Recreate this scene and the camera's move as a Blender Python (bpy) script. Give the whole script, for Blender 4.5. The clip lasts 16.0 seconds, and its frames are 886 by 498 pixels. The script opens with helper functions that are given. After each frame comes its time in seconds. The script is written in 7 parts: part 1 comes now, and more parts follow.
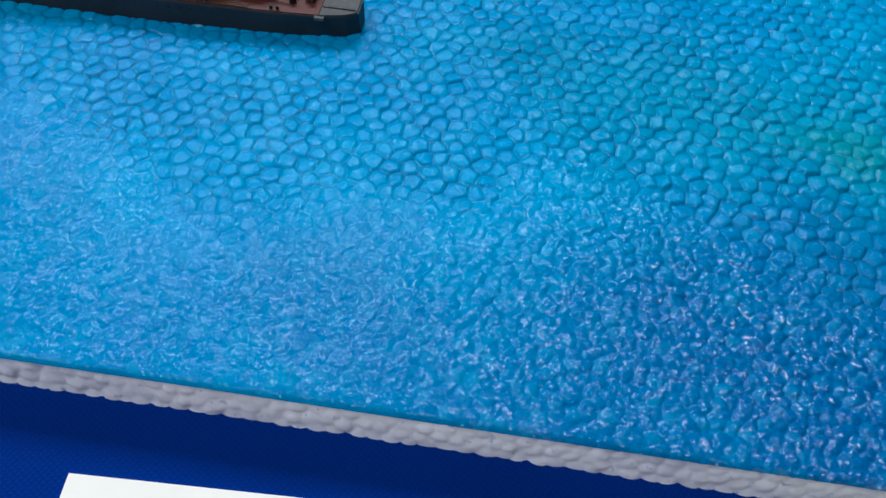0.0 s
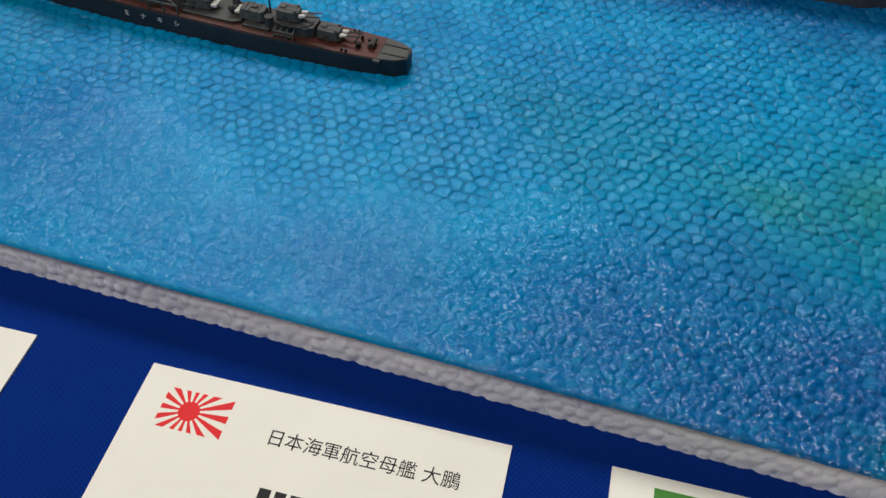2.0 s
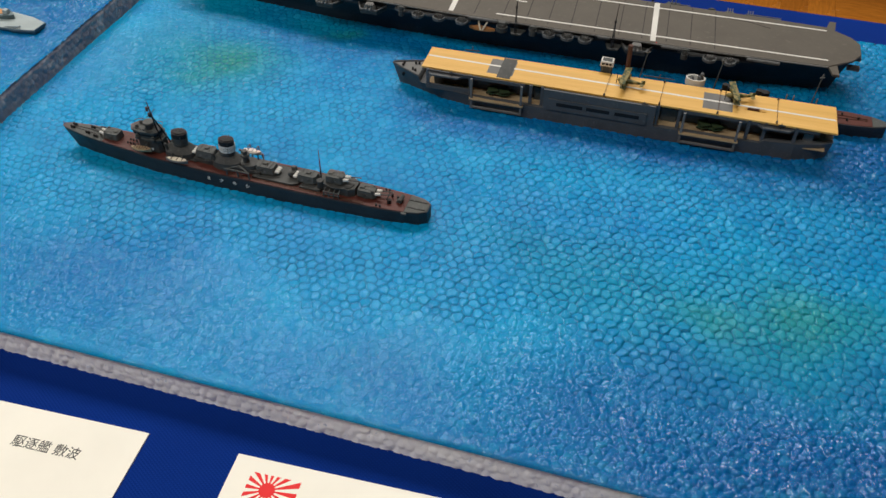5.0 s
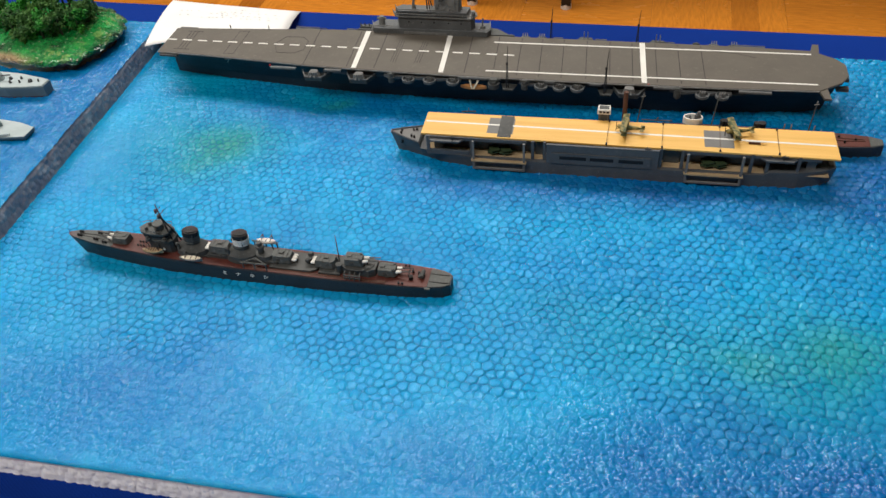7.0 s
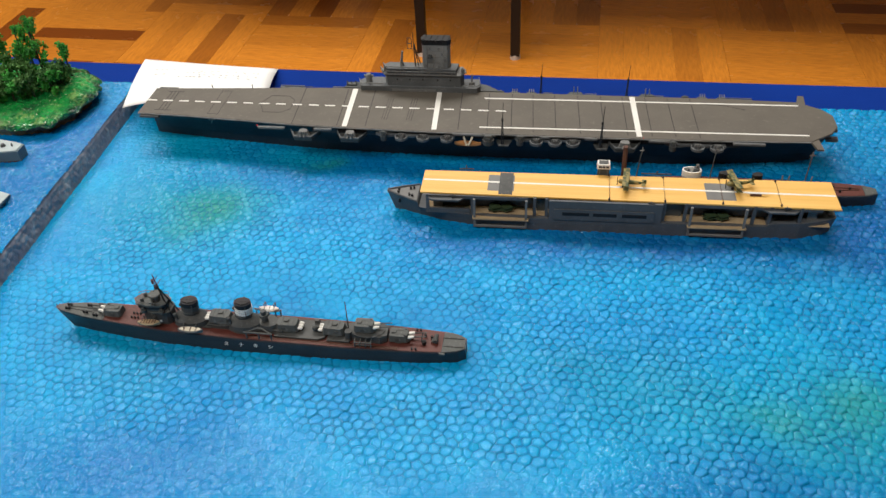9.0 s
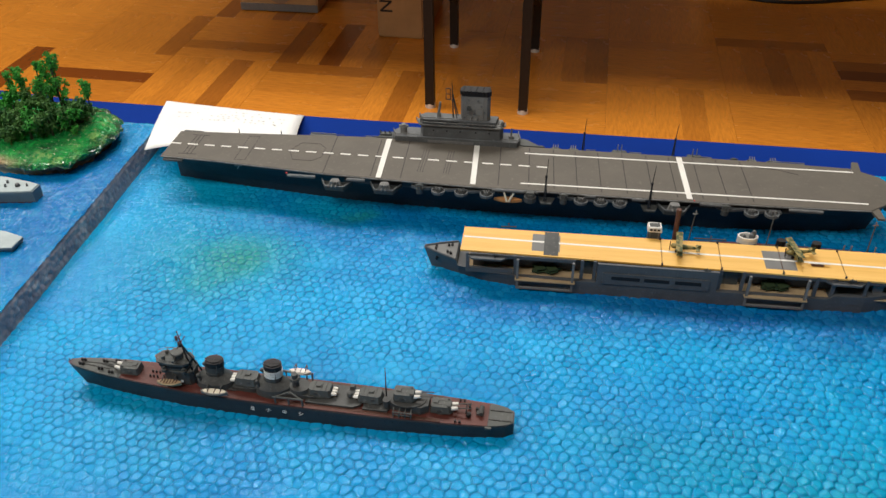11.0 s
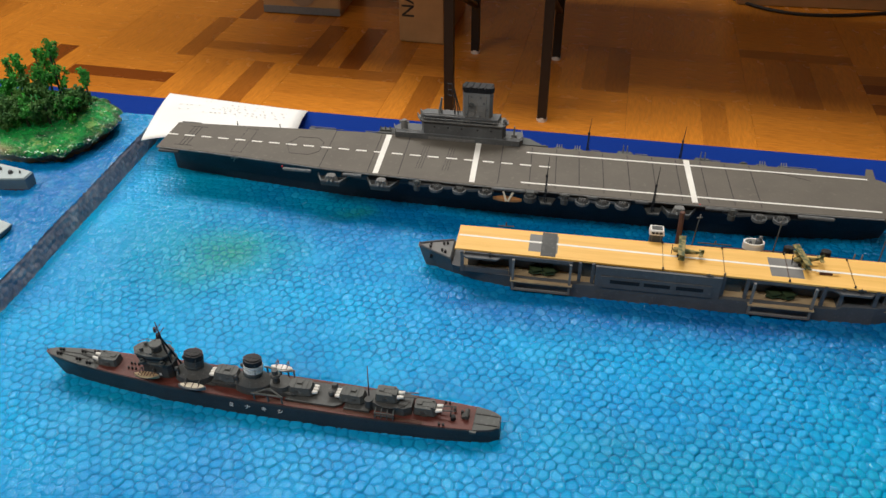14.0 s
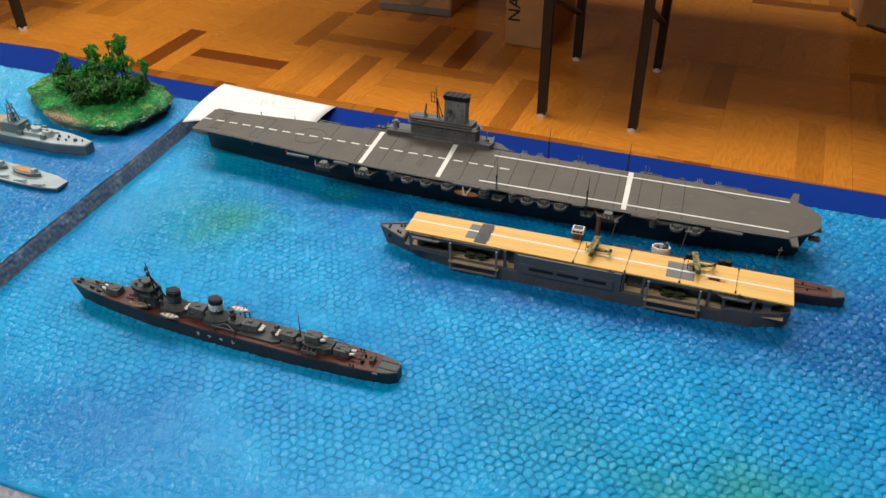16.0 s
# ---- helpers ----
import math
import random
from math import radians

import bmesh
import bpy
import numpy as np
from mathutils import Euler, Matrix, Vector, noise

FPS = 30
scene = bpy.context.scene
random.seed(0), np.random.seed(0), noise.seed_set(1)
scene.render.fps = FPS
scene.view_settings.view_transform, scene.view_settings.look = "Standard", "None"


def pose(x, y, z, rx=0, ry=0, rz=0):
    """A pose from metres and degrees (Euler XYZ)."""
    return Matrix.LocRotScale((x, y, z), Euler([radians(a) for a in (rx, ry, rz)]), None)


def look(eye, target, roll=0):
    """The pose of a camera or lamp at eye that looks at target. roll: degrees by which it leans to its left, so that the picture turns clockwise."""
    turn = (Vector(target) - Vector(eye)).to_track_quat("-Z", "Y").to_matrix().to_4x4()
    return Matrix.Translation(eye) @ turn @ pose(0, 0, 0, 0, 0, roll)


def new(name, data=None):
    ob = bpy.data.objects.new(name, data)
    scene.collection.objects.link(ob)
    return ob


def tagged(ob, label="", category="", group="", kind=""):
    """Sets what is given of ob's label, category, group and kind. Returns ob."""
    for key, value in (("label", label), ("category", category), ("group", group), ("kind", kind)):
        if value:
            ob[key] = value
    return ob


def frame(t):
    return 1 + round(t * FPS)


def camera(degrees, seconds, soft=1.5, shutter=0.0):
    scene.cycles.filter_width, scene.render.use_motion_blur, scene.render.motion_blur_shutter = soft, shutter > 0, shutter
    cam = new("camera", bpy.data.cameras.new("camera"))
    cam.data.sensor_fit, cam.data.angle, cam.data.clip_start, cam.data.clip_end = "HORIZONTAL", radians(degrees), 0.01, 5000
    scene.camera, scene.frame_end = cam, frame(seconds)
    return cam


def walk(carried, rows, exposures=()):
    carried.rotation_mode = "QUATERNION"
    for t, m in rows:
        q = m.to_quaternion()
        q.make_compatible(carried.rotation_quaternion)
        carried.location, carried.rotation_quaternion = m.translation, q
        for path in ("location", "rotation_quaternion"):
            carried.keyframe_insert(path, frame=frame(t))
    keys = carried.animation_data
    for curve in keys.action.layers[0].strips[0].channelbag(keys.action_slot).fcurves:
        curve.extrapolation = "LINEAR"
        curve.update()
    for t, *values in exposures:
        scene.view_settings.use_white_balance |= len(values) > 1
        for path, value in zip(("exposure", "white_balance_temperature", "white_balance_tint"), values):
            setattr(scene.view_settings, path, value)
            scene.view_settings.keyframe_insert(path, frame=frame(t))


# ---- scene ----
cam = camera(56.00, 16.0)
PATH = [
    (0, (0.04694, -0.15314, 0.13188), (0.01824, 0.02088, -0.11080), 1.84),
    (0.5, (0.04718, -0.16825, 0.14224), (0.01129, 0.01035, -0.09612), 1.68),
    (1, (0.05094, -0.17746, 0.14481), (0.00936, 0.00223, -0.09180), 2.15),
    (1.5, (0.05872, -0.18497, 0.15407), (0.00979, -0.00483, -0.08079), 2.48),
    (2, (0.07233, -0.19347, 0.16760), (0.01766, -0.01163, -0.06466), 2.42),
    (2.5, (0.08211, -0.20216, 0.17751), (0.02305, -0.01815, -0.05195), 2.24),
    (3, (0.08765, -0.20885, 0.19161), (0.02409, -0.02103, -0.03352), 1.57),
    (3.5, (0.08826, -0.21532, 0.20319), (0.02198, -0.02142, -0.01593), 1.12),
    (4, (0.08709, -0.22184, 0.20841), (0.01957, -0.02349, -0.00629), 0.87),
    (4.5, (0.08559, -0.22893, 0.21882), (0.01726, -0.02645, 0.00826), 0.69),
    (4.7, (0.08520, -0.23125, 0.22133), (0.01662, -0.02807, 0.01154), 0.52),
    (6.8, (0.06746, -0.22394, 0.23935), (0.00397, -0.01303, 0.03567), -4.47),
    (7, (0.06298, -0.22236, 0.23917), (0.00133, -0.01075, 0.03566), -4.73),
    (7.5, (0.05032, -0.21985, 0.24060), (-0.00652, -0.00570, 0.03834), -4.96),
    (8, (0.04222, -0.21967, 0.24284), (-0.01040, -0.00199, 0.04323), -4.61),
    (8.5, (0.03876, -0.21783, 0.24093), (-0.00921, 0.00430, 0.04508), -3.82),
    (9, (0.03564, -0.21681, 0.23907), (-0.00862, 0.00955, 0.04723), -2.98),
    (9.5, (0.02753, -0.21441, 0.23519), (-0.01327, 0.01660, 0.04819), -1.94),
    (9.7, (0.02429, -0.21312, 0.23473), (-0.01605, 0.01939, 0.04950), -1.64),
    (11.8, (0.00798, -0.19360, 0.22242), (-0.03792, 0.04662, 0.04868), -0.06),
    (12, (0.00664, -0.19251, 0.22062), (-0.04059, 0.04808, 0.04774), -0.18),
    (12.5, (0.00270, -0.18802, 0.21655), (-0.04497, 0.05227, 0.04338), -0.26),
    (13, (0.00265, -0.18705, 0.21512), (-0.04398, 0.05337, 0.04185), -0.20),
    (13.5, (0.00656, -0.18989, 0.21531), (-0.04009, 0.04958, 0.04074), -0.07),
    (14, (0.02152, -0.19208, 0.21933), (-0.02925, 0.04596, 0.04395), -0.11),
    (14.5, (0.04821, -0.19211, 0.22337), (-0.01177, 0.04319, 0.04720), -0.27),
    (15, (0.07229, -0.19936, 0.23163), (0.00151, 0.03287, 0.05540), -0.52),
    (15.5, (0.09532, -0.21719, 0.24528), (0.01305, 0.01175, 0.06972), -0.64),
    (16, (0.11063, -0.22724, 0.25134), (0.02142, -0.00074, 0.07602), -0.50),
]
EXPOSURE = [(0, -0.40, 5400, 9), (0.5, -0.42, 5450, 9), (1, -0.66, 5700, 9), (2.0, -0.68, 6200, 10), (3.5, -0.62, 6500, 10), (4.7, -0.50, 6500, 10), (6.8, -0.10, 6500, 10), (8.5, 0.02, 6500, 10), (11.8, -0.08, 6500, 10), (16, -0.12, 6500, 10)]
walk(cam, [(t, look(eye, target, roll)) for t, eye, target, roll in PATH], EXPOSURE)

# ---- light and room tone ----
FLOOR = -0.71
world = bpy.data.worlds.new("hall")
scene.world = world
world.use_nodes = True
world.node_tree.nodes["Background"].inputs[0].default_value = (1.0, 0.93, 0.84, 1)
world.node_tree.nodes["Background"].inputs[1].default_value = 0.02


def area_lamp(name, x, y, z, sx, sy, watts, colour):
    data = bpy.data.lights.new(name, "AREA")
    data.shape, data.size, data.size_y, data.energy, data.color = "RECTANGLE", sx, sy, watts, colour
    ob = new(name, data)
    ob.location = (x, y, z)
    return ob


for lx, watts, fill in ((-1.85, 52, 36), (-0.3, 59, 20), (1.25, 3, 4)):
    area_lamp("ceiling_lamp", lx, 1.55, 2.05, 1.3, 0.95, watts, (1.0, 0.96, 0.90))
    area_lamp("ceiling_lamp", lx, -1.0, 2.05, 1.3, 0.45, fill, (1.0, 0.96, 0.90))

# ---- materials ----


class Nodes:
    """Short hand for building one procedural material."""

    def __init__(self, name, rough=0.5, metal=0.0, spec=0.5, coat=0.0):
        self.mat = bpy.data.materials.new(name)
        self.mat.use_nodes = True
        self.tree = self.mat.node_tree
        self.bsdf = self.tree.nodes["Principled BSDF"]
        self.bsdf.inputs["Roughness"].default_value = rough
        self.bsdf.inputs["Metallic"].default_value = metal
        self.bsdf.inputs["Specular IOR Level"].default_value = spec
        self.bsdf.inputs["Coat Weight"].default_value = coat
        self.where = self.node("ShaderNodeTexCoord").outputs["Object"]

    def node(self, kind, **sockets):
        n = self.tree.nodes.new(kind)
        for k, v in sockets.items():
            n.inputs[k.replace("_", " ")].default_value = v
        return n

    def link(self, a, b):
        self.tree.links.new(a, b)

    def noise(self, scale, detail=4.0, rough=0.55, stretch=None, distort=0.0):
        n = self.node("ShaderNodeTexNoise", Scale=scale, Detail=detail, Roughness=rough, Distortion=distort)
        src = self.where
        if stretch:
            m = self.node("ShaderNodeMapping")
            m.inputs["Scale"].default_value = stretch
            self.link(src, m.inputs["Vector"])
            src = m.outputs[0]
        self.link(src, n.inputs["Vector"])
        return n.outputs[0]

    def ramp(self, src, *stops):
        r = self.node("ShaderNodeValToRGB")
        e = r.color_ramp.elements
        while len(e) < len(stops):
            e.new(0.5)
        for el, (p, c) in zip(e, stops):
            el.position, el.color = p, (*c, 1)
        self.link(src, r.inputs[0])
        return r.outputs[0]

    def mix(self, fac, a, b, mode="MIX"):
        m = self.node("ShaderNodeMix")
        m.data_type, m.blend_type = "RGBA", mode
        for sock, v in ((m.inputs[0], fac), (m.inputs[6], a), (m.inputs[7], b)):
            if isinstance(v, (int, float)):
                sock.default_value = v
            elif isinstance(v, tuple):
                sock.default_value = (*v, 1)
            else:
                self.link(v, sock)
        return m.outputs[2]

    def math(self, op, a, b=0.0, clamp=False):
        m = self.node("ShaderNodeMath")
        m.operation, m.use_clamp = op, clamp
        for sock, v in ((m.inputs[0], a), (m.inputs[1], b)):
            if isinstance(v, (int, float)):
                sock.default_value = v
            else:
                self.link(v, sock)
        return m.outputs[0]

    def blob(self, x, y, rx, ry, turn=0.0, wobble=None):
        """A soft patch of colour round a spot, in metres."""
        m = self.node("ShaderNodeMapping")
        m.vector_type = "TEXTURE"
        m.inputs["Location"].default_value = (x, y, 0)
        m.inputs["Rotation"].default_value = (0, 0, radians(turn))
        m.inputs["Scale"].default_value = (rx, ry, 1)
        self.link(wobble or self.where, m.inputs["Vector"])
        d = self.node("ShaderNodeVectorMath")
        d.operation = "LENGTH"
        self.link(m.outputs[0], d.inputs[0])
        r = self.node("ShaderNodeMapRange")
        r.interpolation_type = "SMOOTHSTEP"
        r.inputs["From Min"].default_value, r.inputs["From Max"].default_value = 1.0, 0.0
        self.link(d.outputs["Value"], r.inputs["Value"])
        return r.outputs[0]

    def colour(self, c):
        if isinstance(c, tuple):
            self.bsdf.inputs["Base Color"].default_value = (*c, 1)
        else:
            self.link(c, self.bsdf.inputs["Base Color"])
        return self

    def rough(self, src):
        self.link(src, self.bsdf.inputs["Roughness"])
        return self

    def bump(self, height, strength=0.3, distance=0.0002):
        b = self.node("ShaderNodeBump", Strength=strength, Distance=distance)
        self.link(height, b.inputs["Height"])
        self.link(b.outputs[0], self.bsdf.inputs["Normal"])
        self.link(b.outputs[0], self.bsdf.inputs["Coat Normal"])
        return self


def painted(name, base, rough=0.55, vary=0.25, worn=None, scale=90.0, metal=0.0):
    """Brush- or spray-painted plastic: a little mottled, with dry-brushed wear."""
    n = Nodes(name, rough, metal, 0.35)
    lo, hi = tuple(c * (1 - vary) for c in base), tuple(min(1, c * (1 + vary)) for c in base)
    c = n.ramp(n.noise(scale, 5, 0.6), (0.3, lo), (0.7, hi))
    if worn:
        c = n.mix(n.ramp(n.noise(scale * 7, 3, 0.7), (0.58, (0, 0, 0)), (0.72, (1, 1, 1))), c, worn)
    n.colour(c)
    n.bump(n.noise(2500, 3), 0.15, 0.0001)
    return n.mat


M_HULL = painted("dark_grey_plastic", (0.026, 0.030, 0.036), 0.5, 0.25, (0.04, 0.045, 0.05))
M_GREY = painted("warm_grey_paint", (0.060, 0.063, 0.061), 0.6, 0.22, (0.115, 0.118, 0.115))
M_TOPGREY = painted("ship_top_grey", (0.078, 0.084, 0.080), 0.6, 0.2, (0.14, 0.145, 0.14))
M_DARK = painted("soot_and_shade_black", (0.010, 0.010, 0.011), 0.6, 0.3)
M_RED = painted("linoleum_red_brown", (0.085, 0.021, 0.015), 0.55, 0.3, (0.13, 0.05, 0.038), 160)
M_WHITE = painted("white_paint", (0.72, 0.71, 0.66), 0.5, 0.08)
M_CREAM = painted("cream_canvas", (0.70, 0.64, 0.50), 0.6, 0.12)
M_FLIGHT = painted("flight_deck_grey", (0.104, 0.092, 0.075), 0.62, 0.10, (0.135, 0.12, 0.10), 60)
M_SEAM = painted("deck_seam_dark", (0.030, 0.028, 0.026), 0.7, 0.2)
M_TAIHULL = painted("navy_grey_hull", (0.030, 0.038, 0.048), 0.5, 0.2, (0.05, 0.057, 0.068))
M_AKHULL = painted("blue_grey_hull", (0.082, 0.088, 0.095), 0.55, 0.15, (0.12, 0.125, 0.13))
M_TAN = painted("tan_deck_paint", (0.42, 0.31, 0.18), 0.6, 0.2)
M_LIFT = painted("lift_grey", (0.16, 0.16, 0.155), 0.6, 0.12)
M_PALE = painted("pale_blue_grey", (0.36, 0.43, 0.44), 0.5, 0.15, (0.42, 0.47, 0.48))
M_PALEHULL = painted("pale_hull_grey", (0.14, 0.20, 0.22), 0.5, 0.12)
M_ORANGE = painted("orange_tan", (0.50, 0.23, 0.08), 0.6, 0.15)
M_RUST = painted("rust_brown", (0.10, 0.045, 0.03), 0.6, 0.25)
M_BOOT = painted("red_waterline", (0.09, 0.02, 0.025), 0.6, 0.2)
M_STEEL = painted("bare_steel", (0.32, 0.32, 0.31), 0.4, 0.1, metal=0.6)
M_PLANE = Nodes("camouflage_green", 0.6)
M_PLANE.colour(M_PLANE.ramp(M_PLANE.noise(420, 2), (0.45, (0.045, 0.065, 0.020)), (0.55, (0.24, 0.19, 0.06))))
M_PLANE = M_PLANE.mat
M_STOWED = painted("stowed_green", (0.030, 0.050, 0.020), 0.6, 0.3)
M_ISLAND = painted("island_blue_grey", (0.105, 0.112, 0.115), 0.55, 0.2, (0.17, 0.175, 0.175))
M_STACK = painted("funnel_grey", (0.17, 0.172, 0.165), 0.55, 0.2, (0.26, 0.26, 0.25))
M_SIGNAL = painted("signal_red", (0.45, 0.02, 0.02), 0.5, 0.1)


def wood_deck():
    n = Nodes("yellow_wood_deck", 0.55)
    grain = n.noise(160, 5, 0.6, (0.12, 2.2, 1))
    c = n.ramp(grain, (0.25, (0.64, 0.36, 0.075)), (0.5, (0.73, 0.43, 0.105)), (0.8, (0.80, 0.49, 0.14)))
    n.colour(c)
    n.bump(grain, 0.2, 0.0001)
    return n.mat


M_WOOD = wood_deck()


def sea(name, left):
    """Blue paint brushed over bead foam, with green and deep-blue patches, some of them painted shade, under gloss
    varnish.
    """
    n = Nodes(name, 0.30, 0.0, 0.05, 0.45)
    n.bsdf.inputs["Coat Roughness"].default_value = 0.05
    wob = n.node("ShaderNodeTexNoise", Scale=22.0, Detail=3.0)
    n.link(n.where, wob.inputs["Vector"])
    off = n.node("ShaderNodeVectorMath")
    off.operation = "MULTIPLY_ADD"
    n.link(wob.outputs["Color"], off.inputs[0])
    off.inputs[1].default_value = (0.05, 0.05, 0)
    n.link(n.where, off.inputs[2])
    w = off.outputs[0]
    light, mid, deep = (0.0, 0.340, 0.630), (0.0, 0.245, 0.545), (0.0, 0.140, 0.385)
    c = n.ramp(n.noise(14, 4, 0.5, distort=0.4), (0.30, mid), (0.62, light))
    c = n.mix(n.math("MULTIPLY", n.ramp(n.noise(48, 3, 0.6), (0.45, (0, 0, 0)), (0.7, (1, 1, 1))), 0.22), c, deep)
    s = 0.025
    if not left:
        # deep-blue paint; the bands along the carrier also hold its shadow as colour
        for x, y, rx, ry, turn, amt in ((0.11, 0.125, 0.17, 0.05, 2, 0.75), (-0.06, 0.125, 0.20, 0.035, 2, 0.85), (0.175, 0.10, 0.06, 0.04, 0, 0.55),
                                        (0.15, -0.085, 0.20, 0.070, 0, 1.0), (0.215, 0.10, 0.06, 0.05, 0, 0.6), (0.02, -0.082, 0.16, 0.045, 4, 0.45), (-0.13, -0.07, 0.12, 0.05, 0, 0.75),
                                        (0.165, 0.085, 0.05, 0.045, 0, 0.7), (-0.02, 0.075, 0.07, 0.016, -8, 0.6), (-0.08, 0.012, 0.13, 0.016, 0, 0.4),
                                        (0.20, 0.16, 0.05, 0.08, 0, 0.5), (-0.09, 0.0, 0.13, 0.025, 1, 0.3)):
            c = n.mix(n.math("MULTIPLY", n.blob(x + s, y + s, rx, ry, turn, w), amt), c, deep)
        # darker bands beside the hulls; front right also paints in the light's falloff
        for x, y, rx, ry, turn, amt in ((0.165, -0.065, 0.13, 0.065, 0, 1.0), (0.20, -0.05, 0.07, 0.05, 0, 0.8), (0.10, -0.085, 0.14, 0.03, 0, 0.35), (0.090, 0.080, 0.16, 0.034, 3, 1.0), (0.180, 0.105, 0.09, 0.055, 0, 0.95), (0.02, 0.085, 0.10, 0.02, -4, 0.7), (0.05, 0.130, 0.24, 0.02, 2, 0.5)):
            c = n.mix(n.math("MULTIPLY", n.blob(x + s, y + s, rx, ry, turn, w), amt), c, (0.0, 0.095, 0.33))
        for x, y, rx, ry, turn, amt in ((0.105, -0.012, 0.095, 0.040, -8, 0.6), (0.148, -0.004, 0.050, 0.046, 0, 0.65), (-0.150, 0.082, 0.085, 0.050, 8, 0.8),
                                        (-0.105, 0.135, 0.035, 0.02, 0, 0.6), (0.04, 0.0, 0.05, 0.03, 0, 0.4), (-0.13, -0.01, 0.05, 0.03, 0, 0.4), 
                                        (-0.165, 0.14, 0.05, 0.06, 0, 0.5)):
            c = n.mix(n.math("MULTIPLY", n.blob(x + s, y + s, rx, ry, turn, w), amt), c, (0.0, 0.27, 0.40))
        for x, y, rx, ry, turn, amt in ((-0.132, 0.084, 0.045, 0.032, 0, 0.7), (0.150, -0.004, 0.030, 0.026, 0, 0.45), (-0.09, 0.125, 0.02, 0.012, 0, 0.5), (0.115, -0.018, 0.03, 0.014, 0, 0.35), (0.155, -0.08, 0.02, 0.012, 0, 0.4)):
            c = n.mix(n.math("MULTIPLY", n.blob(x + s, y + s, rx, ry, turn, w), amt), c, (0.015, 0.25, 0.12))
    else:
        for x, y, rx, ry, turn, amt in ((-0.232, 0.115, 0.07, 0.10, 0, 1.3), (-0.26, 0.095, 0.09, 0.05, 0, 1.0), (-0.25, 0.11, 0.09, 0.07, 0, 0.95), (-0.24, 0.04, 0.07, 0.11, 0, 0.9), (-0.30, 0.10, 0.08, 0.03, 0, 0.7), (-0.27, -0.04, 0.10, 0.08, 0, 0.7)):
            c = n.mix(n.math("MULTIPLY", n.blob(x + s, y + s, rx, ry, turn, w), amt), c, deep)
        c = n.mix(n.math("MULTIPLY", n.blob(-0.40 + s, 0.19 + s, 0.17, 0.1, 0, w), 0.8), c, (0.06, 0.40, 0.62))
        c = n.mix(n.math("MULTIPLY", n.blob(-0.225 + s, 0.20 + s, 0.05, 0.03, 0, w), 0.8), c, (0.04, 0.36, 0.52))
    fine = n.noise(1500, 4, 0.65)
    c = n.mix(n.math("MULTIPLY", n.ramp(fine, (0.55, (0, 0, 0)), (0.75, (1, 1, 1))), 0.35), c, (0.0, 0.52, 0.84))
    tone = n.node("ShaderNodeAttribute")
    tone.attribute_name = "bead_tone"
    c = n.mix(n.math("MULTIPLY", n.ramp(tone.outputs["Fac"], (0.5, (0, 0, 0)), (1.0, (1, 1, 1))), 0.13), c, (0.05, 0.58, 0.86))
    c = n.mix(n.math("MULTIPLY", n.ramp(tone.outputs["Fac"], (0.0, (1, 1, 1)), (0.5, (0, 0, 0))), 0.13), c, deep)
    # grooves darkened in colour: pooled paint plus the shade between the beads
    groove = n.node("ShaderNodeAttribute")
    groove.attribute_name = "groove_shade_paint"
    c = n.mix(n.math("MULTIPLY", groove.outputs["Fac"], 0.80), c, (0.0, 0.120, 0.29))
    n.colour(c)
    n.rough(n.ramp(n.noise(300, 3), (0.35, (0.10,) * 3), (0.7, (0.30,) * 3)))
    n.bump(n.math("ADD", n.math("MULTIPLY", n.noise(650, 2, 0.5), 1.2), fine), 0.42, 0.0005)
    # varnish dried in tiny facets, more of them where the beads are torn
    facet = n.node("ShaderNodeTexVoronoi", Scale=760.0)
    n.link(n.where, facet.inputs["Vector"])
    centred = n.node("ShaderNodeVectorMath")
    centred.operation = "SUBTRACT"
    n.link(facet.outputs["Color"], centred.inputs[0])
    centred.inputs[1].default_value = (0.5, 0.5, 0.5)
    torn = n.node("ShaderNodeAttribute")
    torn.attribute_name = "torn"
    n.link(n.math("ADD", n.math("MULTIPLY", torn.outputs["Fac"], 0.02 if left else 0.42), 0.24), n.bsdf.inputs["Coat Weight"])
    n.bsdf.inputs["Coat IOR"].default_value = 1.6
    amount = n.node("ShaderNodeVectorMath")
    amount.operation = "SCALE"
    n.link(centred.outputs[0], amount.inputs[0])
    n.link(n.math("ADD", n.math("MULTIPLY", torn.outputs["Fac"], 0.15 if left else 0.70), 0.22), amount.inputs["Scale"])
    tilted = n.node("ShaderNodeVectorMath")
    tilted.operation = "ADD"
    flake = n.node("ShaderNodeBump", Strength=1.0, Distance=0.0006)
    n.link(n.noise(560, 2, 0.6), flake.inputs["Height"])
    n.link(flake.outputs[0], tilted.inputs[0])
    n.link(amount.outputs[0], tilted.inputs[1])
    unit = n.node("ShaderNodeVectorMath")
    unit.operation = "NORMALIZE"
    n.link(tilted.outputs[0], unit.inputs[0])
    n.link(unit.outputs[0], n.bsdf.inputs["Coat Normal"])
    return n.mat


M_SEA, M_SEALEFT = sea("painted_foam_sea", False), sea("painted_foam_bay", True)


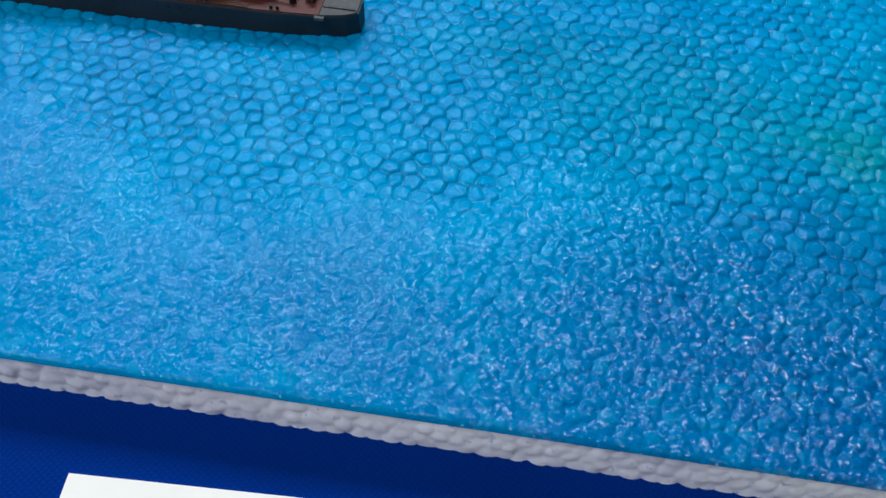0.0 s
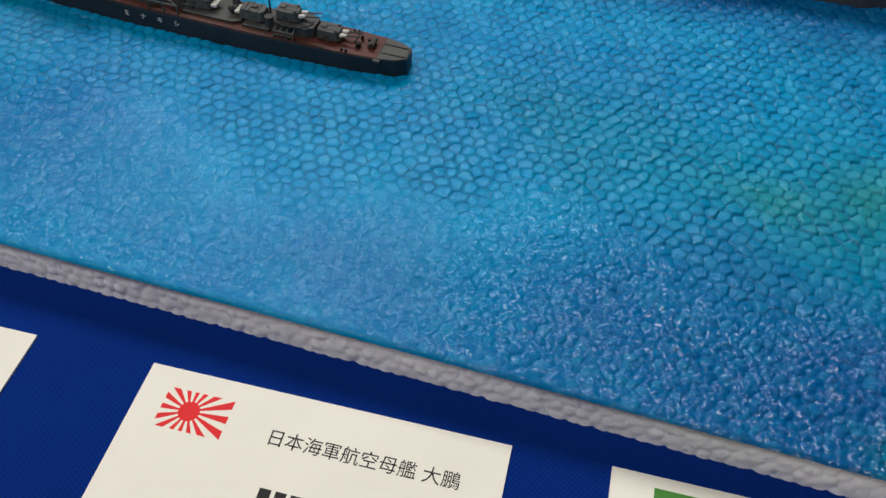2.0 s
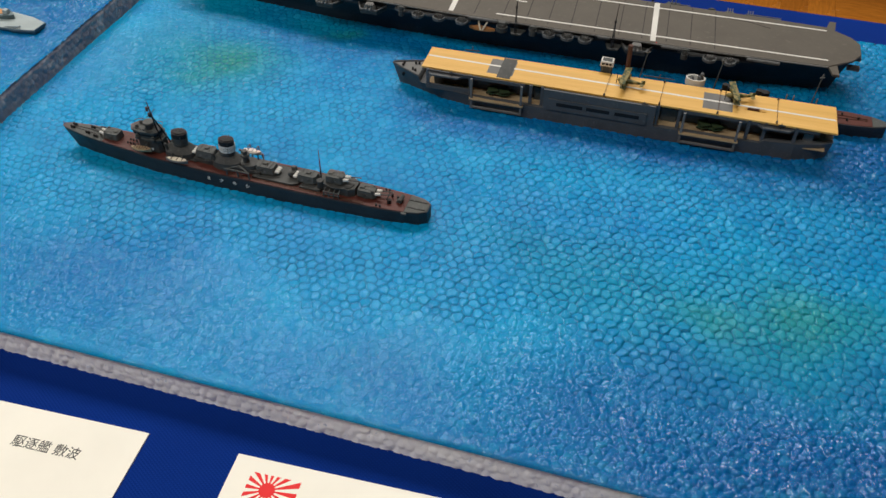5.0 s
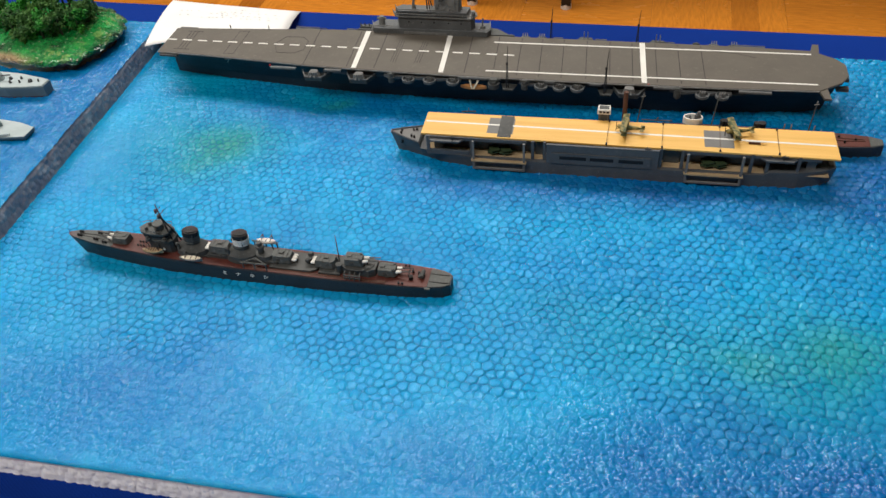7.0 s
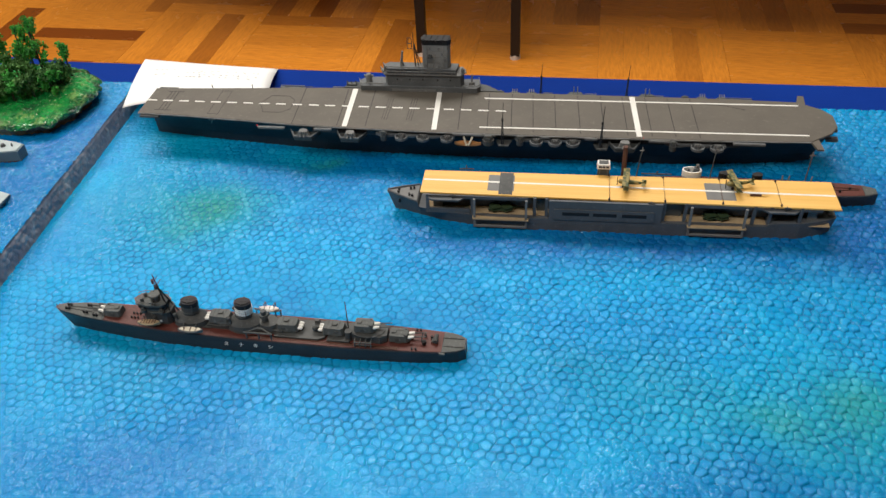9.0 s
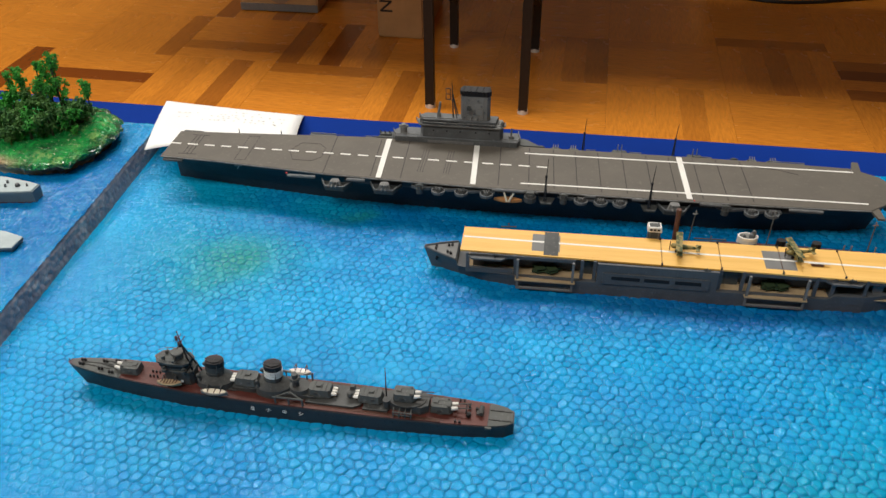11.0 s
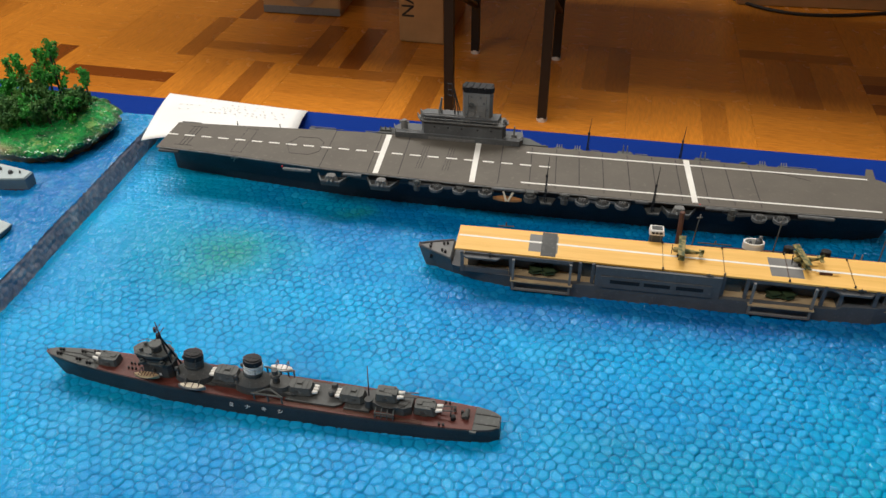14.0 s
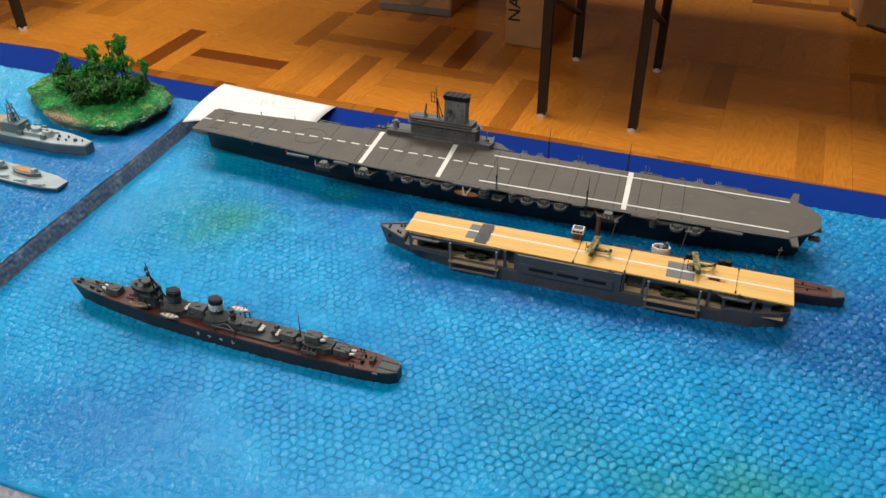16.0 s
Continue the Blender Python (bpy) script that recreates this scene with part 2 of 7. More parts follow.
def foam_side():
    """Cut white bead foam, with specks of blue overspray."""
    n = Nodes("raw_foam_edge", 0.6, 0.0, 0.3)
    v = n.node("ShaderNodeTexVoronoi", Scale=420.0)
    n.link(n.where, v.inputs["Vector"])
    c = n.ramp(n.noise(60, 4), (0.3, (0.78, 0.79, 0.85)), (0.7, (0.88, 0.89, 0.93)))
    n.colour(n.mix(n.ramp(n.noise(420, 3, 0.7), (0.62, (0, 0, 0)), (0.70, (0.55, 0.55, 0.55))), c, (0.16, 0.27, 0.48)))
    n.bump(n.math("SUBTRACT", 1.0, v.outputs["Distance"]), 0.30, 0.0006)
    return n.mat


M_FOAM = foam_side()


def stained_side():
    n = Nodes("stained_foam_edge", 0.5)
    c = n.ramp(n.noise(120, 5, 0.65), (0.30, (0.19, 0.195, 0.26)), (0.52, (0.27, 0.26, 0.31)), (0.72, (0.55, 0.52, 0.55)))
    n.colour(c)
    n.bump(n.noise(250, 4), 0.6, 0.0012)
    return n.mat


M_STAIN = stained_side()


def cloth():
    """Woven navy tablecloth."""
    n = Nodes("blue_tablecloth", 0.9, 0.0, 0.08)
    c = n.ramp(n.noise(9, 3), (0.3, (0.0015, 0.020, 0.165)), (0.7, (0.002, 0.027, 0.215)))
    weave = None
    for axis, ang in ((0, 28), (1, 28)):
        wv = n.node("ShaderNodeTexWave", Scale=330.0, Distortion=0.4)
        m = n.node("ShaderNodeMapping")
        m.inputs["Rotation"].default_value = (0, 0, radians(ang + 90 * axis))
        n.link(n.where, m.inputs["Vector"])
        n.link(m.outputs[0], wv.inputs["Vector"])
        weave = wv.outputs["Fac"] if weave is None else n.math("MULTIPLY", weave, wv.outputs["Fac"])
    n.colour(n.mix(n.math("MULTIPLY", weave, 0.35), c, (0.004, 0.045, 0.31)))
    n.bump(weave, 0.4, 0.0003)
    return n.mat


M_CLOTH = cloth()


def parquet(dark, light):
    """Varnished hardwood fingers, one tone a piece."""
    n = Nodes("varnished_parquet", 0.22, 0.0, 0.4, 0.25)
    n.bsdf.inputs["Coat Roughness"].default_value = 0.18
    info = n.node("ShaderNodeObjectInfo")
    snap = n.node("ShaderNodeVectorMath")
    snap.operation = "SNAP"
    shift = n.node("ShaderNodeVectorMath")
    shift.operation = "SUBTRACT"
    n.link(info.outputs["Location"], shift.inputs[0])
    shift.inputs[1].default_value = (0.076, 1.538, 0)
    n.link(shift.outputs[0], snap.inputs[0])
    snap.inputs[1].default_value = (0.30, 0.30, 10)
    tile = n.node("ShaderNodeTexWhiteNoise")
    n.link(snap.outputs[0], tile.inputs["Vector"])
    pick = n.math("ADD", n.math("MULTIPLY", tile.outputs["Value"], 0.40), n.math("MULTIPLY", n.math("POWER", info.outputs["Random"], 0.45), 0.60))
    tone = n.ramp(pick, (0.22, dark), (0.42, tuple(0.55 * a + 0.45 * b for a, b in zip(dark, light))), (0.56, tuple(0.15 * a + 0.85 * b for a, b in zip(dark, light))), (0.9, light))
    grain = n.noise(22, 6, 0.65, (1, 7, 1))
    c = n.mix(n.ramp(grain, (0.3, (0, 0, 0)), (0.75, (0.5, 0.5, 0.5))), tone, tuple(v * 0.55 for v in dark))
    n.colour(c)
    n.rough(n.ramp(n.noise(6, 4), (0.3, (0.16,) * 3), (0.75, (0.34,) * 3)))
    n.bump(grain, 0.08, 0.0005)
    return n.mat


M_PARQUET = parquet((0.190, 0.046, 0.005), (0.72, 0.258, 0.027))
M_JOINT = painted("floor_joint", (0.30, 0.10, 0.014), 0.8)
M_WALL = painted("plaster_wall", (0.27, 0.19, 0.12), 0.85, 0.06, scale=4)
M_CEILING = painted("ceiling_white", (0.30, 0.29, 0.27), 0.9, 0.04, scale=4)
M_PAPER = painted("printed_paper", (0.80, 0.80, 0.78), 0.75, 0.03, scale=30)
M_CARD = painted("cream_card", (0.93, 0.90, 0.79), 0.6, 0.03, scale=30)
M_FAINT = painted("faint_grey_print", (0.50, 0.50, 0.50), 0.7, 0.1)
M_INK = painted("black_ink", (0.012, 0.012, 0.012), 0.6, 0.1)
M_FLAGRED = painted("printed_red", (0.80, 0.010, 0.012), 0.55, 0.05)
M_PRINTGREEN = painted("printed_green", (0.06, 0.25, 0.03), 0.55, 0.08)
M_PRINTYELLOW = painted("printed_yellow", (0.55, 0.62, 0.10), 0.55, 0.08)
M_CARTON = painted("brown_carton", (0.42, 0.24, 0.10), 0.8, 0.12, scale=14)
M_LEG = painted("black_steel", (0.018, 0.016, 0.015), 0.45, 0.2)
M_CAP = painted("white_rubber", (0.7, 0.66, 0.6), 0.6, 0.08)

# ---- building helpers: lengths below are centimetres ----
CM = 0.01


def part(name, bm, material, parent=None, label="", smooth=False):
    """Links a bmesh, in centimetres, as one mesh object."""
    bmesh.ops.recalc_face_normals(bm, faces=bm.faces)
    mesh = bpy.data.meshes.new(name)
    bm.to_mesh(mesh)
    bm.free()
    mesh.transform(Matrix.Scale(CM, 4))
    mesh.materials.append(material)
    if smooth:
        mesh.shade_smooth()
    ob = new(name, mesh)
    if parent:
        ob.parent = parent
    if label:
        ob["label"] = label
    return ob


def thing(name, x, y, z, turn=0.0, label="", category="", group="", kind=""):
    ob = new(name)
    ob.empty_display_size = 0.01
    ob.matrix_basis = pose(x * CM, y * CM, z * CM, 0, 0, turn)
    return tagged(ob, label, category, group, kind)


def quadstrip(bm, a, b, close=True):
    k = len(a)
    for i in range(k if close else k - 1):
        j = (i + 1) % k
        try:
            bm.faces.new((a[i], a[j], b[j], b[i]))
        except ValueError:
            pass


def prism(bm, outline, z0, z1, top=None):
    """An upright slab over an outline; top: another outline for the upper face."""
    lo = [bm.verts.new((x, y, z0)) for x, y in outline]
    hi = [bm.verts.new((x, y, z1)) for x, y in (top or outline)]
    quadstrip(bm, lo, hi)
    bm.faces.new(lo[::-1])
    bm.faces.new(hi)
    return bm


def box(bm, x0, x1, y0, y1, z0, z1, taper=0.0):
    t = taper
    return prism(bm, [(x0, y0), (x1, y0), (x1, y1), (x0, y1)], z0, z1, [(x0 + t, y0 + t), (x1 - t, y0 + t), (x1 - t, y1 - t), (x0 + t, y1 - t)])


def ring(x, y, rx, ry=None, n=16, a0=0.0):
    ry = rx if ry is None else ry
    return [(x + rx * math.cos(a0 + 2 * math.pi * i / n), y + ry * math.sin(a0 + 2 * math.pi * i / n)) for i in range(n)]


def drum(bm, x, y, z0, z1, r0, r1=None, n=16, ry=None):
    r1 = r0 if r1 is None else r1
    k = 1 if ry is None else ry / r0
    return prism(bm, ring(x, y, r0, r0 * k, n), z0, z1, ring(x, y, r1, r1 * k, n))


def rod(bm, a, b, r, r2=None, n=6):
    a, b = Vector(a), Vector(b)
    r2 = r if r2 is None else r2
    w = (b - a).normalized()
    u = w.orthogonal().normalized()
    v = w.cross(u)
    lo, hi = ([bm.verts.new(p + q * (u * math.cos(2 * math.pi * i / n) + v * math.sin(2 * math.pi * i / n))) for i in range(n)] for p, q in ((a, r), (b, r2)))
    quadstrip(bm, lo, hi)
    bm.faces.new(lo[::-1])
    bm.faces.new(hi)
    return bm


def ball(bm, x, y, z, r, n=8, squash=1.0):
    bmesh.ops.create_uvsphere(bm, u_segments=n, v_segments=max(4, n // 2), radius=r, matrix=Matrix.Translation((x, y, z)) @ Matrix.Diagonal((1, 1, squash, 1)))
    return bm


def loft(bm, sections):
    """Skins closed rings of equal length, with both ends capped."""
    rings = [[bm.verts.new(p) for p in s] for s in sections]
    for a, b in zip(rings, rings[1:]):
        quadstrip(bm, a, b)
    bm.faces.new(rings[0][::-1])
    bm.faces.new(rings[-1])
    return bm


def interp(table, x):
    return float(np.interp(x, [a for a, _ in table], [b for _, b in table]))


def hull(bm, xs, beam_top, beam_low, sheer, base=-0.02, tumble=0.0):
    """A ship's hull from stations: half beams at deck and waterline, and the height of the deck."""
    out = []
    for x in xs:
        bt, bl, h = interp(beam_top, x), interp(beam_low, x), interp(sheer, x)
        sx = x
        mids = [(f, bl + (bt - bl) * (f ** 1.3)) for f in (0.0, 0.35, 0.7, 1.0)]
        ringp = [(sx, -b, base + (h - base) * f) for f, b in mids] + [(sx, b, base + (h - base) * f) for f, b in mids[::-1]]
        out.append(ringp)
    return loft(bm, out)


def new_bm():
    return bmesh.new()

# ---- the room ----
FZ = FLOOR / CM
TABLE_Z = -1.37


def slab(name, x0, x1, y0, y1, z0, z1, mat, **tags):
    return tagged(part(name, box(new_bm(), x0, x1, y0, y1, z0, z1), mat), **tags)


slab("floor", -420, 420, -320, 480, FZ - 12, FZ - 0.6, M_JOINT, label="dark bedding under the parquet floor", category="floor", kind="structure")
floor_ob = bpy.data.objects["floor"]
slab("wall_north", -420, 420, 480, 492, FZ - 12, FZ + 290, M_WALL, label="plain plaster wall of the hall", category="wall", kind="structure")
slab("wall_south", -420, 420, -332, -320, FZ - 12, FZ + 290, M_WALL, label="plain plaster wall of the hall", category="wall", kind="structure")
slab("wall_west", -432, -420, -332, 492, FZ - 12, FZ + 290, M_WALL, label="plain plaster wall of the hall", category="wall", kind="structure")
slab("wall_east", 420, 432, -332, 492, FZ - 12, FZ + 290, M_WALL, label="plain plaster wall of the hall", category="wall", kind="structure")
slab("ceiling", -432, 432, -332, 492, FZ + 290, FZ + 300, M_CEILING, label="plain white ceiling of the hall", category="ceiling", kind="structure")


def display_table():
    """A table under a blue cloth whose far hem hangs down."""
    ob = thing("display_table", 0, 8, FZ, 0, "display table covered with a plain royal-blue woven cloth", "table")
    rear = [(-120, 28.5), (-48.5, 26.4), (-43, 26.7), (-39.5, 25.9), (-31, 25.2), (-11.6, 25.4), (3.6, 25.8), (13.3, 26.0), (22, 26.2), (45, 26.8), (120, 29.0)]
    h = TABLE_Z - FZ
    rnd = random.Random(4)
    bm = new_bm()
    rows = []
    for x, y in rear:
        y -= 8
        rows.append([bm.verts.new(p) for p in ((x, -58, h - 24), (x, -52.4, h - 0.6), (x, -52, h), (x, y - 0.5, h), (x, y - 0.12, h - 0.12), (x, y, h - 0.5), (x, y + rnd.uniform(0, 1.2), h - 22))])
    for a, b in zip(rows, rows[1:]):
        quadstrip(bm, a, b, False)
    cl = part("tablecloth", bm, M_CLOTH, ob, "royal-blue woven tablecloth", True)
    m = cl.modifiers.new("thickness", "SOLIDIFY")
    m.thickness, m.offset = 0.0012, -1
    part("tabletop", box(new_bm(), -115, 115, -50, 15.5, h - 3.2, h - 0.25), M_TAN, ob)
    for x in (-108, 108):
        for y in (-46, 11):
            part("leg", rod(new_bm(), (x, y, 0.0), (x, y, h - 3.2), 1.6, n=12), M_LEG, ob)


display_table()

# ---- the sea: bead foam, painted ----


def seeds(x0, x1, y0, y1, step, jitter, rng):
    row = step * 0.88
    nx, ny = int((x1 - x0) / step) + 5, int((y1 - y0) / row) + 5
    i, j = np.meshgrid(np.arange(nx), np.arange(ny), indexing="ij")
    px = x0 + (i - 2 + 0.5 * (j % 2)) * step + rng.uniform(-jitter, jitter, i.shape) * step
    py = y0 + (j - 2) * row + rng.uniform(-jitter, jitter, i.shape) * step
    return px, py


def cells(X, Y, x0, y0, step, px, py):
    """Distances to the nearest two seeds, and the nearest one's index and offset."""
    I, J = np.round((X - x0) / step).astype(int) + 2, np.round((Y - y0) / (step * 0.88)).astype(int) + 2
    f1, f2 = np.full(X.shape, 9.0), np.full(X.shape, 9.0)
    who, ox, oy = np.zeros(X.shape, int), np.zeros(X.shape), np.zeros(X.shape)
    for di in (-2, -1, 0, 1):
        for dj in (-2, -1, 0, 1, 2):
            a, b = np.clip(I + di, 0, px.shape[0] - 1), np.clip(J + dj, 0, px.shape[1] - 1)
            dx, dy = X - px[a, b], Y - py[a, b]
            d = np.hypot(dx, dy)
            near = d < f1
            f2 = np.where(near, f1, np.minimum(f2, d))
            f1 = np.where(near, d, f1)
            who, ox, oy = np.where(near, a * 10000 + b, who), np.where(near, dx, ox), np.where(near, dy, oy)
    return f1, f2, who, ox, oy


def relief(X, Y, front, seed):
    """Height of the foam's skin: pressed beads with grooves, and torn crumbs towards the cut edge."""
    rng = np.random.default_rng(seed)
    x0, y0, x1, y1 = X.min(), Y.min(), X.max(), Y.max()
    wob = 0.9 * np.sin(X * 0.55 + 1.3 * np.sin(Y * 0.4)) + 0.6 * np.sin(Y * 1.1 + X * 0.9)
    px, py = seeds(x0, x1, y0, y1, 0.405, 0.22, rng)
    WX, WY = X + 0.018 * np.sin(Y * 7 + X * 3), Y + 0.018 * np.sin(X * 8 - Y * 2)
    f1, f2, who, ox, oy = cells(WX, WY, x0, y0, 0.405, px, py)
    tilt = rng.normal(0, 1, (3, 10_000))
    k = who % 9973
    edge = f2 - f1
    bead = 0.066 * (1 - np.exp(-edge / 0.034)) - 0.18 * f1**2 + 0.006 * tilt[2][k] + 0.055 * (ox * tilt[0][k] + oy * tilt[1][k])
    px2, py2 = seeds(x0, x1, y0, y1, 0.25, 0.36, rng)
    g1, g2, who2, qx, qy = cells(WX, WY, x0, y0, 0.25, px2, py2)
    k2 = who2 % 9973
    crumb = 0.014 * tilt[2][k2] + 0.15 * (qx * tilt[0][k2] + qy * tilt[1][k2]) + 0.050 * (1 - np.exp(-(g2 - g1) / 0.05)) - 0.9 * g1**2 - 0.02
    m = np.clip((front + 0.9 * wob - Y) / 2.6, 0.0, 1.0)
    m = m * m * (3 - 2 * m)
    m = np.maximum(m, np.clip((-15.5 + 0.9 * wob - X) / 3.0, 0.0, 0.9) * np.clip((Y - 1) / 5.0, 0, 1))
    m = np.maximum(m, 0.14)
    worn = np.clip((X - 2.5 + wob) / 6.0, 0.13, 1.0) if front < 10 else 1.0
    patchy = np.clip(0.75 + 0.25 * (np.sin(X * 1.7 + Y * 0.9) + np.sin(Y * 2.3 - X)), 0.15, 1.0)
    # mask for the groove darkening, strongest right between two beads
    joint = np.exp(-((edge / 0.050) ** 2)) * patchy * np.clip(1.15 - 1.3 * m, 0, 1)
    tone = np.clip(0.5 + 0.22 * tilt[1][k] * (1 - m) + 0.25 * tilt[0][k2] * m, 0, 1)
    return joint, tone, m * worn, (bead - 0.06) * (1.08 + 0.75 * np.clip((X - 1) / 10, 0, 1)) * (1 - 0.75 * m) + crumb * (0.95 * m * worn) + 0.012 * wob


def sheet(name, corners, nx, ny, z, front, seed, mat, parent, label):
    """A four-sided skin with foam relief; corners: front left, front right, rear right, rear left."""
    a, b = np.meshgrid(np.linspace(0, 1, nx), np.linspace(0, 1, ny), indexing="ij")
    c = np.array(corners, float)
    P = (1 - a)[..., None] * ((1 - b)[..., None] * c[0] + b[..., None] * c[3]) + a[..., None] * ((1 - b)[..., None] * c[1] + b[..., None] * c[2])
    X, Y = P[..., 0], P[..., 1]
    joint, tone, torn, H = relief(X, Y, front, seed)
    droop = np.exp(-np.minimum(b * 30, (1 - b) * 30) / 0.06) * 0.11
    H = H * (1 - 0.8 * np.exp(-b * 30 / 0.25))
    Z = z + H - droop
    co = np.stack([X, Y, Z], -1).reshape(-1, 3) * CM
    n = np.arange(nx * ny).reshape(nx, ny)
    faces = np.stack([n[:-1, :-1], n[1:, :-1], n[1:, 1:], n[:-1, 1:]], -1).reshape(-1, 4)
    mesh = bpy.data.meshes.new(name)
    mesh.vertices.add(len(co))
    mesh.vertices.foreach_set("co", co.ravel())
    mesh.loops.add(faces.size)
    mesh.loops.foreach_set("vertex_index", faces.ravel())
    mesh.polygons.add(len(faces))
    mesh.polygons.foreach_set("loop_start", np.arange(0, faces.size, 4))
    mesh.update(calc_edges=True)
    mesh.shade_smooth()
    mesh.materials.append(mat)
    mesh.attributes.new("bead_tone", "FLOAT", "POINT").data.foreach_set("value", tone.ravel().astype(np.float32))
    mesh.attributes.new("torn", "FLOAT", "POINT").data.foreach_set("value", torn.ravel().astype(np.float32))
    mesh.attributes.new("groove_shade_paint", "FLOAT", "POINT").data.foreach_set("value", joint.ravel().astype(np.float32))
    ob = new(name, mesh)
    ob.parent = parent
    ob["label"] = label
    return ob


def rough_side(name, a, b, z0, z1, mat, parent, seed, out=0.030, rows=19, back=0.0, under=0.0):
    """A cut foam edge from a to b, bulging with beads; back: how far the top leans away."""
    a, b = np.array(a, float), np.array(b, float)
    n = int(np.linalg.norm(b - a) / 0.045)
    along = (b - a) / np.linalg.norm(b - a)
    normal = np.array([along[1], -along[0]])
    rng = np.random.default_rng(seed)
    S, T = np.meshgrid(np.linspace(0, np.linalg.norm(b - a), n), np.linspace(z0, z1, rows), indexing="ij")
    px, py = seeds(0, S.max(), z0, z1, 0.34, 0.30, rng)
    f1, f2, who, _, _ = cells(S, T, 0, z0, 0.34, px, py)
    amp = rng.uniform(0.4, 1.3, 9973)[who % 9973]
    D = out * (amp * np.clip(1 - (f1 / 0.20) ** 2, -0.5, 1)) - 0.020 * np.exp(-(f2 - f1) / 0.04) - 0.09 * np.exp((T - z1) / 0.05)
    fade = np.clip((T - z0) / (z1 - z0), 0, 1)
    D = D - back * fade - under * np.clip((0.42 - fade) / 0.42, 0, 1) ** 0.8
    bm = new_bm()
    V = [[bm.verts.new((*(a + along * S[i, j] + normal * D[i, j]), T[i, j])) for j in range(rows)] for i in range(n)]
    for p, q in zip(V, V[1:]):
        quadstrip(bm, p, q, False)
    return part(name, bm, mat, parent, smooth=True)


def front_y(x):
    return -9.58 + 0.038 * x


def join_x(y):
    return -20.78 - 0.052 * y


sea_board = thing("sea_board", 0, 0, TABLE_Z, 0, "bead-foam board painted as rippled blue sea, lying on the cloth", "diorama base", kind="structure")
dz = -TABLE_Z
SEA = [(join_x(-10), front_y(-20)), (25, front_y(25)), (25, 20.95), (join_x(20.0), 19.8)]
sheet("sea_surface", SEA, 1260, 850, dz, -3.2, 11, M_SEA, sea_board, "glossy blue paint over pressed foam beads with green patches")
part("foam_core", prism(new_bm(), [(SEA[0][0], SEA[0][1] + 0.95), (24.9, SEA[1][1] + 0.95), (24.9, 20.8), (SEA[3][0], 19.65)], 0.0, dz - 0.22), M_FOAM, sea_board)
rough_side("cut_edge", (SEA[0][0], SEA[0][1] + 0.10), (25, SEA[1][1] + 0.10), 0.0, dz - 0.08, M_FOAM, sea_board, 21, 0.040, back=0.24)
rough_side("cut_edge", (25, 20.9), (SEA[3][0], 19.75), 0.0, dz - 0.04, M_FOAM, sea_board, 22)

BAY = 1.0
bay_board = thing("bay_board", 0, 0, TABLE_Z, 0, "thicker painted foam board of a blue bay beside the sea board", "diorama base", kind="structure")
bz = dz + BAY
BAYC = [(-64, -11), (join_x(-11) - 0.20, -11), (join_x(18.4) - 0.20, 18.4), (-64, 18.5)]
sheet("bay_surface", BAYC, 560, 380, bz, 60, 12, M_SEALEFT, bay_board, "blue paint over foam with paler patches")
part("foam_core", prism(new_bm(), [(-63.9, -10.9), (BAYC[1][0] - 0.2, -10.9), (BAYC[2][0] - 0.2, 18.25), (-63.9, 18.4)], 0.0, bz - 0.22), M_FOAM, bay_board)
rough_side("cut_edge", (join_x(-11) - 0.02, -11), (join_x(18.4) - 0.02, 18.4), dz - 0.10, bz - 0.02, M_STAIN, bay_board, 23, 0.04, 15, 0.18)
rough_side("cut_edge", (BAYC[2][0] + 0.1, 18.35), (-64, 18.45), 0.0, bz - 0.04, M_STAIN, bay_board, 24)

# ---- the destroyer ----


def gun_house(parent, x, y, z, aim, size=1.0):
    """A twin turret with white blast bags and two barrels; aim: degrees, 0 points forward."""
    t = new("gun_turret")
    t.parent = parent
    t.matrix_basis = pose(x * CM, y * CM, z * CM, 0, 0, aim)
    s = size
    plan = [(-0.52 * s, -0.20 * s), (-0.40 * s, -0.33 * s), (0.38 * s, -0.33 * s), (0.46 * s, -0.25 * s), (0.46 * s, 0.25 * s), (0.38 * s, 0.33 * s), (-0.40 * s, 0.33 * s), (-0.52 * s, 0.20 * s)]
    top = [(a * 0.86 + 0.02, b * 0.85) for a, b in plan]
    bm = prism(new_bm(), plan, 0.06 * s, 0.40 * s, top)
    drum(bm, 0, 0, 0.0, 0.07 * s, 0.34 * s)
    box(bm, 0.1 * s, 0.34 * s, -0.10 * s, 0.10 * s, 0.39 * s, 0.45 * s, 0.02)
    for yy in (-0.12, 0.12):
        box(bm, -0.38 * s, 0.3 * s, yy * s - 0.012, yy * s + 0.012, 0.39 * s, 0.415 * s)
    part("gun_house", bm, M_TOPGREY, t)
    bm = new_bm()
    for sgn in (-1, 1):
        box(bm, -0.05 * s, 0.15 * s, sgn * 0.325 * s - 0.012, sgn * 0.325 * s + 0.012, 0.12 * s, 0.27 * s)
        box(bm, -0.36 * s, -0.26 * s, sgn * 0.20 * s - 0.03, sgn * 0.20 * s + 0.03, 0.40 * s, 0.46 * s)
    part("turret_hatch", bm, M_GREY, t)
    for yy in (-0.13, 0.13):
        bm = rod(new_bm(), (-0.42 * s, yy * s, 0.22 * s), (-0.72 * s, yy * s, 0.29 * s), 0.090 * s, 0.062 * s, 8)
        part("blast_bag", bm, M_WHITE, t, "white canvas blast bag")
        part("barrel", rod(new_bm(), (-0.70 * s, yy * s, 0.28 * s), (-1.28 * s, yy * s, 0.36 * s), 0.036 * s, 0.026 * s), M_GREY, t)
    return t


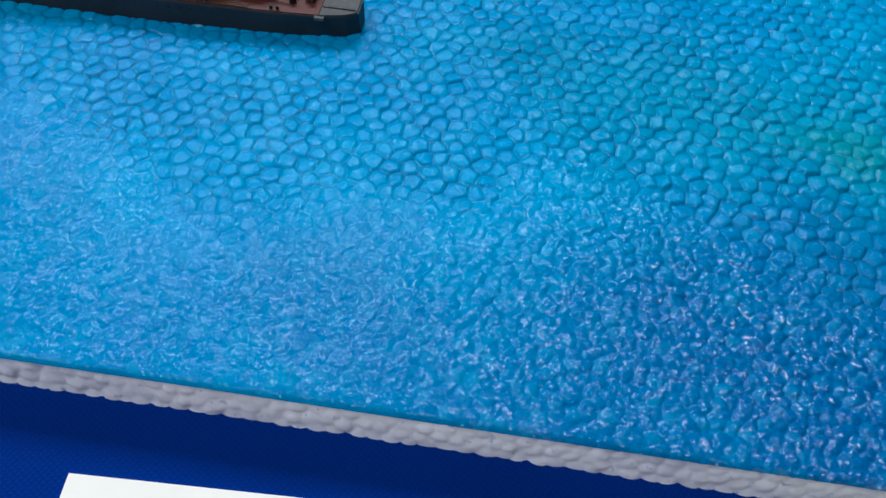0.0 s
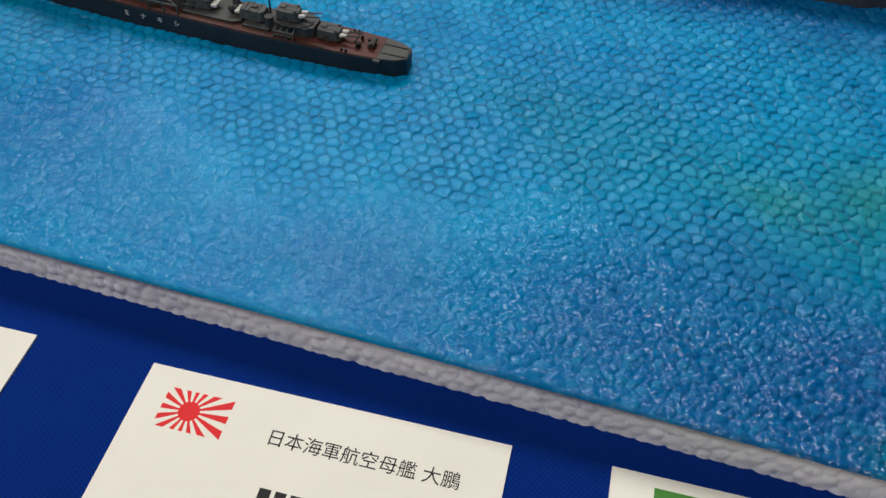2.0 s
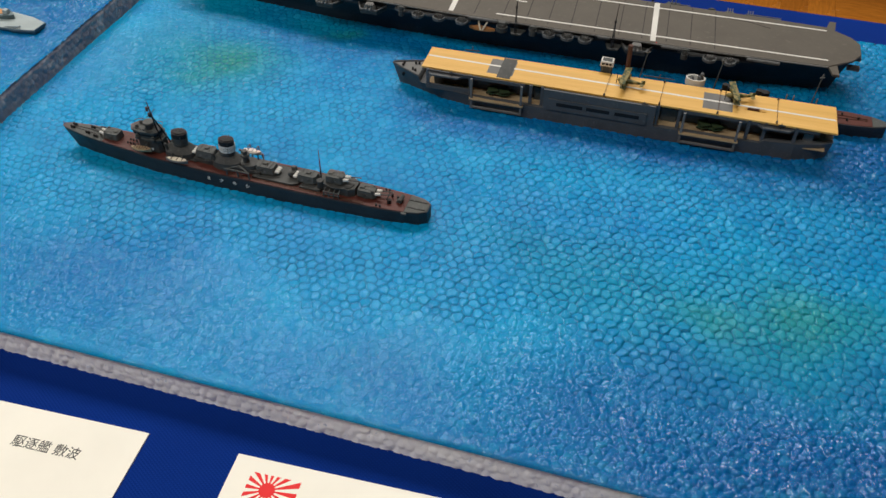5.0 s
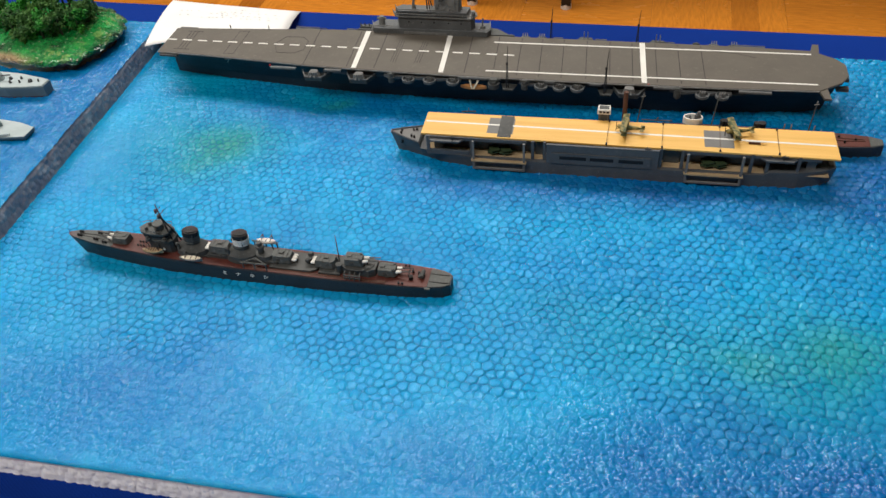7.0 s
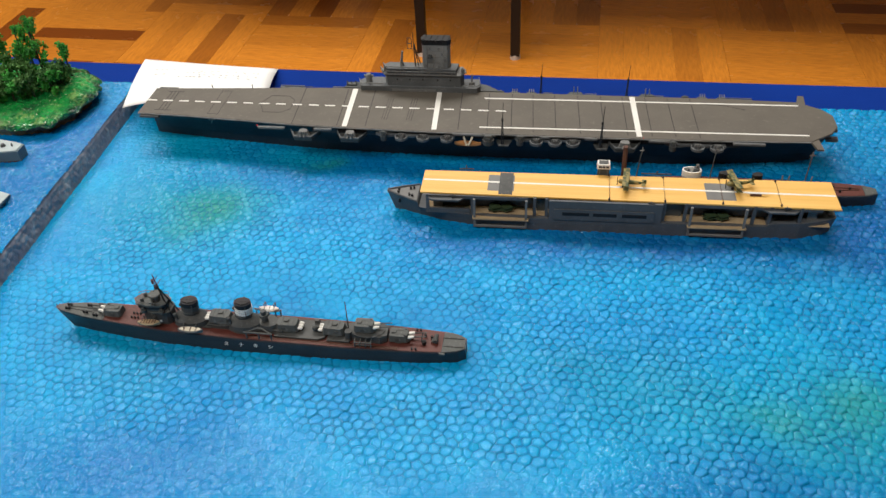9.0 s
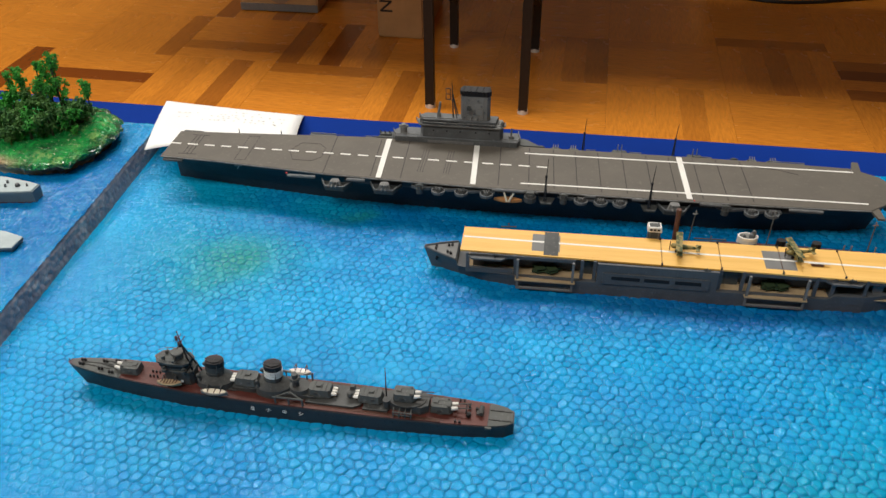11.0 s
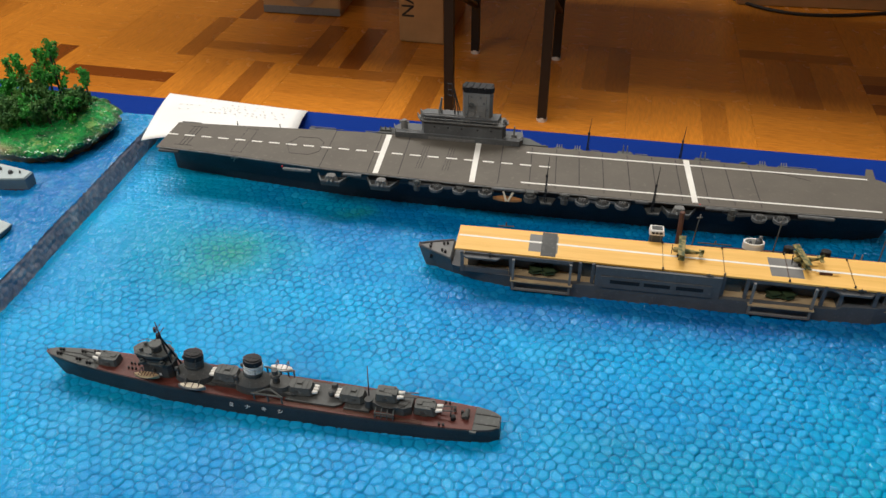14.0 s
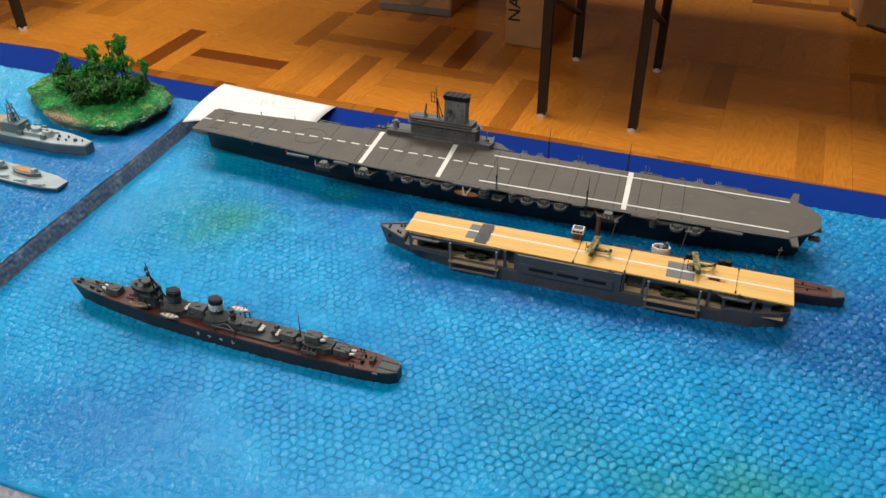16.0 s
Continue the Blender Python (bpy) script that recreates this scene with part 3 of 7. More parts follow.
def torpedo_mount(parent, x, y, z, aim):
    """A shielded triple torpedo mount with white tube noses."""
    t = new("torpedo_mount")
    t.parent = parent
    t.matrix_basis = pose(x * CM, y * CM, z * CM, 0, 0, aim)
    plan = [(-0.50, -0.20), (-0.42, -0.28), (0.30, -0.30), (0.42, -0.18), (0.42, 0.18), (0.30, 0.30), (-0.42, 0.28), (-0.50, 0.20)]
    bm = prism(new_bm(), plan, 0.06, 0.36, [(a * 0.86, b * 0.80) for a, b in plan])
    drum(bm, 0, 0, 0, 0.08, 0.30)
    box(bm, -0.1, 0.1, -0.07, 0.07, 0.35, 0.42, 0.02)
    part("shield", bm, M_TOPGREY, t)
    bm = new_bm()
    for k in (-0.28, -0.12, 0.16):
        box(bm, k - 0.012, k + 0.012, -0.235, 0.235, 0.355, 0.378)
    for sgn in (-1, 1):
        box(bm, 0.0, 0.16, sgn * 0.265 - 0.012, sgn * 0.265 + 0.012, 0.14, 0.26)
    part("shield_rib", bm, M_GREY, t)
    for yy in (-0.14, 0.0, 0.14):
        part("torpedo_tube", rod(new_bm(), (-0.38, yy, 0.17), (-0.50, yy, 0.17), 0.058, n=8), M_GREY, t)
        bm = rod(new_bm(), (-0.48, yy, 0.17), (-0.60, yy, 0.16), 0.066, 0.064, 8)
        ball(bm, -0.61, yy, 0.16, 0.064)
        part("tube_nose", bm, M_WHITE, t, "white painted tube nose")
    return t


def ship_boat(parent, x, y, z, turn, length=0.92, canvas=M_CREAM):
    b = new("ship_boat")
    b.parent = parent
    b.matrix_basis = pose(x * CM, y * CM, z * CM, 0, 0, turn)
    h = length / 2
    bm = new_bm()
    secs = []
    for f in np.linspace(-1, 1, 9):
        w = 0.15 * (1 - abs(f) ** 2.4) + 0.012
        secs.append([(f * h, -w * 0.5, 0.0), (f * h, -w, 0.11 + 0.03 * f * f), (f * h, -w * 0.85, 0.13 + 0.03 * f * f), (f * h, w * 0.85, 0.13 + 0.03 * f * f), (f * h, w, 0.11 + 0.03 * f * f), (f * h, w * 0.5, 0.0)])
    part("boat_hull", loft(bm, secs), M_LIFT if canvas is M_CREAM else canvas, b)
    bm = new_bm()
    prism(bm, ring(0, 0, h * 0.86, 0.115, 14), 0.13, 0.165)
    part("boat_cover", bm, canvas, b)
    bm = new_bm()
    for f in (-0.62, -0.36, -0.12, 0.12, 0.36, 0.62) if canvas is M_TAN else (-0.45, 0.05, 0.5):
        w = 0.105 * (1 - f * f) ** 0.5
        box(bm, f * h - 0.016, f * h + 0.016, -w, w, 0.160, 0.176)
    part("thwart", bm, M_RUST if canvas is not M_WHITE else M_LIFT, b)
    bm = new_bm()
    for f in (-0.5, 0.5):
        rod(bm, (f * h, 0.2, -0.12), (f * h, 0.2, 0.28), 0.022)
        rod(bm, (f * h, 0.2, 0.28), (f * h, 0.02, 0.30), 0.022)
        rod(bm, (f * h, 0.02, 0.30), (f * h, 0.0, 0.12), 0.014)
    part("davits", bm, M_GREY, b)
    return b


def text_mesh(name, body, size, mat, parent, m, label="", weight=0.0):
    """Writing as thin raised ink; size: height of a letter in centimetres, m: its pose in metres."""
    cu = bpy.data.curves.new(name, "FONT")
    cu.body, cu.size, cu.align_x, cu.align_y, cu.extrude, cu.offset, cu.resolution_u = body, size * CM, "CENTER", "CENTER", 0.00004, weight * CM, 3
    tmp = bpy.data.objects.new(name, cu)
    scene.collection.objects.link(tmp)
    mesh = bpy.data.meshes.new_from_object(tmp.evaluated_get(bpy.context.evaluated_depsgraph_get()))
    bpy.data.objects.remove(tmp)
    mesh.materials.clear()
    mesh.materials.append(mat)
    ob = new(name, mesh)
    ob.parent = parent
    ob.matrix_basis = m
    if label:
        ob["label"] = label
    return ob


DD_TOP = [(-16.8, 0.06), (-16.65, 0.17), (-16.3, 0.27), (-15.5, 0.42), (-14, 0.56), (-12, 0.70), (-9, 0.76), (-5, 0.75), (-2, 0.66), (-0.9, 0.58), (-0.3, 0.46), (-0.02, 0.28)]
DD_LOW = [(-16.8, 0.01), (-16.4, 0.03), (-15.5, 0.17), (-14, 0.38), (-12, 0.60), (-9, 0.74), (-5, 0.73), (-2, 0.60), (-0.9, 0.50), (-0.3, 0.38), (-0.02, 0.22)]
DD_SHEER = [(-16.8, 1.07), (-15.5, 0.98), (-14, 0.90), (-12, 0.80), (-9.5, 0.73), (-6, 0.68), (-2, 0.62), (-0.0, 0.60)]


def deck_panel(bm, x0, x1, inset, lift, thick=0.03, steps=10, a=DD_TOP, s=DD_SHEER):
    """A sheet that lies on the deck between two stations."""
    secs = []
    for x in np.linspace(x0, x1, steps):
        w, z = max(0.015, interp(a, x) - inset), interp(s, x) + lift
        secs.append([(x, -w, z), (x, w, z), (x, w, z + thick), (x, -w, z + thick)])
    return loft(bm, secs)


def destroyer(x, y, turn, label, name_on_side, boats=True):
    ob = thing("model_destroyer", x, y, 0, turn, label, "model ship")
    xs = [-16.8, -16.7, -16.5, -16.2, -15.9, -15.5, -14.8, -14.1, -13, -12, -10.5, -9, -7, -5, -3.5, -2, -1.2, -0.9, -0.6, -0.3, -0.1, -0.02]
    bm = new_bm()
    out = []
    for sx in xs:
        bt, bl, h = interp(DD_TOP, sx), interp(DD_LOW, sx), interp(DD_SHEER, sx)
        rake = max(0.0, (-15.2 - sx)) * 0.28
        pts = []
        for f in (0.0, 0.3, 0.65, 0.94, 1.0):
            b = bl + (bt - bl) * f**1.2
            pts.append((sx + rake * (1 - f) ** 1.1, b * (1.0 if f < 1 else 0.965), -0.03 + (h + 0.03) * f))
        out.append([(px, -py, pz) for px, py, pz in pts] + [(px, py, pz) for px, py, pz in pts[::-1]])
    part("hull", loft(bm, out), M_HULL, ob, "dark grey hull sides")
    part("forecastle_deck", deck_panel(new_bm(), -16.72, -14.62, 0.03, -0.005), M_TOPGREY, ob)
    part("main_deck", deck_panel(new_bm(), -14.60, -0.92, 0.045, -0.005, steps=22), M_RED, ob, "red-brown linoleum deck")
    part("quarterdeck", deck_panel(new_bm(), -0.90, -0.06, 0.03, 0.0, 0.035, 6), M_TOPGREY, ob)
    bm = new_bm()
    for yy in (-0.22, 0.22):
        box(bm, -0.88, -0.10, yy - 0.03, yy + 0.03, 0.63, 0.67)
    part("mine_rails", bm, M_GREY, ob)
    # breakwater, bollards and chains of the forecastle
    for bx, by in ((-16.3, 0.10), (-16.3, -0.10), (-15.5, 0.20), (-15.5, -0.2), (-15.05, 0.30), (-15.05, -0.30), (-14.75, 0.12)):
        bm = drum(new_bm(), bx, by, 0.92, interp(DD_SHEER, bx) + 0.14, 0.045, n=8)
        drum(bm, bx + 0.12, by, 0.92, interp(DD_SHEER, bx) + 0.14, 0.045, n=8)
        part("bollard", bm, M_DARK, ob)
    part("anchor_chain", rod(rod(new_bm(), (-16.3, 0.05, 1.07), (-15.1, 0.12, 0.99), 0.018), (-16.3, -0.05, 1.07), (-15.1, -0.12, 0.99), 0.018), M_GREY, ob)
    bm = new_bm()
    for sgn in (-1, 1):
        rod(bm, (-14.62, sgn * 0.47, 0.94), (-14.95, 0, 1.06), 0.03)
        rod(bm, (-16.68, sgn * 0.06, 1.05), (-16.68, sgn * 0.06, 1.16), 0.012)
    part("breakwater", bm, M_GREY, ob)
    part("jackstaff", rod(new_bm(), (-16.74, 0, 1.05), (-16.77, 0, 1.20), 0.02, 0.012), M_DARK, ob)
    gun_house(ob, -14.30, 0, 0.90, 0, 0.82)
    for bx in (-13.50, -13.36, -13.22):
        for by in (-0.18, 0.05):
            part("ventilator", drum(new_bm(), bx, by, 0.8, 1.0, 0.045, 0.03, 8), M_DARK, ob)
    # bridge tower
    br = new("bridge")
    br.parent = ob
    plan = [(-13.15, 0.0), (-12.95, -0.34), (-12.4, -0.44), (-11.75, -0.40), (-11.6, -0.25), (-11.6, 0.25), (-11.75, 0.40), (-12.4, 0.44), (-12.95, 0.34)]
    scale = lambda p, k, cx=-12.35: [((a - cx) * k + cx, b * k) for a, b in p]  # noqa: E731
    plan = scale(plan, 0.80)
    part("bridge_house", prism(new_bm(), plan, 0.78, 1.44), M_GREY, br)
    bm = prism(new_bm(), scale(plan, 1.08), 1.40, 1.47)
    prism(bm, [(a - 0.12, b) for a, b in scale(plan, 0.92)], 1.44, 1.78, [(a - 0.14, b) for a, b in scale(plan, 1.02)])
    prism(bm, [(a - 0.14, b) for a, b in scale(plan, 1.10)], 1.78, 1.84)
    part("bridge_upper", bm, M_TOPGREY, br)
    part("bridge_windows", prism(new_bm(), [(a - 0.135, b) for a, b in scale(plan, 1.005)], 1.60, 1.71), M_DARK, br, "dark strip of bridge windows")
    for wx, wy in ((-12.75, -0.36), (-12.75, 0.36), (-12.0, -0.36), (-12.0, 0.36)):
        bm = drum(new_bm(), wx, wy, 1.46, 1.58, 0.10, 0.11, 10)
        drum(bm, wx, wy, 1.58, 1.66, 0.045, 0.06, 8)
        part("signal_lamp", bm, M_TOPGREY, br)
    bm = drum(new_bm(), -12.30, 0, 1.83, 2.10, 0.20, 0.17, 14)
    drum(bm, -12.30, 0, 2.10, 2.16, 0.25, 0.22, 14)
    ball(bm, -12.80, 0.16, 1.92, 0.08)
    drum(bm, -12.80, -0.16, 1.83, 2.02, 0.07)
    rod(bm, (-12.32, -0.40, 1.98), (-12.32, 0.40, 1.98), 0.05, n=8)
    part("gun_director", bm, M_TOPGREY, br)
    bm = new_bm()
    for sgn in (-1, 1):
        rod(bm, (-13.10, 0.16 * sgn, 1.97), (-12.85, 0.34 * sgn, 1.97), 0.012, n=5)
        rod(bm, (-12.85, 0.34 * sgn, 1.97), (-11.9, 0.36 * sgn, 1.97), 0.012, n=5)
        for px in (-12.85, -12.5, -12.2, -11.9):
            rod(bm, (px, 0.345 * sgn, 1.83), (px, 0.345 * sgn, 1.97), 0.010, n=5)
    part("bridge_rail", bm, M_TOPGREY, br)
    bm = new_bm()
    prism(bm, ring(-12.15, -0.365, 0.05, 0.012, 10), 0.98, 1.08)
    part("lifebuoy", bm, M_WHITE, br, "small white lifebuoy")
    # tripod foremast
    bm = rod(new_bm(), (-11.95, 0, 1.7), (-12.10, 0, 3.16), 0.045, 0.018)
    rod(bm, (-11.60, -0.28, 0.9), (-12.02, 0, 2.45), 0.035, 0.03)
    rod(bm, (-11.60, 0.28, 0.9), (-12.02, 0, 2.45), 0.035, 0.03)
    rod(bm, (-12.05, -0.34, 2.62), (-12.05, 0.34, 2.62), 0.016)
    rod(bm, (-12.08, -0.22, 2.85), (-12.08, 0.22, 2.85), 0.013)
    drum(bm, -12.10, 0, 2.45, 2.62, 0.09, 0.08, 8)
    drum(bm, -12.18, 0, 2.70, 2.88, 0.05, 0.06, 8)
    part("foremast", bm, M_DARK, ob)
    # funnels
    for fx, top, rx, bands in ((-11.02, 1.95, 0.33, ()), (-8.82, 2.06, 0.32, (1.55, 1.665, 1.78))):
        fu = new("funnel")
        fu.parent = ob
        lean = 0.10
        bm = prism(new_bm(), ring(fx, 0, rx * 2.35, 0.50, 22), 0.72, 1.06, ring(fx, 0, rx * 2.2, 0.47, 22))
        prism(bm, ring(fx, 0, rx * 2.2, 0.47, 22), 1.06, 1.30, ring(fx + 0.03, 0, rx * 1.12, 0.29, 22))
        prism(bm, ring(fx + 0.03, 0, rx * 1.05, 0.26, 20), 1.26, top - 0.22, ring(fx + lean, 0, rx, 0.25, 20))
        part("funnel_casing", bm, M_GREY, fu)
        bm = prism(new_bm(), ring(fx + lean * 0.9, 0, rx * 1.06, 0.265, 20), top - 0.24, top - 0.02, ring(fx + lean, 0, rx * 1.05, 0.262, 20))
        part("funnel_cap", bm, M_DARK, fu, "black funnel cap")
        bm = prism(new_bm(), ring(fx + lean, 0, rx * 0.86, 0.19, 20), top - 0.03, top + 0.02)
        rod(bm, (fx + lean - rx, 0, top + 0.01), (fx + lean + rx, 0, top + 0.01), 0.02)
        rod(bm, (fx + lean, -0.25, top + 0.01), (fx + lean, 0.25, top + 0.01), 0.02)
        part("funnel_grating", bm, M_DARK, fu)
        for z in bands:
            k = (z - 1.16) / (top - 1.38)
            bm = prism(new_bm(), ring(fx + 0.03 + 0.07 * k, 0, rx * 1.10, 0.278, 20), z - 0.043, z + 0.043)
            part("funnel_band", bm, M_WHITE, fu, "white painted funnel band")
        bm = rod(new_bm(), (fx - rx * 0.9, -0.12, 1.05), (fx - rx * 0.85 + lean, -0.10, top + 0.03), 0.025)
        rod(bm, (fx + rx * 0.6, -0.24, 1.05), (fx + rx * 0.5 + lean, -0.22, top - 0.1), 0.022)
        part("steam_pipe", bm, M_GREY, fu)
        for z, k in ((1.42, 1.10),):
            part("funnel_hoop", prism(new_bm(), ring(fx + 0.03 + 0.08 * (z - 1.26), 0, rx * k, 0.272 * k / 1.06, 20), z - 0.012, z + 0.012), M_TOPGREY, fu)
        for sgn in (-1, 1):
            bm = drum(new_bm(), fx - rx * 1.35, sgn * 0.30, 1.0, 1.34, 0.055, 0.05, 8)
            ball(bm, fx - rx * 1.35 - 0.04, sgn * 0.30, 1.36, 0.085)
            part("cowl_vent", bm, M_GREY, fu)
    # mid-ship houses, platforms and torpedo mounts
    bm = prism(new_bm(), [(-10.3, -0.30), (-7.2, -0.34), (-7.2, 0.34), (-10.3, 0.30)], 0.70, 0.92)
    drum(bm, -9.55, 0.0, 0.9, 1.0, 0.36)
    prism(bm, ring(-7.80, 0, 0.42, 0.36, 16), 0.9, 1.10, ring(-7.8, 0, 0.38, 0.33, 16))
    box(bm, -10.6, -10.15, -0.34, 0.34, 0.70, 0.84)
    part("deckhouse", bm, M_GREY, ob)
    bm = drum(new_bm(), -7.95, -0.02, 1.08, 1.40, 0.14, 0.11)
    drum(bm, -7.95, -0.02, 1.40, 1.48, 0.20, 0.17)
    part("searchlight", drum(bm, -7.95, -0.02, 1.48, 1.66, 0.11), M_GREY, ob)
    torpedo_mount(ob, -9.72, 0, 0.98, 0)
    bm = prism(new_bm(), [(-7.5, -0.50), (-5.75, -0.50), (-5.5, -0.36), (-5.42, 0), (-5.5, 0.36), (-5.75, 0.50), (-7.5, 0.50)], 0.66, 0.80)
    prism(bm, [(-5.4, -0.50), (-4.5, -0.50), (-4.5, 0.50), (-5.4, 0.50)], 0.64, 0.78)
    part("tube_platform", bm, M_GREY, ob)
    torpedo_mount(ob, -7.08, 0, 0.80, 180)
    torpedo_mount(ob, -5.14, 0, 0.78, 0)
    bm = drum(new_bm(), -5.92, 0.05, 0.78, 1.02, 0.16, 0.15, 12)
    box(bm, -6.00, -5.78, 0.10, 0.30, 0.8, 1.16, 0.03)
    ball(bm, -5.92, -0.12, 1.02, 0.12)
    part("deck_winch", bm, M_GREY, ob)
    for k in range(5):
        for sgn in (-1, 1):
            part("deck_rail", rod(new_bm(), (-9.6, sgn * (0.52 + 0.035 * k), 0.745), (-2.6, sgn * (0.50 + 0.03 * k), 0.665), 0.012, n=4), M_RUST, ob, "thin brown deck rail")
    # boat platform frame on the near side, and the boats
    for sgn in (-1, 1):
        bm = new_bm()
        for ax in (-8.55, -8.05, -7.55):
            rod(bm, (ax, sgn * 0.66, 0.68), (ax, sgn * 0.66, 1.05), 0.032)
        rod(bm, (-8.65, sgn * 0.66, 1.05), (-7.5, sgn * 0.66, 1.05), 0.035)
        rod(bm, (-8.55, sgn * 0.66, 1.05), (-8.05, sgn * 0.45, 1.16), 0.03)
        rod(bm, (-8.05, sgn * 0.45, 1.16), (-7.55, sgn * 0.66, 1.05), 0.03)
        part("boat_frame", bm, M_TOPGREY, ob)
    ship_boat(ob, -10.80, -0.72, 0.92, 2, 1.0)
    ship_boat(ob, -12.55, -0.58, 1.02, 4, 0.9, M_TAN)
    ship_boat(ob, -7.95, 0.58, 1.08, 0, 0.8, M_WHITE)
    bm = new_bm()
    for fx in (-8.2, -7.72):
        rod(bm, (fx, 0.55, 0.7), (fx, 0.55, 1.10), 0.03)
    part("boat_post", bm, M_GREY, ob)
    # after house, mast and guns
    bm = prism(new_bm(), [(-4.55, -0.30), (-3.3, -0.40), (-3.05, -0.25), (-3.05, 0.25), (-3.3, 0.40), (-4.55, 0.30)], 0.62, 1.02)
    prism(bm, ring(-3.85, 0, 0.70, 0.47, 18), 1.0, 1.05)
    drum(bm, -4.55, -0.25, 0.62, 1.12, 0.15, 0.14)
    part("after_house", bm, M_GREY, ob)
    gun_house(ob, -3.95, 0, 1.05, 180, 0.84)
    gun_house(ob, -2.62, 0, 0.66, 180, 0.84)
    bm = rod(new_bm(), (-4.62, 0.02, 0.7), (-4.60, 0.02, 2.40), 0.035, 0.014)
    part("mainmast", bm, M_DARK, ob)
    bm = new_bm()
    for k in range(4):
        ax = -4.25 + 0.21 * k
        rod(bm, (ax, -0.64, 0.64), (ax, -0.64, 0.92), 0.022)
        rod(bm, (ax, -0.64, 0.92), (ax, -0.44, 0.96), 0.022)
    rod(bm, (-4.28, -0.64, 0.92), (-3.58, -0.64, 0.92), 0.026)
    rod(bm, (-4.28, -0.64, 0.80), (-3.58, -0.64, 0.80), 0.018)
    part("boarding_ladder", bm, M_TOPGREY, ob)
    for bx, by in ((-2.0, 0.5), (-1.85, 0.5), (-2.05, -0.53), (-1.9, -0.53)):
        part("bollard", drum(new_bm(), bx, by, 0.6, 0.74, 0.04, n=8), M_DARK, ob)
    for bx, by, r in ((-1.62, -0.20, 0.09), (-1.62, 0.18, 0.05), (-1.35, 0.10, 0.05)):
        part("ventilator", drum(new_bm(), bx, by, 0.6, 0.80, r, n=8), M_DARK, ob)
    part("boom", rod(new_bm(), (-1.72, -0.22, 0.80), (-1.72, 0.2, 0.82), 0.025), M_DARK, ob)
    bm = drum(new_bm(), -1.18, 0.02, 0.6, 0.78, 0.07)
    rod(bm, (-1.18, -0.18, 0.78), (-1.18, 0.20, 0.78), 0.085, n=8)
    rod(bm, (-1.30, -0.14, 0.72), (-1.30, 0.10, 0.72), 0.05, n=8)
    part("depth_charge_thrower", bm, M_GREY, ob)
    part("side_chock", box(new_bm(), -1.0, -0.78, -0.64, -0.55, 0.54, 0.62), M_TOPGREY, ob)
    bm = new_bm()
    for k in range(26):
        ax = -9.4 + k * 0.27
        ball(bm, ax, -interp(DD_TOP, ax) * 0.995, 0.48, 0.018, 6)
    part("portholes", bm, M_DARK, ob)
    if name_on_side:
        for k, ch in enumerate("ミナキシ"):
            ax = -9.42 + 0.60 * k
            text_mesh("side_lettering", ch, 0.22, M_WHITE, ob, Matrix.Translation((ax * CM, -(interp(DD_TOP, ax) + 0.006) * CM, 0.42 * CM)) @ pose(0, 0, 0, 88, 0, 0), "white katakana letter on the hull", 0.004)
    return ob


destroyer(0.0, 0.28, 1.18, "dark grey model destroyer with red-brown deck and white funnel bands", True)

# ---- the large carrier ----


def aa_mount(parent, u, v, z, side, guns=3):
    """A small anti-aircraft mount in a round tub on a sponson."""
    t = new("gun_tub")
    t.parent = parent
    t.matrix_basis = pose(u * CM, v * CM, z * CM)
    bm = drum(new_bm(), 0, 0, -0.14, -0.06, 0.25, 0.30, 14)
    r = ring(0, 0, 0.33, n=16)
    lo, hi = [bm.verts.new((a, b, -0.08)) for a, b in r], [bm.verts.new((a, b, 0.05)) for a, b in r]
    li, hj = [bm.verts.new((a * 0.86, b * 0.86, -0.06)) for a, b in r], [bm.verts.new((a * 0.86, b * 0.86, 0.05)) for a, b in r]
    quadstrip(bm, lo, hi)
    quadstrip(bm, hi, hj)
    quadstrip(bm, hj, li)
    part("tub_wall", bm, M_ISLAND, t)
    bm = drum(new_bm(), 0, 0, -0.06, 0.05, 0.12, 0.10, 8)
    box(bm, -0.16, 0.16, -0.10, 0.10, 0.03, 0.10, 0.02)
    part("gun_carriage", bm, M_ISLAND, t)
    for k in range(guns):
        x = (k - (guns - 1) / 2) * 0.115
        bm = rod(new_bm(), (x, -side * 0.06, 0.12), (x, side * 0.20, 0.27), 0.036, 0.024, 5)
        box(bm, x - 0.035, x + 0.035, -0.09, 0.05, 0.09, 0.18, 0.01)
        part("barrel", bm, M_STACK, t)


def director(parent, u, v, z, r=0.17):
    d = new("fire_director")
    d.parent = parent
    d.matrix_basis = pose(u * CM, v * CM, z * CM)
    bm = drum(new_bm(), 0, 0, -0.22, 0.02, r * 1.25, r * 1.25, 14)
    drum(bm, 0, 0, 0.02, 0.16, r, r * 0.9, 12)
    part("director_drum", bm, M_GREY, d)
    bm = box(new_bm(), -r * 0.8, r * 0.8, -r * 0.6, r * 0.6, 0.16, 0.26, 0.02)
    rod(bm, (-r * 1.5, 0, 0.20), (r * 1.5, 0, 0.20), 0.04)
    part("rangefinder", bm, M_TOPGREY, d)


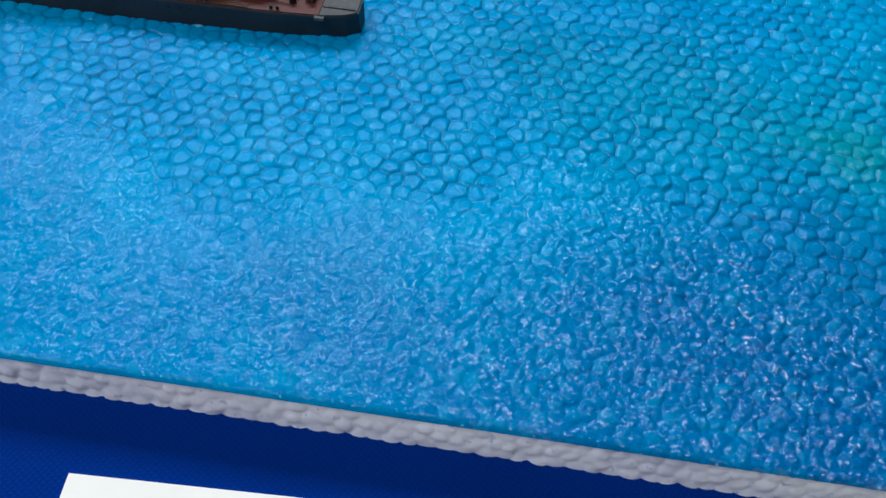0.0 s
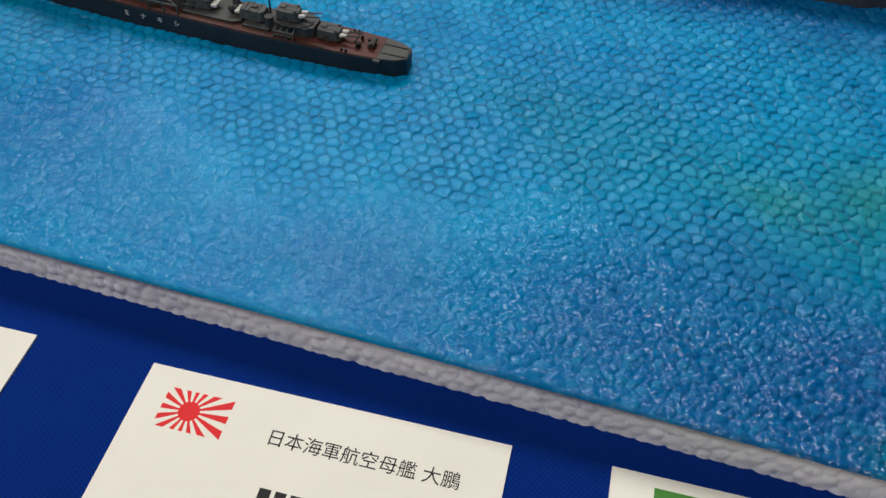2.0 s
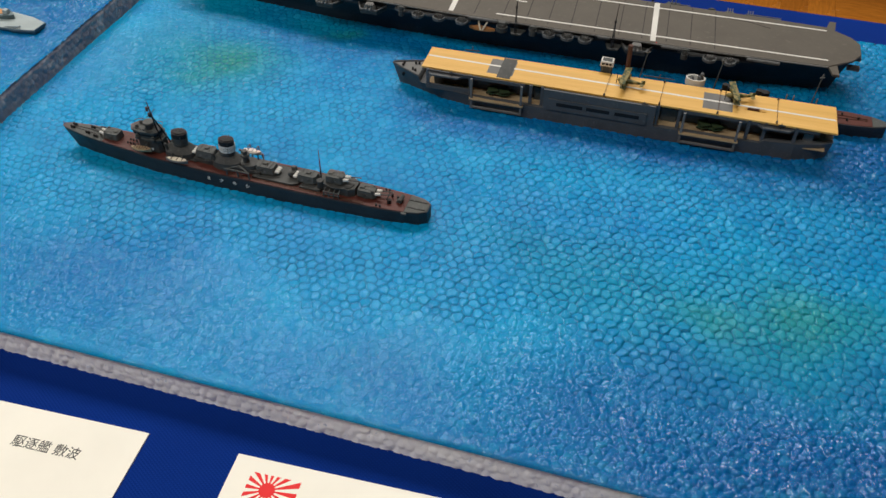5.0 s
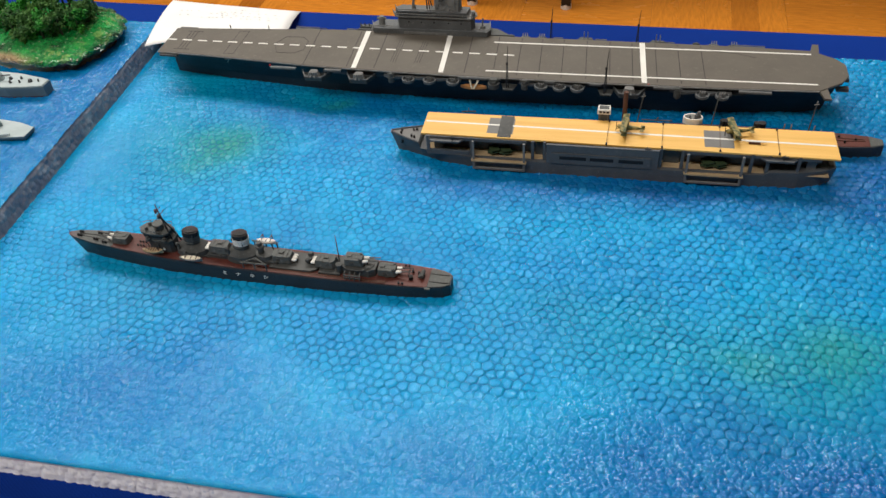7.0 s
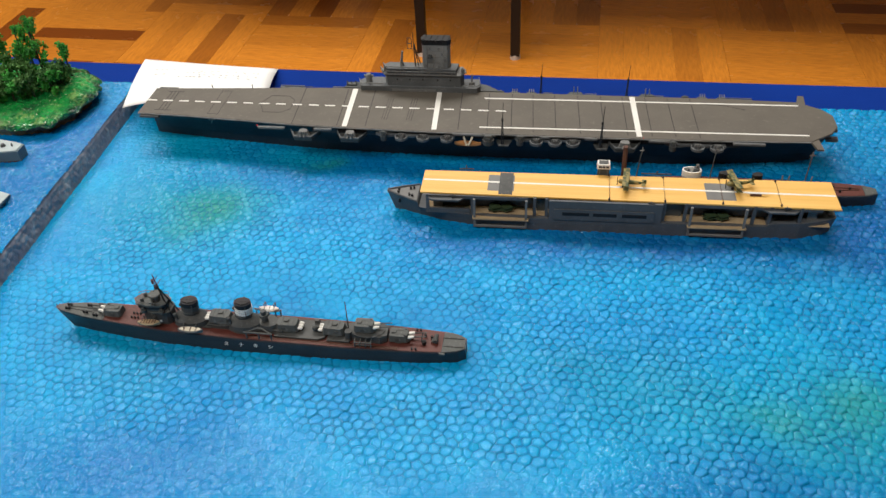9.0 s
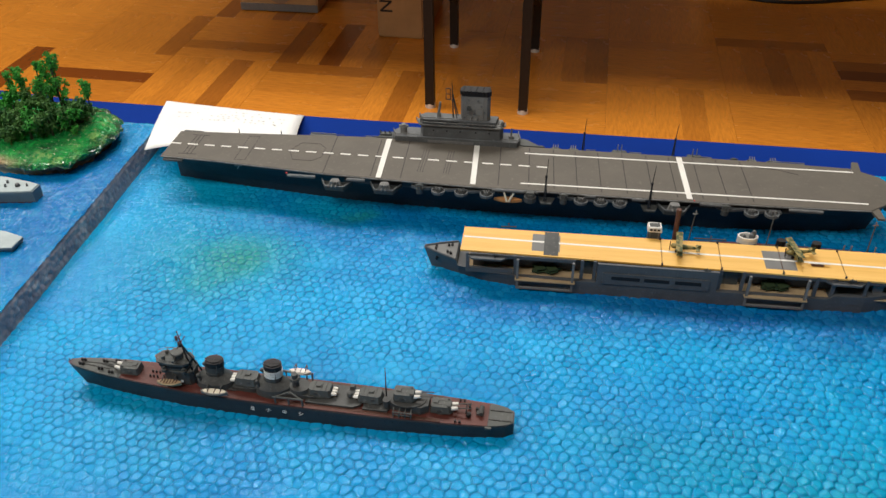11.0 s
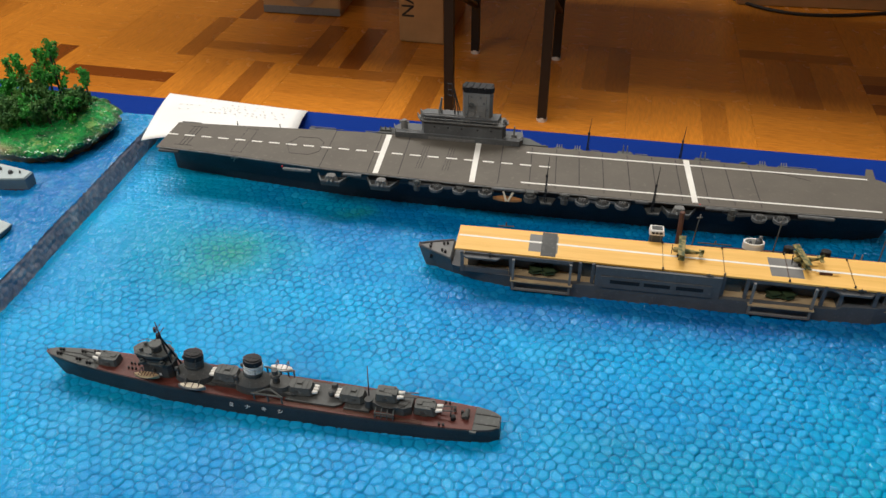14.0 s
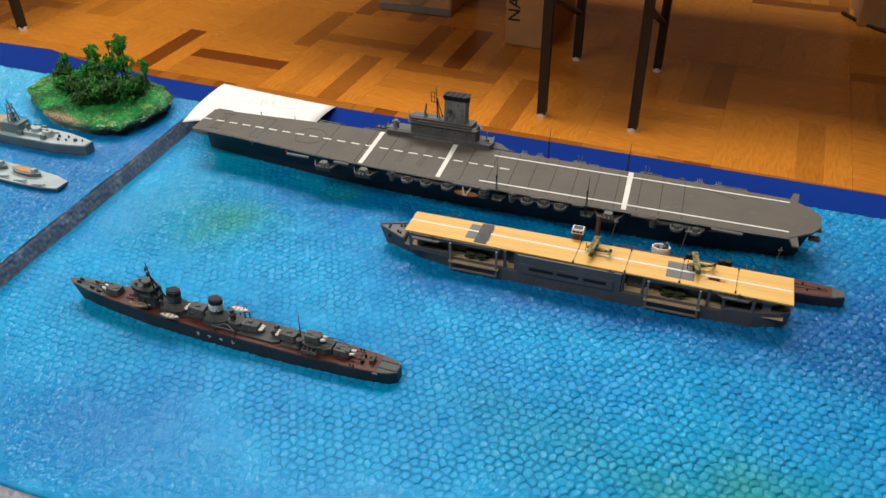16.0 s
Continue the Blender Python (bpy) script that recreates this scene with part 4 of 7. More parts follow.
def heavy_gun(parent, u, v, z, side):
    """A twin high-angle gun in a three-sided sponson with a raised rim."""
    g = new("gun_sponson")
    g.parent = parent
    g.matrix_basis = pose(u * CM, v * CM, z * CM)
    s = side
    plan = [(-0.78, -s * 0.36), (-0.45, s * 0.28), (0.45, s * 0.28), (0.78, -s * 0.36)]
    bm = prism(new_bm(), plan, -0.22, -0.10)
    part("sponson_deck", bm, M_GREY, g)
    for a, b in zip(plan, plan[1:]):
        part("sponson_kerb", rod(new_bm(), (a[0], a[1], -0.06), (b[0], b[1], -0.06), 0.05, n=4), M_GREY, g)
        part("sponson_rail", rod(new_bm(), (a[0], a[1], 0.02), (b[0], b[1], 0.02), 0.035, n=4), M_ISLAND, g)
    bm = prism(new_bm(), [(-0.34, -0.26), (-0.30, 0.10), (-0.12, 0.22), (0.12, 0.22), (0.30, 0.10), (0.34, -0.26)], -0.10, 0.24, [(-0.22, -0.20), (-0.20, 0.06), (-0.10, 0.12), (0.10, 0.12), (0.20, 0.06), (0.22, -0.20)])
    for x in (-0.12, 0.0, 0.12):
        box(bm, x - 0.02, x + 0.02, -0.30, 0.0, 0.05, 0.27)
    part("gun_shield", bm, M_STACK, g)
    for x in (-0.10, 0.10):
        part("barrel", rod(new_bm(), (x, s * 0.10, 0.14), (x, s * 0.42, 0.06), 0.05, 0.04, 6), M_STACK, g)


def lattice_mast(parent, u, v, z, height):
    m = new("wireless_mast")
    m.parent = parent
    m.matrix_basis = pose(u * CM, v * CM, z * CM)
    bm = new_bm()
    for a in (0.3, 2.4, 4.5):
        rod(bm, (0.075 * math.cos(a), 0.06 * math.sin(a), -0.2), (0.02 * math.cos(a), 0.02 * math.sin(a), height * 0.55), 0.020, 0.018, 5)
    for k in range(5):
        f = k / 5
        r = 0.075 - 0.055 * f
        zz = -0.1 + f * height * 0.6
        rod(bm, (r, 0, zz), (-r * 0.8, r * 0.6, zz + 0.12), 0.014, n=4)
        rod(bm, (-r, 0, zz), (r * 0.8, -r * 0.6, zz + 0.12), 0.014, n=4)
    part("lattice", bm, M_HULL, m)
    bm = rod(new_bm(), (0.0, 0, height * 0.5), (0.05, 0, height), 0.024, 0.011, 6)
    drum(bm, 0.0, 0, height * 0.53, height * 0.58, 0.06, n=8)
    part("pole", bm, M_DARK, m)


def carrier():
    ob = thing("model_aircraft_carrier", -19.10, 14.89, 0, 1.7, "large dark grey model aircraft carrier with white deck stripes", "model ship")
    ob.scale = (0.981, 1, 1)
    D = 1.95
    top = [(-0.22, 0.12), (0.3, 0.50), (1.5, 0.86), (3, 1.10), (6, 1.45), (10, 1.75), (27, 1.75), (31, 1.60), (34, 1.35), (35.3, 1.0)]
    low = [(-0.22, 0.03), (0.6, 0.16), (3, 0.46), (7, 0.88), (11, 1.28), (27, 1.32), (31, 1.05), (34, 0.72), (35.3, 0.4)]
    bm = new_bm()
    secs = []
    for x in (-0.22, -0.05, 0.3, 0.8, 1.5, 2.2, 3, 4.5, 6, 8, 10, 14, 20, 27, 29, 31, 32.5, 34, 34.8, 35.3):
        bt, bl = interp(top, x), interp(low, x)
        rake = max(0.0, 1.0 - x) * 0.05
        aft = max(0.0, x - 33.5) * 0.22
        ringp = []
        for f in (0.0, 0.3, 0.6, 0.8, 1.0):
            b = bl + (bt - bl) * f**1.4
            ringp.append((x + rake * (1 - f) - aft * (1 - f), b, -0.03 + (D - 0.10) * f))
        secs.append([(a, -b, c) for a, b, c in ringp] + [(a, b, c) for a, b, c in ringp[::-1]])
    part("hull", loft(bm, secs), M_TAIHULL, ob, "dark navy-grey hull sides")
    near = [(-0.32, 1.30), (2.5, 1.44), (5.5, 1.68), (8.5, 1.93), (11.3, 2.06), (16, 2.18), (24, 2.18), (30, 2.08), (34.3, 1.90), (35.4, 1.10), (35.75, 0.56), (35.8, 0.44)]
    far = [(-0.32, 1.30), (2.5, 1.42), (5.5, 1.62), (9, 1.86), (12, 1.92), (30, 1.90), (34.3, 1.80), (35.4, 1.12), (35.75, 0.60), (35.8, 0.5)]
    outline = [(a, -b) for a, b in near] + [(a, b) for a, b in far[::-1]]
    bm = prism(new_bm(), outline, D - 0.10, D)
    bmesh.ops.bevel(bm, geom=[e for e in bm.edges if abs(e.verts[0].co.z - D) < 1e-4 and abs(e.verts[1].co.z - D) < 1e-4], offset=0.03, segments=1, affect="EDGES")
    part("flight_deck", bm, M_FLIGHT, ob, "grey-brown flight deck")
    # hangar side step and gallery beams
    part("gallery", prism(new_bm(), [(9.5, -1.95), (31, -1.95), (31, 1.8), (9.5, 1.8)], D - 0.45, D - 0.11, [(9.5, -1.9), (31, -1.9), (31, 1.78), (9.5, 1.78)]), M_TAIHULL, ob)
    Z = D + 0.002
    for k in range(22):
        u = -0.30 + 0.914 * k
        part("deck_dash", box(new_bm(), u, u + 0.55, -0.05, 0.05, Z - 0.03, Z + 0.006), M_WHITE, ob, "white painted deck dash")
    for u in (11.09, 15.76, 26.0):
        part("deck_stripe", prism(new_bm(), [(u + 0.02, -2.0), (u + 0.28, -2.0), (u + 0.08, 1.82), (u - 0.20, 1.82)], Z - 0.03, Z + 0.009), M_WHITE, ob, "broad white stripe across the deck")
    for v, w in ((-1.62, -1.38), (1.24, 1.42)):
        part("deck_line", prism(new_bm(), [(18.2, v - 0.05), (34.27, w - 0.05), (34.27, w + 0.05), (18.2, v + 0.05)], Z - 0.03, Z + 0.006), M_WHITE, ob, "long white deck line")
    for u in (8.32, 10.73, 12.23, 17.03, 18.50, 19.72, 20.83, 21.97, 23.18, 24.37, 25.50, 26.68, 27.82, 28.98):
        part("deck_seam", prism(new_bm(), [(u + 0.08, -1.9), (u + 0.12, -1.9), (u - 0.06, 1.78), (u - 0.10, 1.78)], Z - 0.03, Z + 0.003), M_SEAM, ob)
    for u in (13.05, 13.18, 13.31, 14.35, 14.48, 14.61):
        part("arrester_slot", box(new_bm(), u - 0.012, u + 0.012, -1.2, 1.0, Z - 0.03, Z + 0.003), M_SEAM, ob)
    for a in ((0.75, 0.95, 1.15),):
        for u in a:
            part("arrester_slot", box(new_bm(), u - 0.02, u + 0.02, -0.95, 0.95, Z - 0.03, Z + 0.003), M_SEAM, ob)
    for (x0, x1, y0, y1) in ((0.5, 1.45, -1.0, -0.95), (0.5, 1.45, 0.95, 1.0), (3.55, 4.2, -1.22, -1.19), (3.55, 4.2, 1.19, 1.22)):
        part("arrester_slot", box(new_bm(), x0, x1, y0, y1, Z - 0.03, Z + 0.003), M_SEAM, ob)
    for u in (3.6, 4.15):
        part("arrester_slot", box(new_bm(), u - 0.012, u + 0.012, -1.2, 1.2, Z - 0.03, Z + 0.003), M_SEAM, ob)
    el = [(6.15, -0.0), (6.55, -0.85), (7.55, -0.85), (7.95, -0.45), (7.95, 0.45), (7.55, 0.85), (6.55, 0.85)]
    for (a, b), (c, d) in zip(el, el[1:] + el[:1]):
        part("lift_outline", rod(new_bm(), (a, b, Z), (c, d, Z), 0.014, n=4), M_SEAM, ob)
    part("deck_scratch", rod(rod(new_bm(), (29.4, 1.35, Z), (30.6, 1.20, Z), 0.012, n=4), (30.6, 1.20, Z), (31.6, 0.85, Z), 0.012, n=4), M_SEAM, ob)
    # rims under the deck edge, near and far
    for s in (-1, 1):
        for u0, u1 in ((6.7, 8.1), (9.7, 10.6), (16.9, 18.4), (21.3, 21.8), (23.5, 24.1), (26.6, 27.6), (30.6, 32.1)):
            part("catwalk", box(new_bm(), u0, u1, 1.84 if s > 0 else -2.30, 2.04 if s > 0 else -2.12, D - 0.13, D - 0.05), M_ISLAND, ob)
            part("catwalk_rail", rod(new_bm(), (u0, 2.03 if s > 0 else -2.29, D - 0.01), (u1, 2.03 if s > 0 else -2.29, D - 0.01), 0.018, n=4), M_STACK, ob)
    part("bow_lip", box(new_bm(), -0.15, 0.9, -1.50, -1.28, D - 0.20, D - 0.10), M_GREY, ob)
    part("bow_lip", box(new_bm(), -0.15, 0.9, 1.30, 1.46, D - 0.10, D - 0.02), M_GREY, ob)
    # sponsons, near side then far side
    N = -2.32
    for u in (9.15, 11.62, 25.45):
        heavy_gun(ob, u, N, D - 0.32, -1)
    for u in (14.28, 15.40, 16.62, 21.12, 22.04, 22.92, 28.93, 29.85):
        aa_mount(ob, u, N - 0.08, D - 0.24, -1)
    for u, r in ((13.36, 0.13), (18.72, 0.24), (20.30, 0.14), (27.75, 0.14)):
        director(ob, u, N - 0.06, D - 0.22, r)
    for u0, u1 in ((12.9, 17.0), (20.0, 23.3), (27.4, 30.3)):
        n = int((u1 - u0) / 0.2)
        bm = new_bm()
        a = [bm.verts.new((u0 + (u1 - u0) * i / n, -2.12 - 0.16 * abs(math.sin(i * 0.55)), D - 0.36)) for i in range(n + 1)]
        b = [bm.verts.new((v.co.x, v.co.y, D - 0.24)) for v in a]
        c = [bm.verts.new((v.co.x, -1.9, D - 0.24)) for v in a]
        d = [bm.verts.new((v.co.x, -1.9, D - 0.36)) for v in a]
        quadstrip(bm, a, b, False), quadstrip(bm, b, c, False), quadstrip(bm, d, a, False)
        part("gun_gallery", bm, M_ISLAND, ob)
    F = 2.06
    for u in (19.75, 20.65, 29.6, 30.6):
        aa_mount(ob, u, F, D - 0.22, 1)
    for u, r in ((19.0, 0.12), (28.7, 0.12)):
        director(ob, u, F, D - 0.24, r)
    for u in (23.0, 26.75):
        part("sponson", prism(new_bm(), [(u - 0.5, 1.86), (u + 0.5, 1.86), (u + 0.3, 2.25), (u - 0.3, 2.25)], D - 0.14, D - 0.04), M_GREY, ob)
        for k in (-0.1, 0.1):
            part("gun_barrel", rod(new_bm(), (u + k, 2.12, D - 0.05), (u + k, 2.15, D + 0.34), 0.028, 0.02), M_STEEL, ob)
    for u in (2.9, 5.2):
        part("rail_post", rod(new_bm(), (u, 1.38 + 0.045 * u, D - 0.1), (u, 1.38 + 0.045 * u, D + 0.2), 0.025), M_GREY, ob)
    part("gallery_rail", rod(new_bm(), (7.0, 1.80, D + 0.04), (8.6, 1.86, D + 0.04), 0.02), M_GREY, ob)
    lattice_mast(ob, 19.42, -2.42, D - 0.26, 2.15)
    lattice_mast(ob, 24.28, -2.42, D - 0.26, 2.15)
    lattice_mast(ob, 21.15, 2.10, D - 0.16, 1.85)
    lattice_mast(ob, 25.68, 2.06, D - 0.16, 1.85)
    for u in (19.48, 24.33):
        part("mast_sponson", prism(new_bm(), [(u - 0.42, -2.02), (u + 0.42, -2.02), (u + 0.25, -2.58), (u - 0.25, -2.58)], D - 0.50, D - 0.42), M_GREY, ob)
    for a, b in zip(near[:9], near[1:9]):
        part("deck_edge", prism(new_bm(), [(a[0] + 0.02, -a[1] - 0.05), (b[0] - 0.02, -b[1] - 0.05), (b[0] - 0.02, -b[1] + 0.0), (a[0] + 0.02, -a[1] + 0.0)], D - 0.075, D - 0.02), M_STACK, ob, "pale grey trim along the deck edge")
    # aft wings and stern gallery
    for s in (-1, 1):
        part("deck_wing", prism(new_bm(), [(34.25, s * 1.7), (34.68, s * 1.65), (34.75, s * 2.5), (34.45, s * 2.5)][::s], D - 0.14, D - 0.04), M_FLIGHT, ob)
    for v, z in ((0.75, 1.6), (0.2, 1.35), (-0.3, 1.6), (-0.7, 1.3)):
        part("stern_gallery", box(new_bm(), 35.3, 35.86, v - 0.14, v + 0.14, z, z + 0.16), M_GREY, ob)
    # boat hung under the near edge, signal lamps
    bm = loft(new_bm(), [[(17.65 + f * 0.68, -2.22 - 0.16 * (1 - f * f) - 0.01, 1.30), (17.65 + f * 0.68, -2.22 - 0.17 * (1 - f * f), 1.42), (17.65 + f * 0.68, -2.20 + 0.17 * (1 - f * f), 1.42), (17.65 + f * 0.68, -2.20 + 0.10 * (1 - f * f), 1.30)] for f in np.linspace(-1, 1, 9)])
    bo = part("ship_boat", bm, M_ORANGE, ob, "tan wooden boat under the deck edge")
    part("boat_sling", rod(rod(new_bm(), (17.45, -2.2, 1.74), (17.62, -2.46, 1.38), 0.05), (17.92, -2.2, 1.74), (17.70, -2.46, 1.38), 0.05), M_CREAM, bo, "cream canvas sling")
    for u in (6.62, 26.35):
        part("signal_lamp", ball(new_bm(), u, -2.10, D - 0.04, 0.06, 6), M_SIGNAL, ob, "tiny red lamp")
    part("anchor", rod(rod(new_bm(), (3.6, -1.02, 1.30), (3.75, -1.12, 1.55), 0.035), (3.5, -1.08, 1.50), (3.9, -1.12, 1.56), 0.03), M_STEEL, ob)
    bm = new_bm()
    for k in range(40):
        u = 5 + k * 0.7
        ball(bm, u, -(interp(low, u) + (interp(top, u) - interp(low, u)) * 0.42) - 0.0, 0.98, 0.022, 6)
    tagged(part("portholes", bm, M_DARK, ob), kind="stuff")
    # island
    isl = new("island")
    isl.parent = ob
    isl.matrix_basis = pose(0, 0, 0)
    bm = prism(new_bm(), [(11.35, 1.72), (17.75, 1.72), (17.9, 2.05), (17.75, 2.75), (11.5, 2.75), (11.2, 2.3)], D - 0.3, D + 0.28)
    part("base_gallery", bm, M_ISLAND, isl)
    part("base_screen", box(new_bm(), 13.1, 15.5, 1.68, 1.74, D + 0.02, D + 0.16), M_STACK, isl)
    part("island_wall", prism(new_bm(), [(12.85, 1.84), (16.85, 1.84), (17.0, 2.2), (16.85, 2.66), (12.9, 2.66), (12.65, 2.3)], D + 0.26, D + 0.98), M_ISLAND, isl)
    part("bridge_platform", prism(new_bm(), [(12.7, 1.76), (16.9, 1.76), (17.15, 2.2), (16.9, 2.75), (12.75, 2.75), (12.45, 2.25)], D + 0.94, D + 1.0), M_STACK, isl)
    bm = prism(new_bm(), [(12.85, 1.86), (14.9, 1.88), (15.1, 1.80), (16.6, 1.86), (16.7, 2.6), (12.9, 2.6), (12.6, 2.25)], D + 1.0, D + 1.26)
    part("upper_bridge", bm, M_ISLAND, isl)
    for z0, edge in ((D + 1.0, [(12.45, 2.25), (12.7, 1.78), (14.0, 1.77), (15.2, 1.77), (16.4, 1.77), (16.9, 1.78), (17.12, 2.2)]), (D + 0.28, [(11.2, 2.25), (11.38, 1.75), (12.6, 1.75)]), (D + 0.28, [(16.95, 1.75), (17.74, 1.75), (17.88, 2.05), (17.75, 2.7)])):
        bm = new_bm()
        for (a, b), (c, d) in zip(edge, edge[1:]):
            rod(bm, (a, b, z0 + 0.15), (c, d, z0 + 0.15), 0.022, n=4)
            rod(bm, (a, b, z0 - 0.01), (a, b, z0 + 0.16), 0.022, n=4)
            rod(bm, ((a + c) / 2, (b + d) / 2, z0 - 0.01), ((a + c) / 2, (b + d) / 2, z0 + 0.15), 0.018, n=4)
        part("gallery_rail", bm, M_STACK, isl)
    for x in (13.4, 14.1, 14.8, 15.6, 16.3):
        part("porthole", rod(new_bm(), (x, 1.86, D + 0.66), (x, 1.828, D + 0.66), 0.045, n=8), M_DARK, isl)
    for x, y in ((12.75, 2.1), (16.95, 2.1)):
        bm = drum(new_bm(), x, y, D + 0.99, D + 1.22, 0.11, 0.09, 10)
        rod(bm, (x, y - 0.05, D + 1.22), (x, y - 0.24, D + 1.30), 0.07, n=8)
        part("lookout_gun", bm, M_STACK, isl)
    bm = new_bm()
    rail = [(12.62, 2.25), (12.85, 1.84), (14.0, 1.84), (14.9, 1.86)]
    for (a, b), (c, d) in zip(rail, rail[1:]):
        rod(bm, (a, b, D + 1.38), (c, d, D + 1.38), 0.03, n=4)
        rod(bm, (a, b, D + 1.24), (a, b, D + 1.40), 0.025, n=4)
    part("bridge_rail", bm, M_STACK, isl)
    part("window_band", box(new_bm(), 12.95, 14.7, 1.852, 1.868, D + 1.10, D + 1.18), M_DARK, isl)
    fu = new("funnel")
    fu.parent = isl
    base = [(14.88, 1.98), (16.15, 1.98), (16.3, 2.2), (16.15, 2.62), (14.88, 2.62), (14.76, 2.3)]
    tp = [(a - 0.02, b + 0.22) for a, b in base]
    part("funnel_casing", prism(new_bm(), base, D + 1.2, D + 2.50, tp), M_STACK, fu)
    cap = [((a - 15.5) * 1.06 + 15.5, (b - 2.52) * 1.06 + 2.52) for a, b in tp]
    part("funnel_cap", prism(new_bm(), cap, D + 2.48, D + 2.72, [(a, b + 0.04) for a, b in cap]), M_DARK, fu, "black funnel cap")
    bm = new_bm()
    for k in range(5):
        x = 14.85 + 0.32 * k
        rod(bm, (x, 2.27, D + 2.72), (x + 0.1, 2.80, D + 2.74), 0.03, n=5)
    for k in range(9):
        rod(bm, (14.80 + 0.165 * k, 2.20, D + 2.60), (14.80 + 0.165 * k, 2.20, D + 2.78), 0.05, 0.04, n=5)
    part("funnel_grating", bm, M_DARK, fu)
    bm = new_bm()
    for x in (15.05, 15.95):
        rod(bm, (x, 1.97, D + 1.22), (x, 2.18, D + 2.38), 0.03, n=5)
    for z in (1.55, 1.85, 2.15):
        rod(bm, (14.80, 1.97 + (z - 1.2) * 0.18, D + z), (16.2, 1.97 + (z - 1.2) * 0.18, D + z), 0.018, n=4)
    rod(bm, (15.3, 1.97, D + 1.3), (15.5, 2.05, D + 1.6), 0.03, n=5)
    rod(bm, (15.5, 2.05, D + 1.6), (15.5, 2.12, D + 2.0), 0.03, n=5)
    part("funnel_pipes", bm, M_STACK, fu)
    bm = new_bm()
    for x, z in ((15.0, 1.42), (15.68, 1.38), (15.68, 2.28), (16.02, 1.7), (15.85, 2.0), (15.2, 2.3)):
        y = 1.96 + (z - 1.2) * 0.17
        box(bm, x - 0.05, x + 0.05, y - 0.03, y + 0.05, D + z - 0.04, D + z + 0.04, 0.01)
    part("funnel_fitting", bm, M_ISLAND, fu)
    part("funnel_rib", prism(new_bm(), [((a - 15.5) * 1.03 + 15.5, (b - 2.46) * 1.05 + 2.46) for a, b in tp], D + 2.28, D + 2.34), M_ISLAND, fu)
    part("funnel_searchlight", box(new_bm(), 15.12, 15.34, 1.86, 2.06, D + 1.86, D + 2.02, 0.02), M_GREY, fu)
    bm = rod(new_bm(), (14.38, 2.25, D + 1.2), (14.32, 2.25, D + 3.15), 0.045, 0.018)
    rod(bm, (14.62, 2.0, D + 1.2), (14.36, 2.25, D + 2.5), 0.03)
    rod(bm, (14.62, 2.5, D + 1.2), (14.36, 2.25, D + 2.5), 0.03)
    rod(bm, (14.35, 1.9, D + 2.35), (14.35, 2.6, D + 2.35), 0.018)
    part("signal_mast", bm, M_HULL, isl)
    bm = new_bm()
    for a, b in (((14.02, 2.2, 2.25), (14.02, 2.2, 2.85)), ((14.24, 2.2, 2.25), (14.24, 2.2, 2.85)), ((14.02, 2.2, 2.85), (14.24, 2.2, 2.85)), ((14.02, 2.2, 2.25), (14.24, 2.2, 2.25)), ((14.02, 2.2, 2.55), (14.24, 2.2, 2.55))):
        rod(bm, (a[0], a[1], D + a[2]), (b[0], b[1], D + b[2]), 0.022, n=4)
    part("radar_frame", bm, M_HULL, isl)
    bm = drum(new_bm(), 13.65, 2.2, D + 1.24, D + 1.48, 0.12, 0.10, 10)
    rod(bm, (13.62, 2.2, D + 1.45), (13.72, 2.2, D + 2.10), 0.075, 0.05, 8)
    part("bridge_director", bm, M_STACK, isl)
    bm = drum(new_bm(), 11.75, 2.2, D + 0.26, D + 0.60, 0.19, 0.17, 12)
    rod(bm, (11.50, 2.2, D + 0.62), (12.0, 2.2, D + 0.62), 0.07, n=8)
    drum(bm, 11.75, 2.2, D + 0.60, D + 0.74, 0.15, 0.12, 12)
    part("gun_director", bm, M_STACK, isl)
    bm = drum(new_bm(), 17.42, 2.2, D + 0.26, D + 0.42, 0.16, 0.14, 12)
    rod(bm, (17.42, 2.15, D + 0.40), (17.44, 2.2, D + 0.85), 0.05, 0.04)
    part("aft_director", bm, M_STACK, isl)
    part("sponson", prism(new_bm(), [(10.3, 1.95), (11.4, 1.95), (11.4, 2.65), (10.7, 2.55)], D - 0.15, D + 0.02), M_GREY, ob)
    part("sponson", prism(new_bm(), [(17.7, 1.95), (19.0, 1.95), (18.2, 2.6), (17.7, 2.7)], D - 0.15, D + 0.04), M_TOPGREY, ob)
    bm = new_bm()
    for x in (10.5, 10.75, 11.0):
        rod(bm, (x, 2.2, D), (x - 0.05, 2.3, D + 0.22), 0.04)
    box(bm, 10.45, 11.05, 2.15, 2.4, D - 0.02, D + 0.1)
    part("gun_mount", bm, M_TOPGREY, isl)


carrier()

# ---- the landing-craft carrier with its wooden deck ----


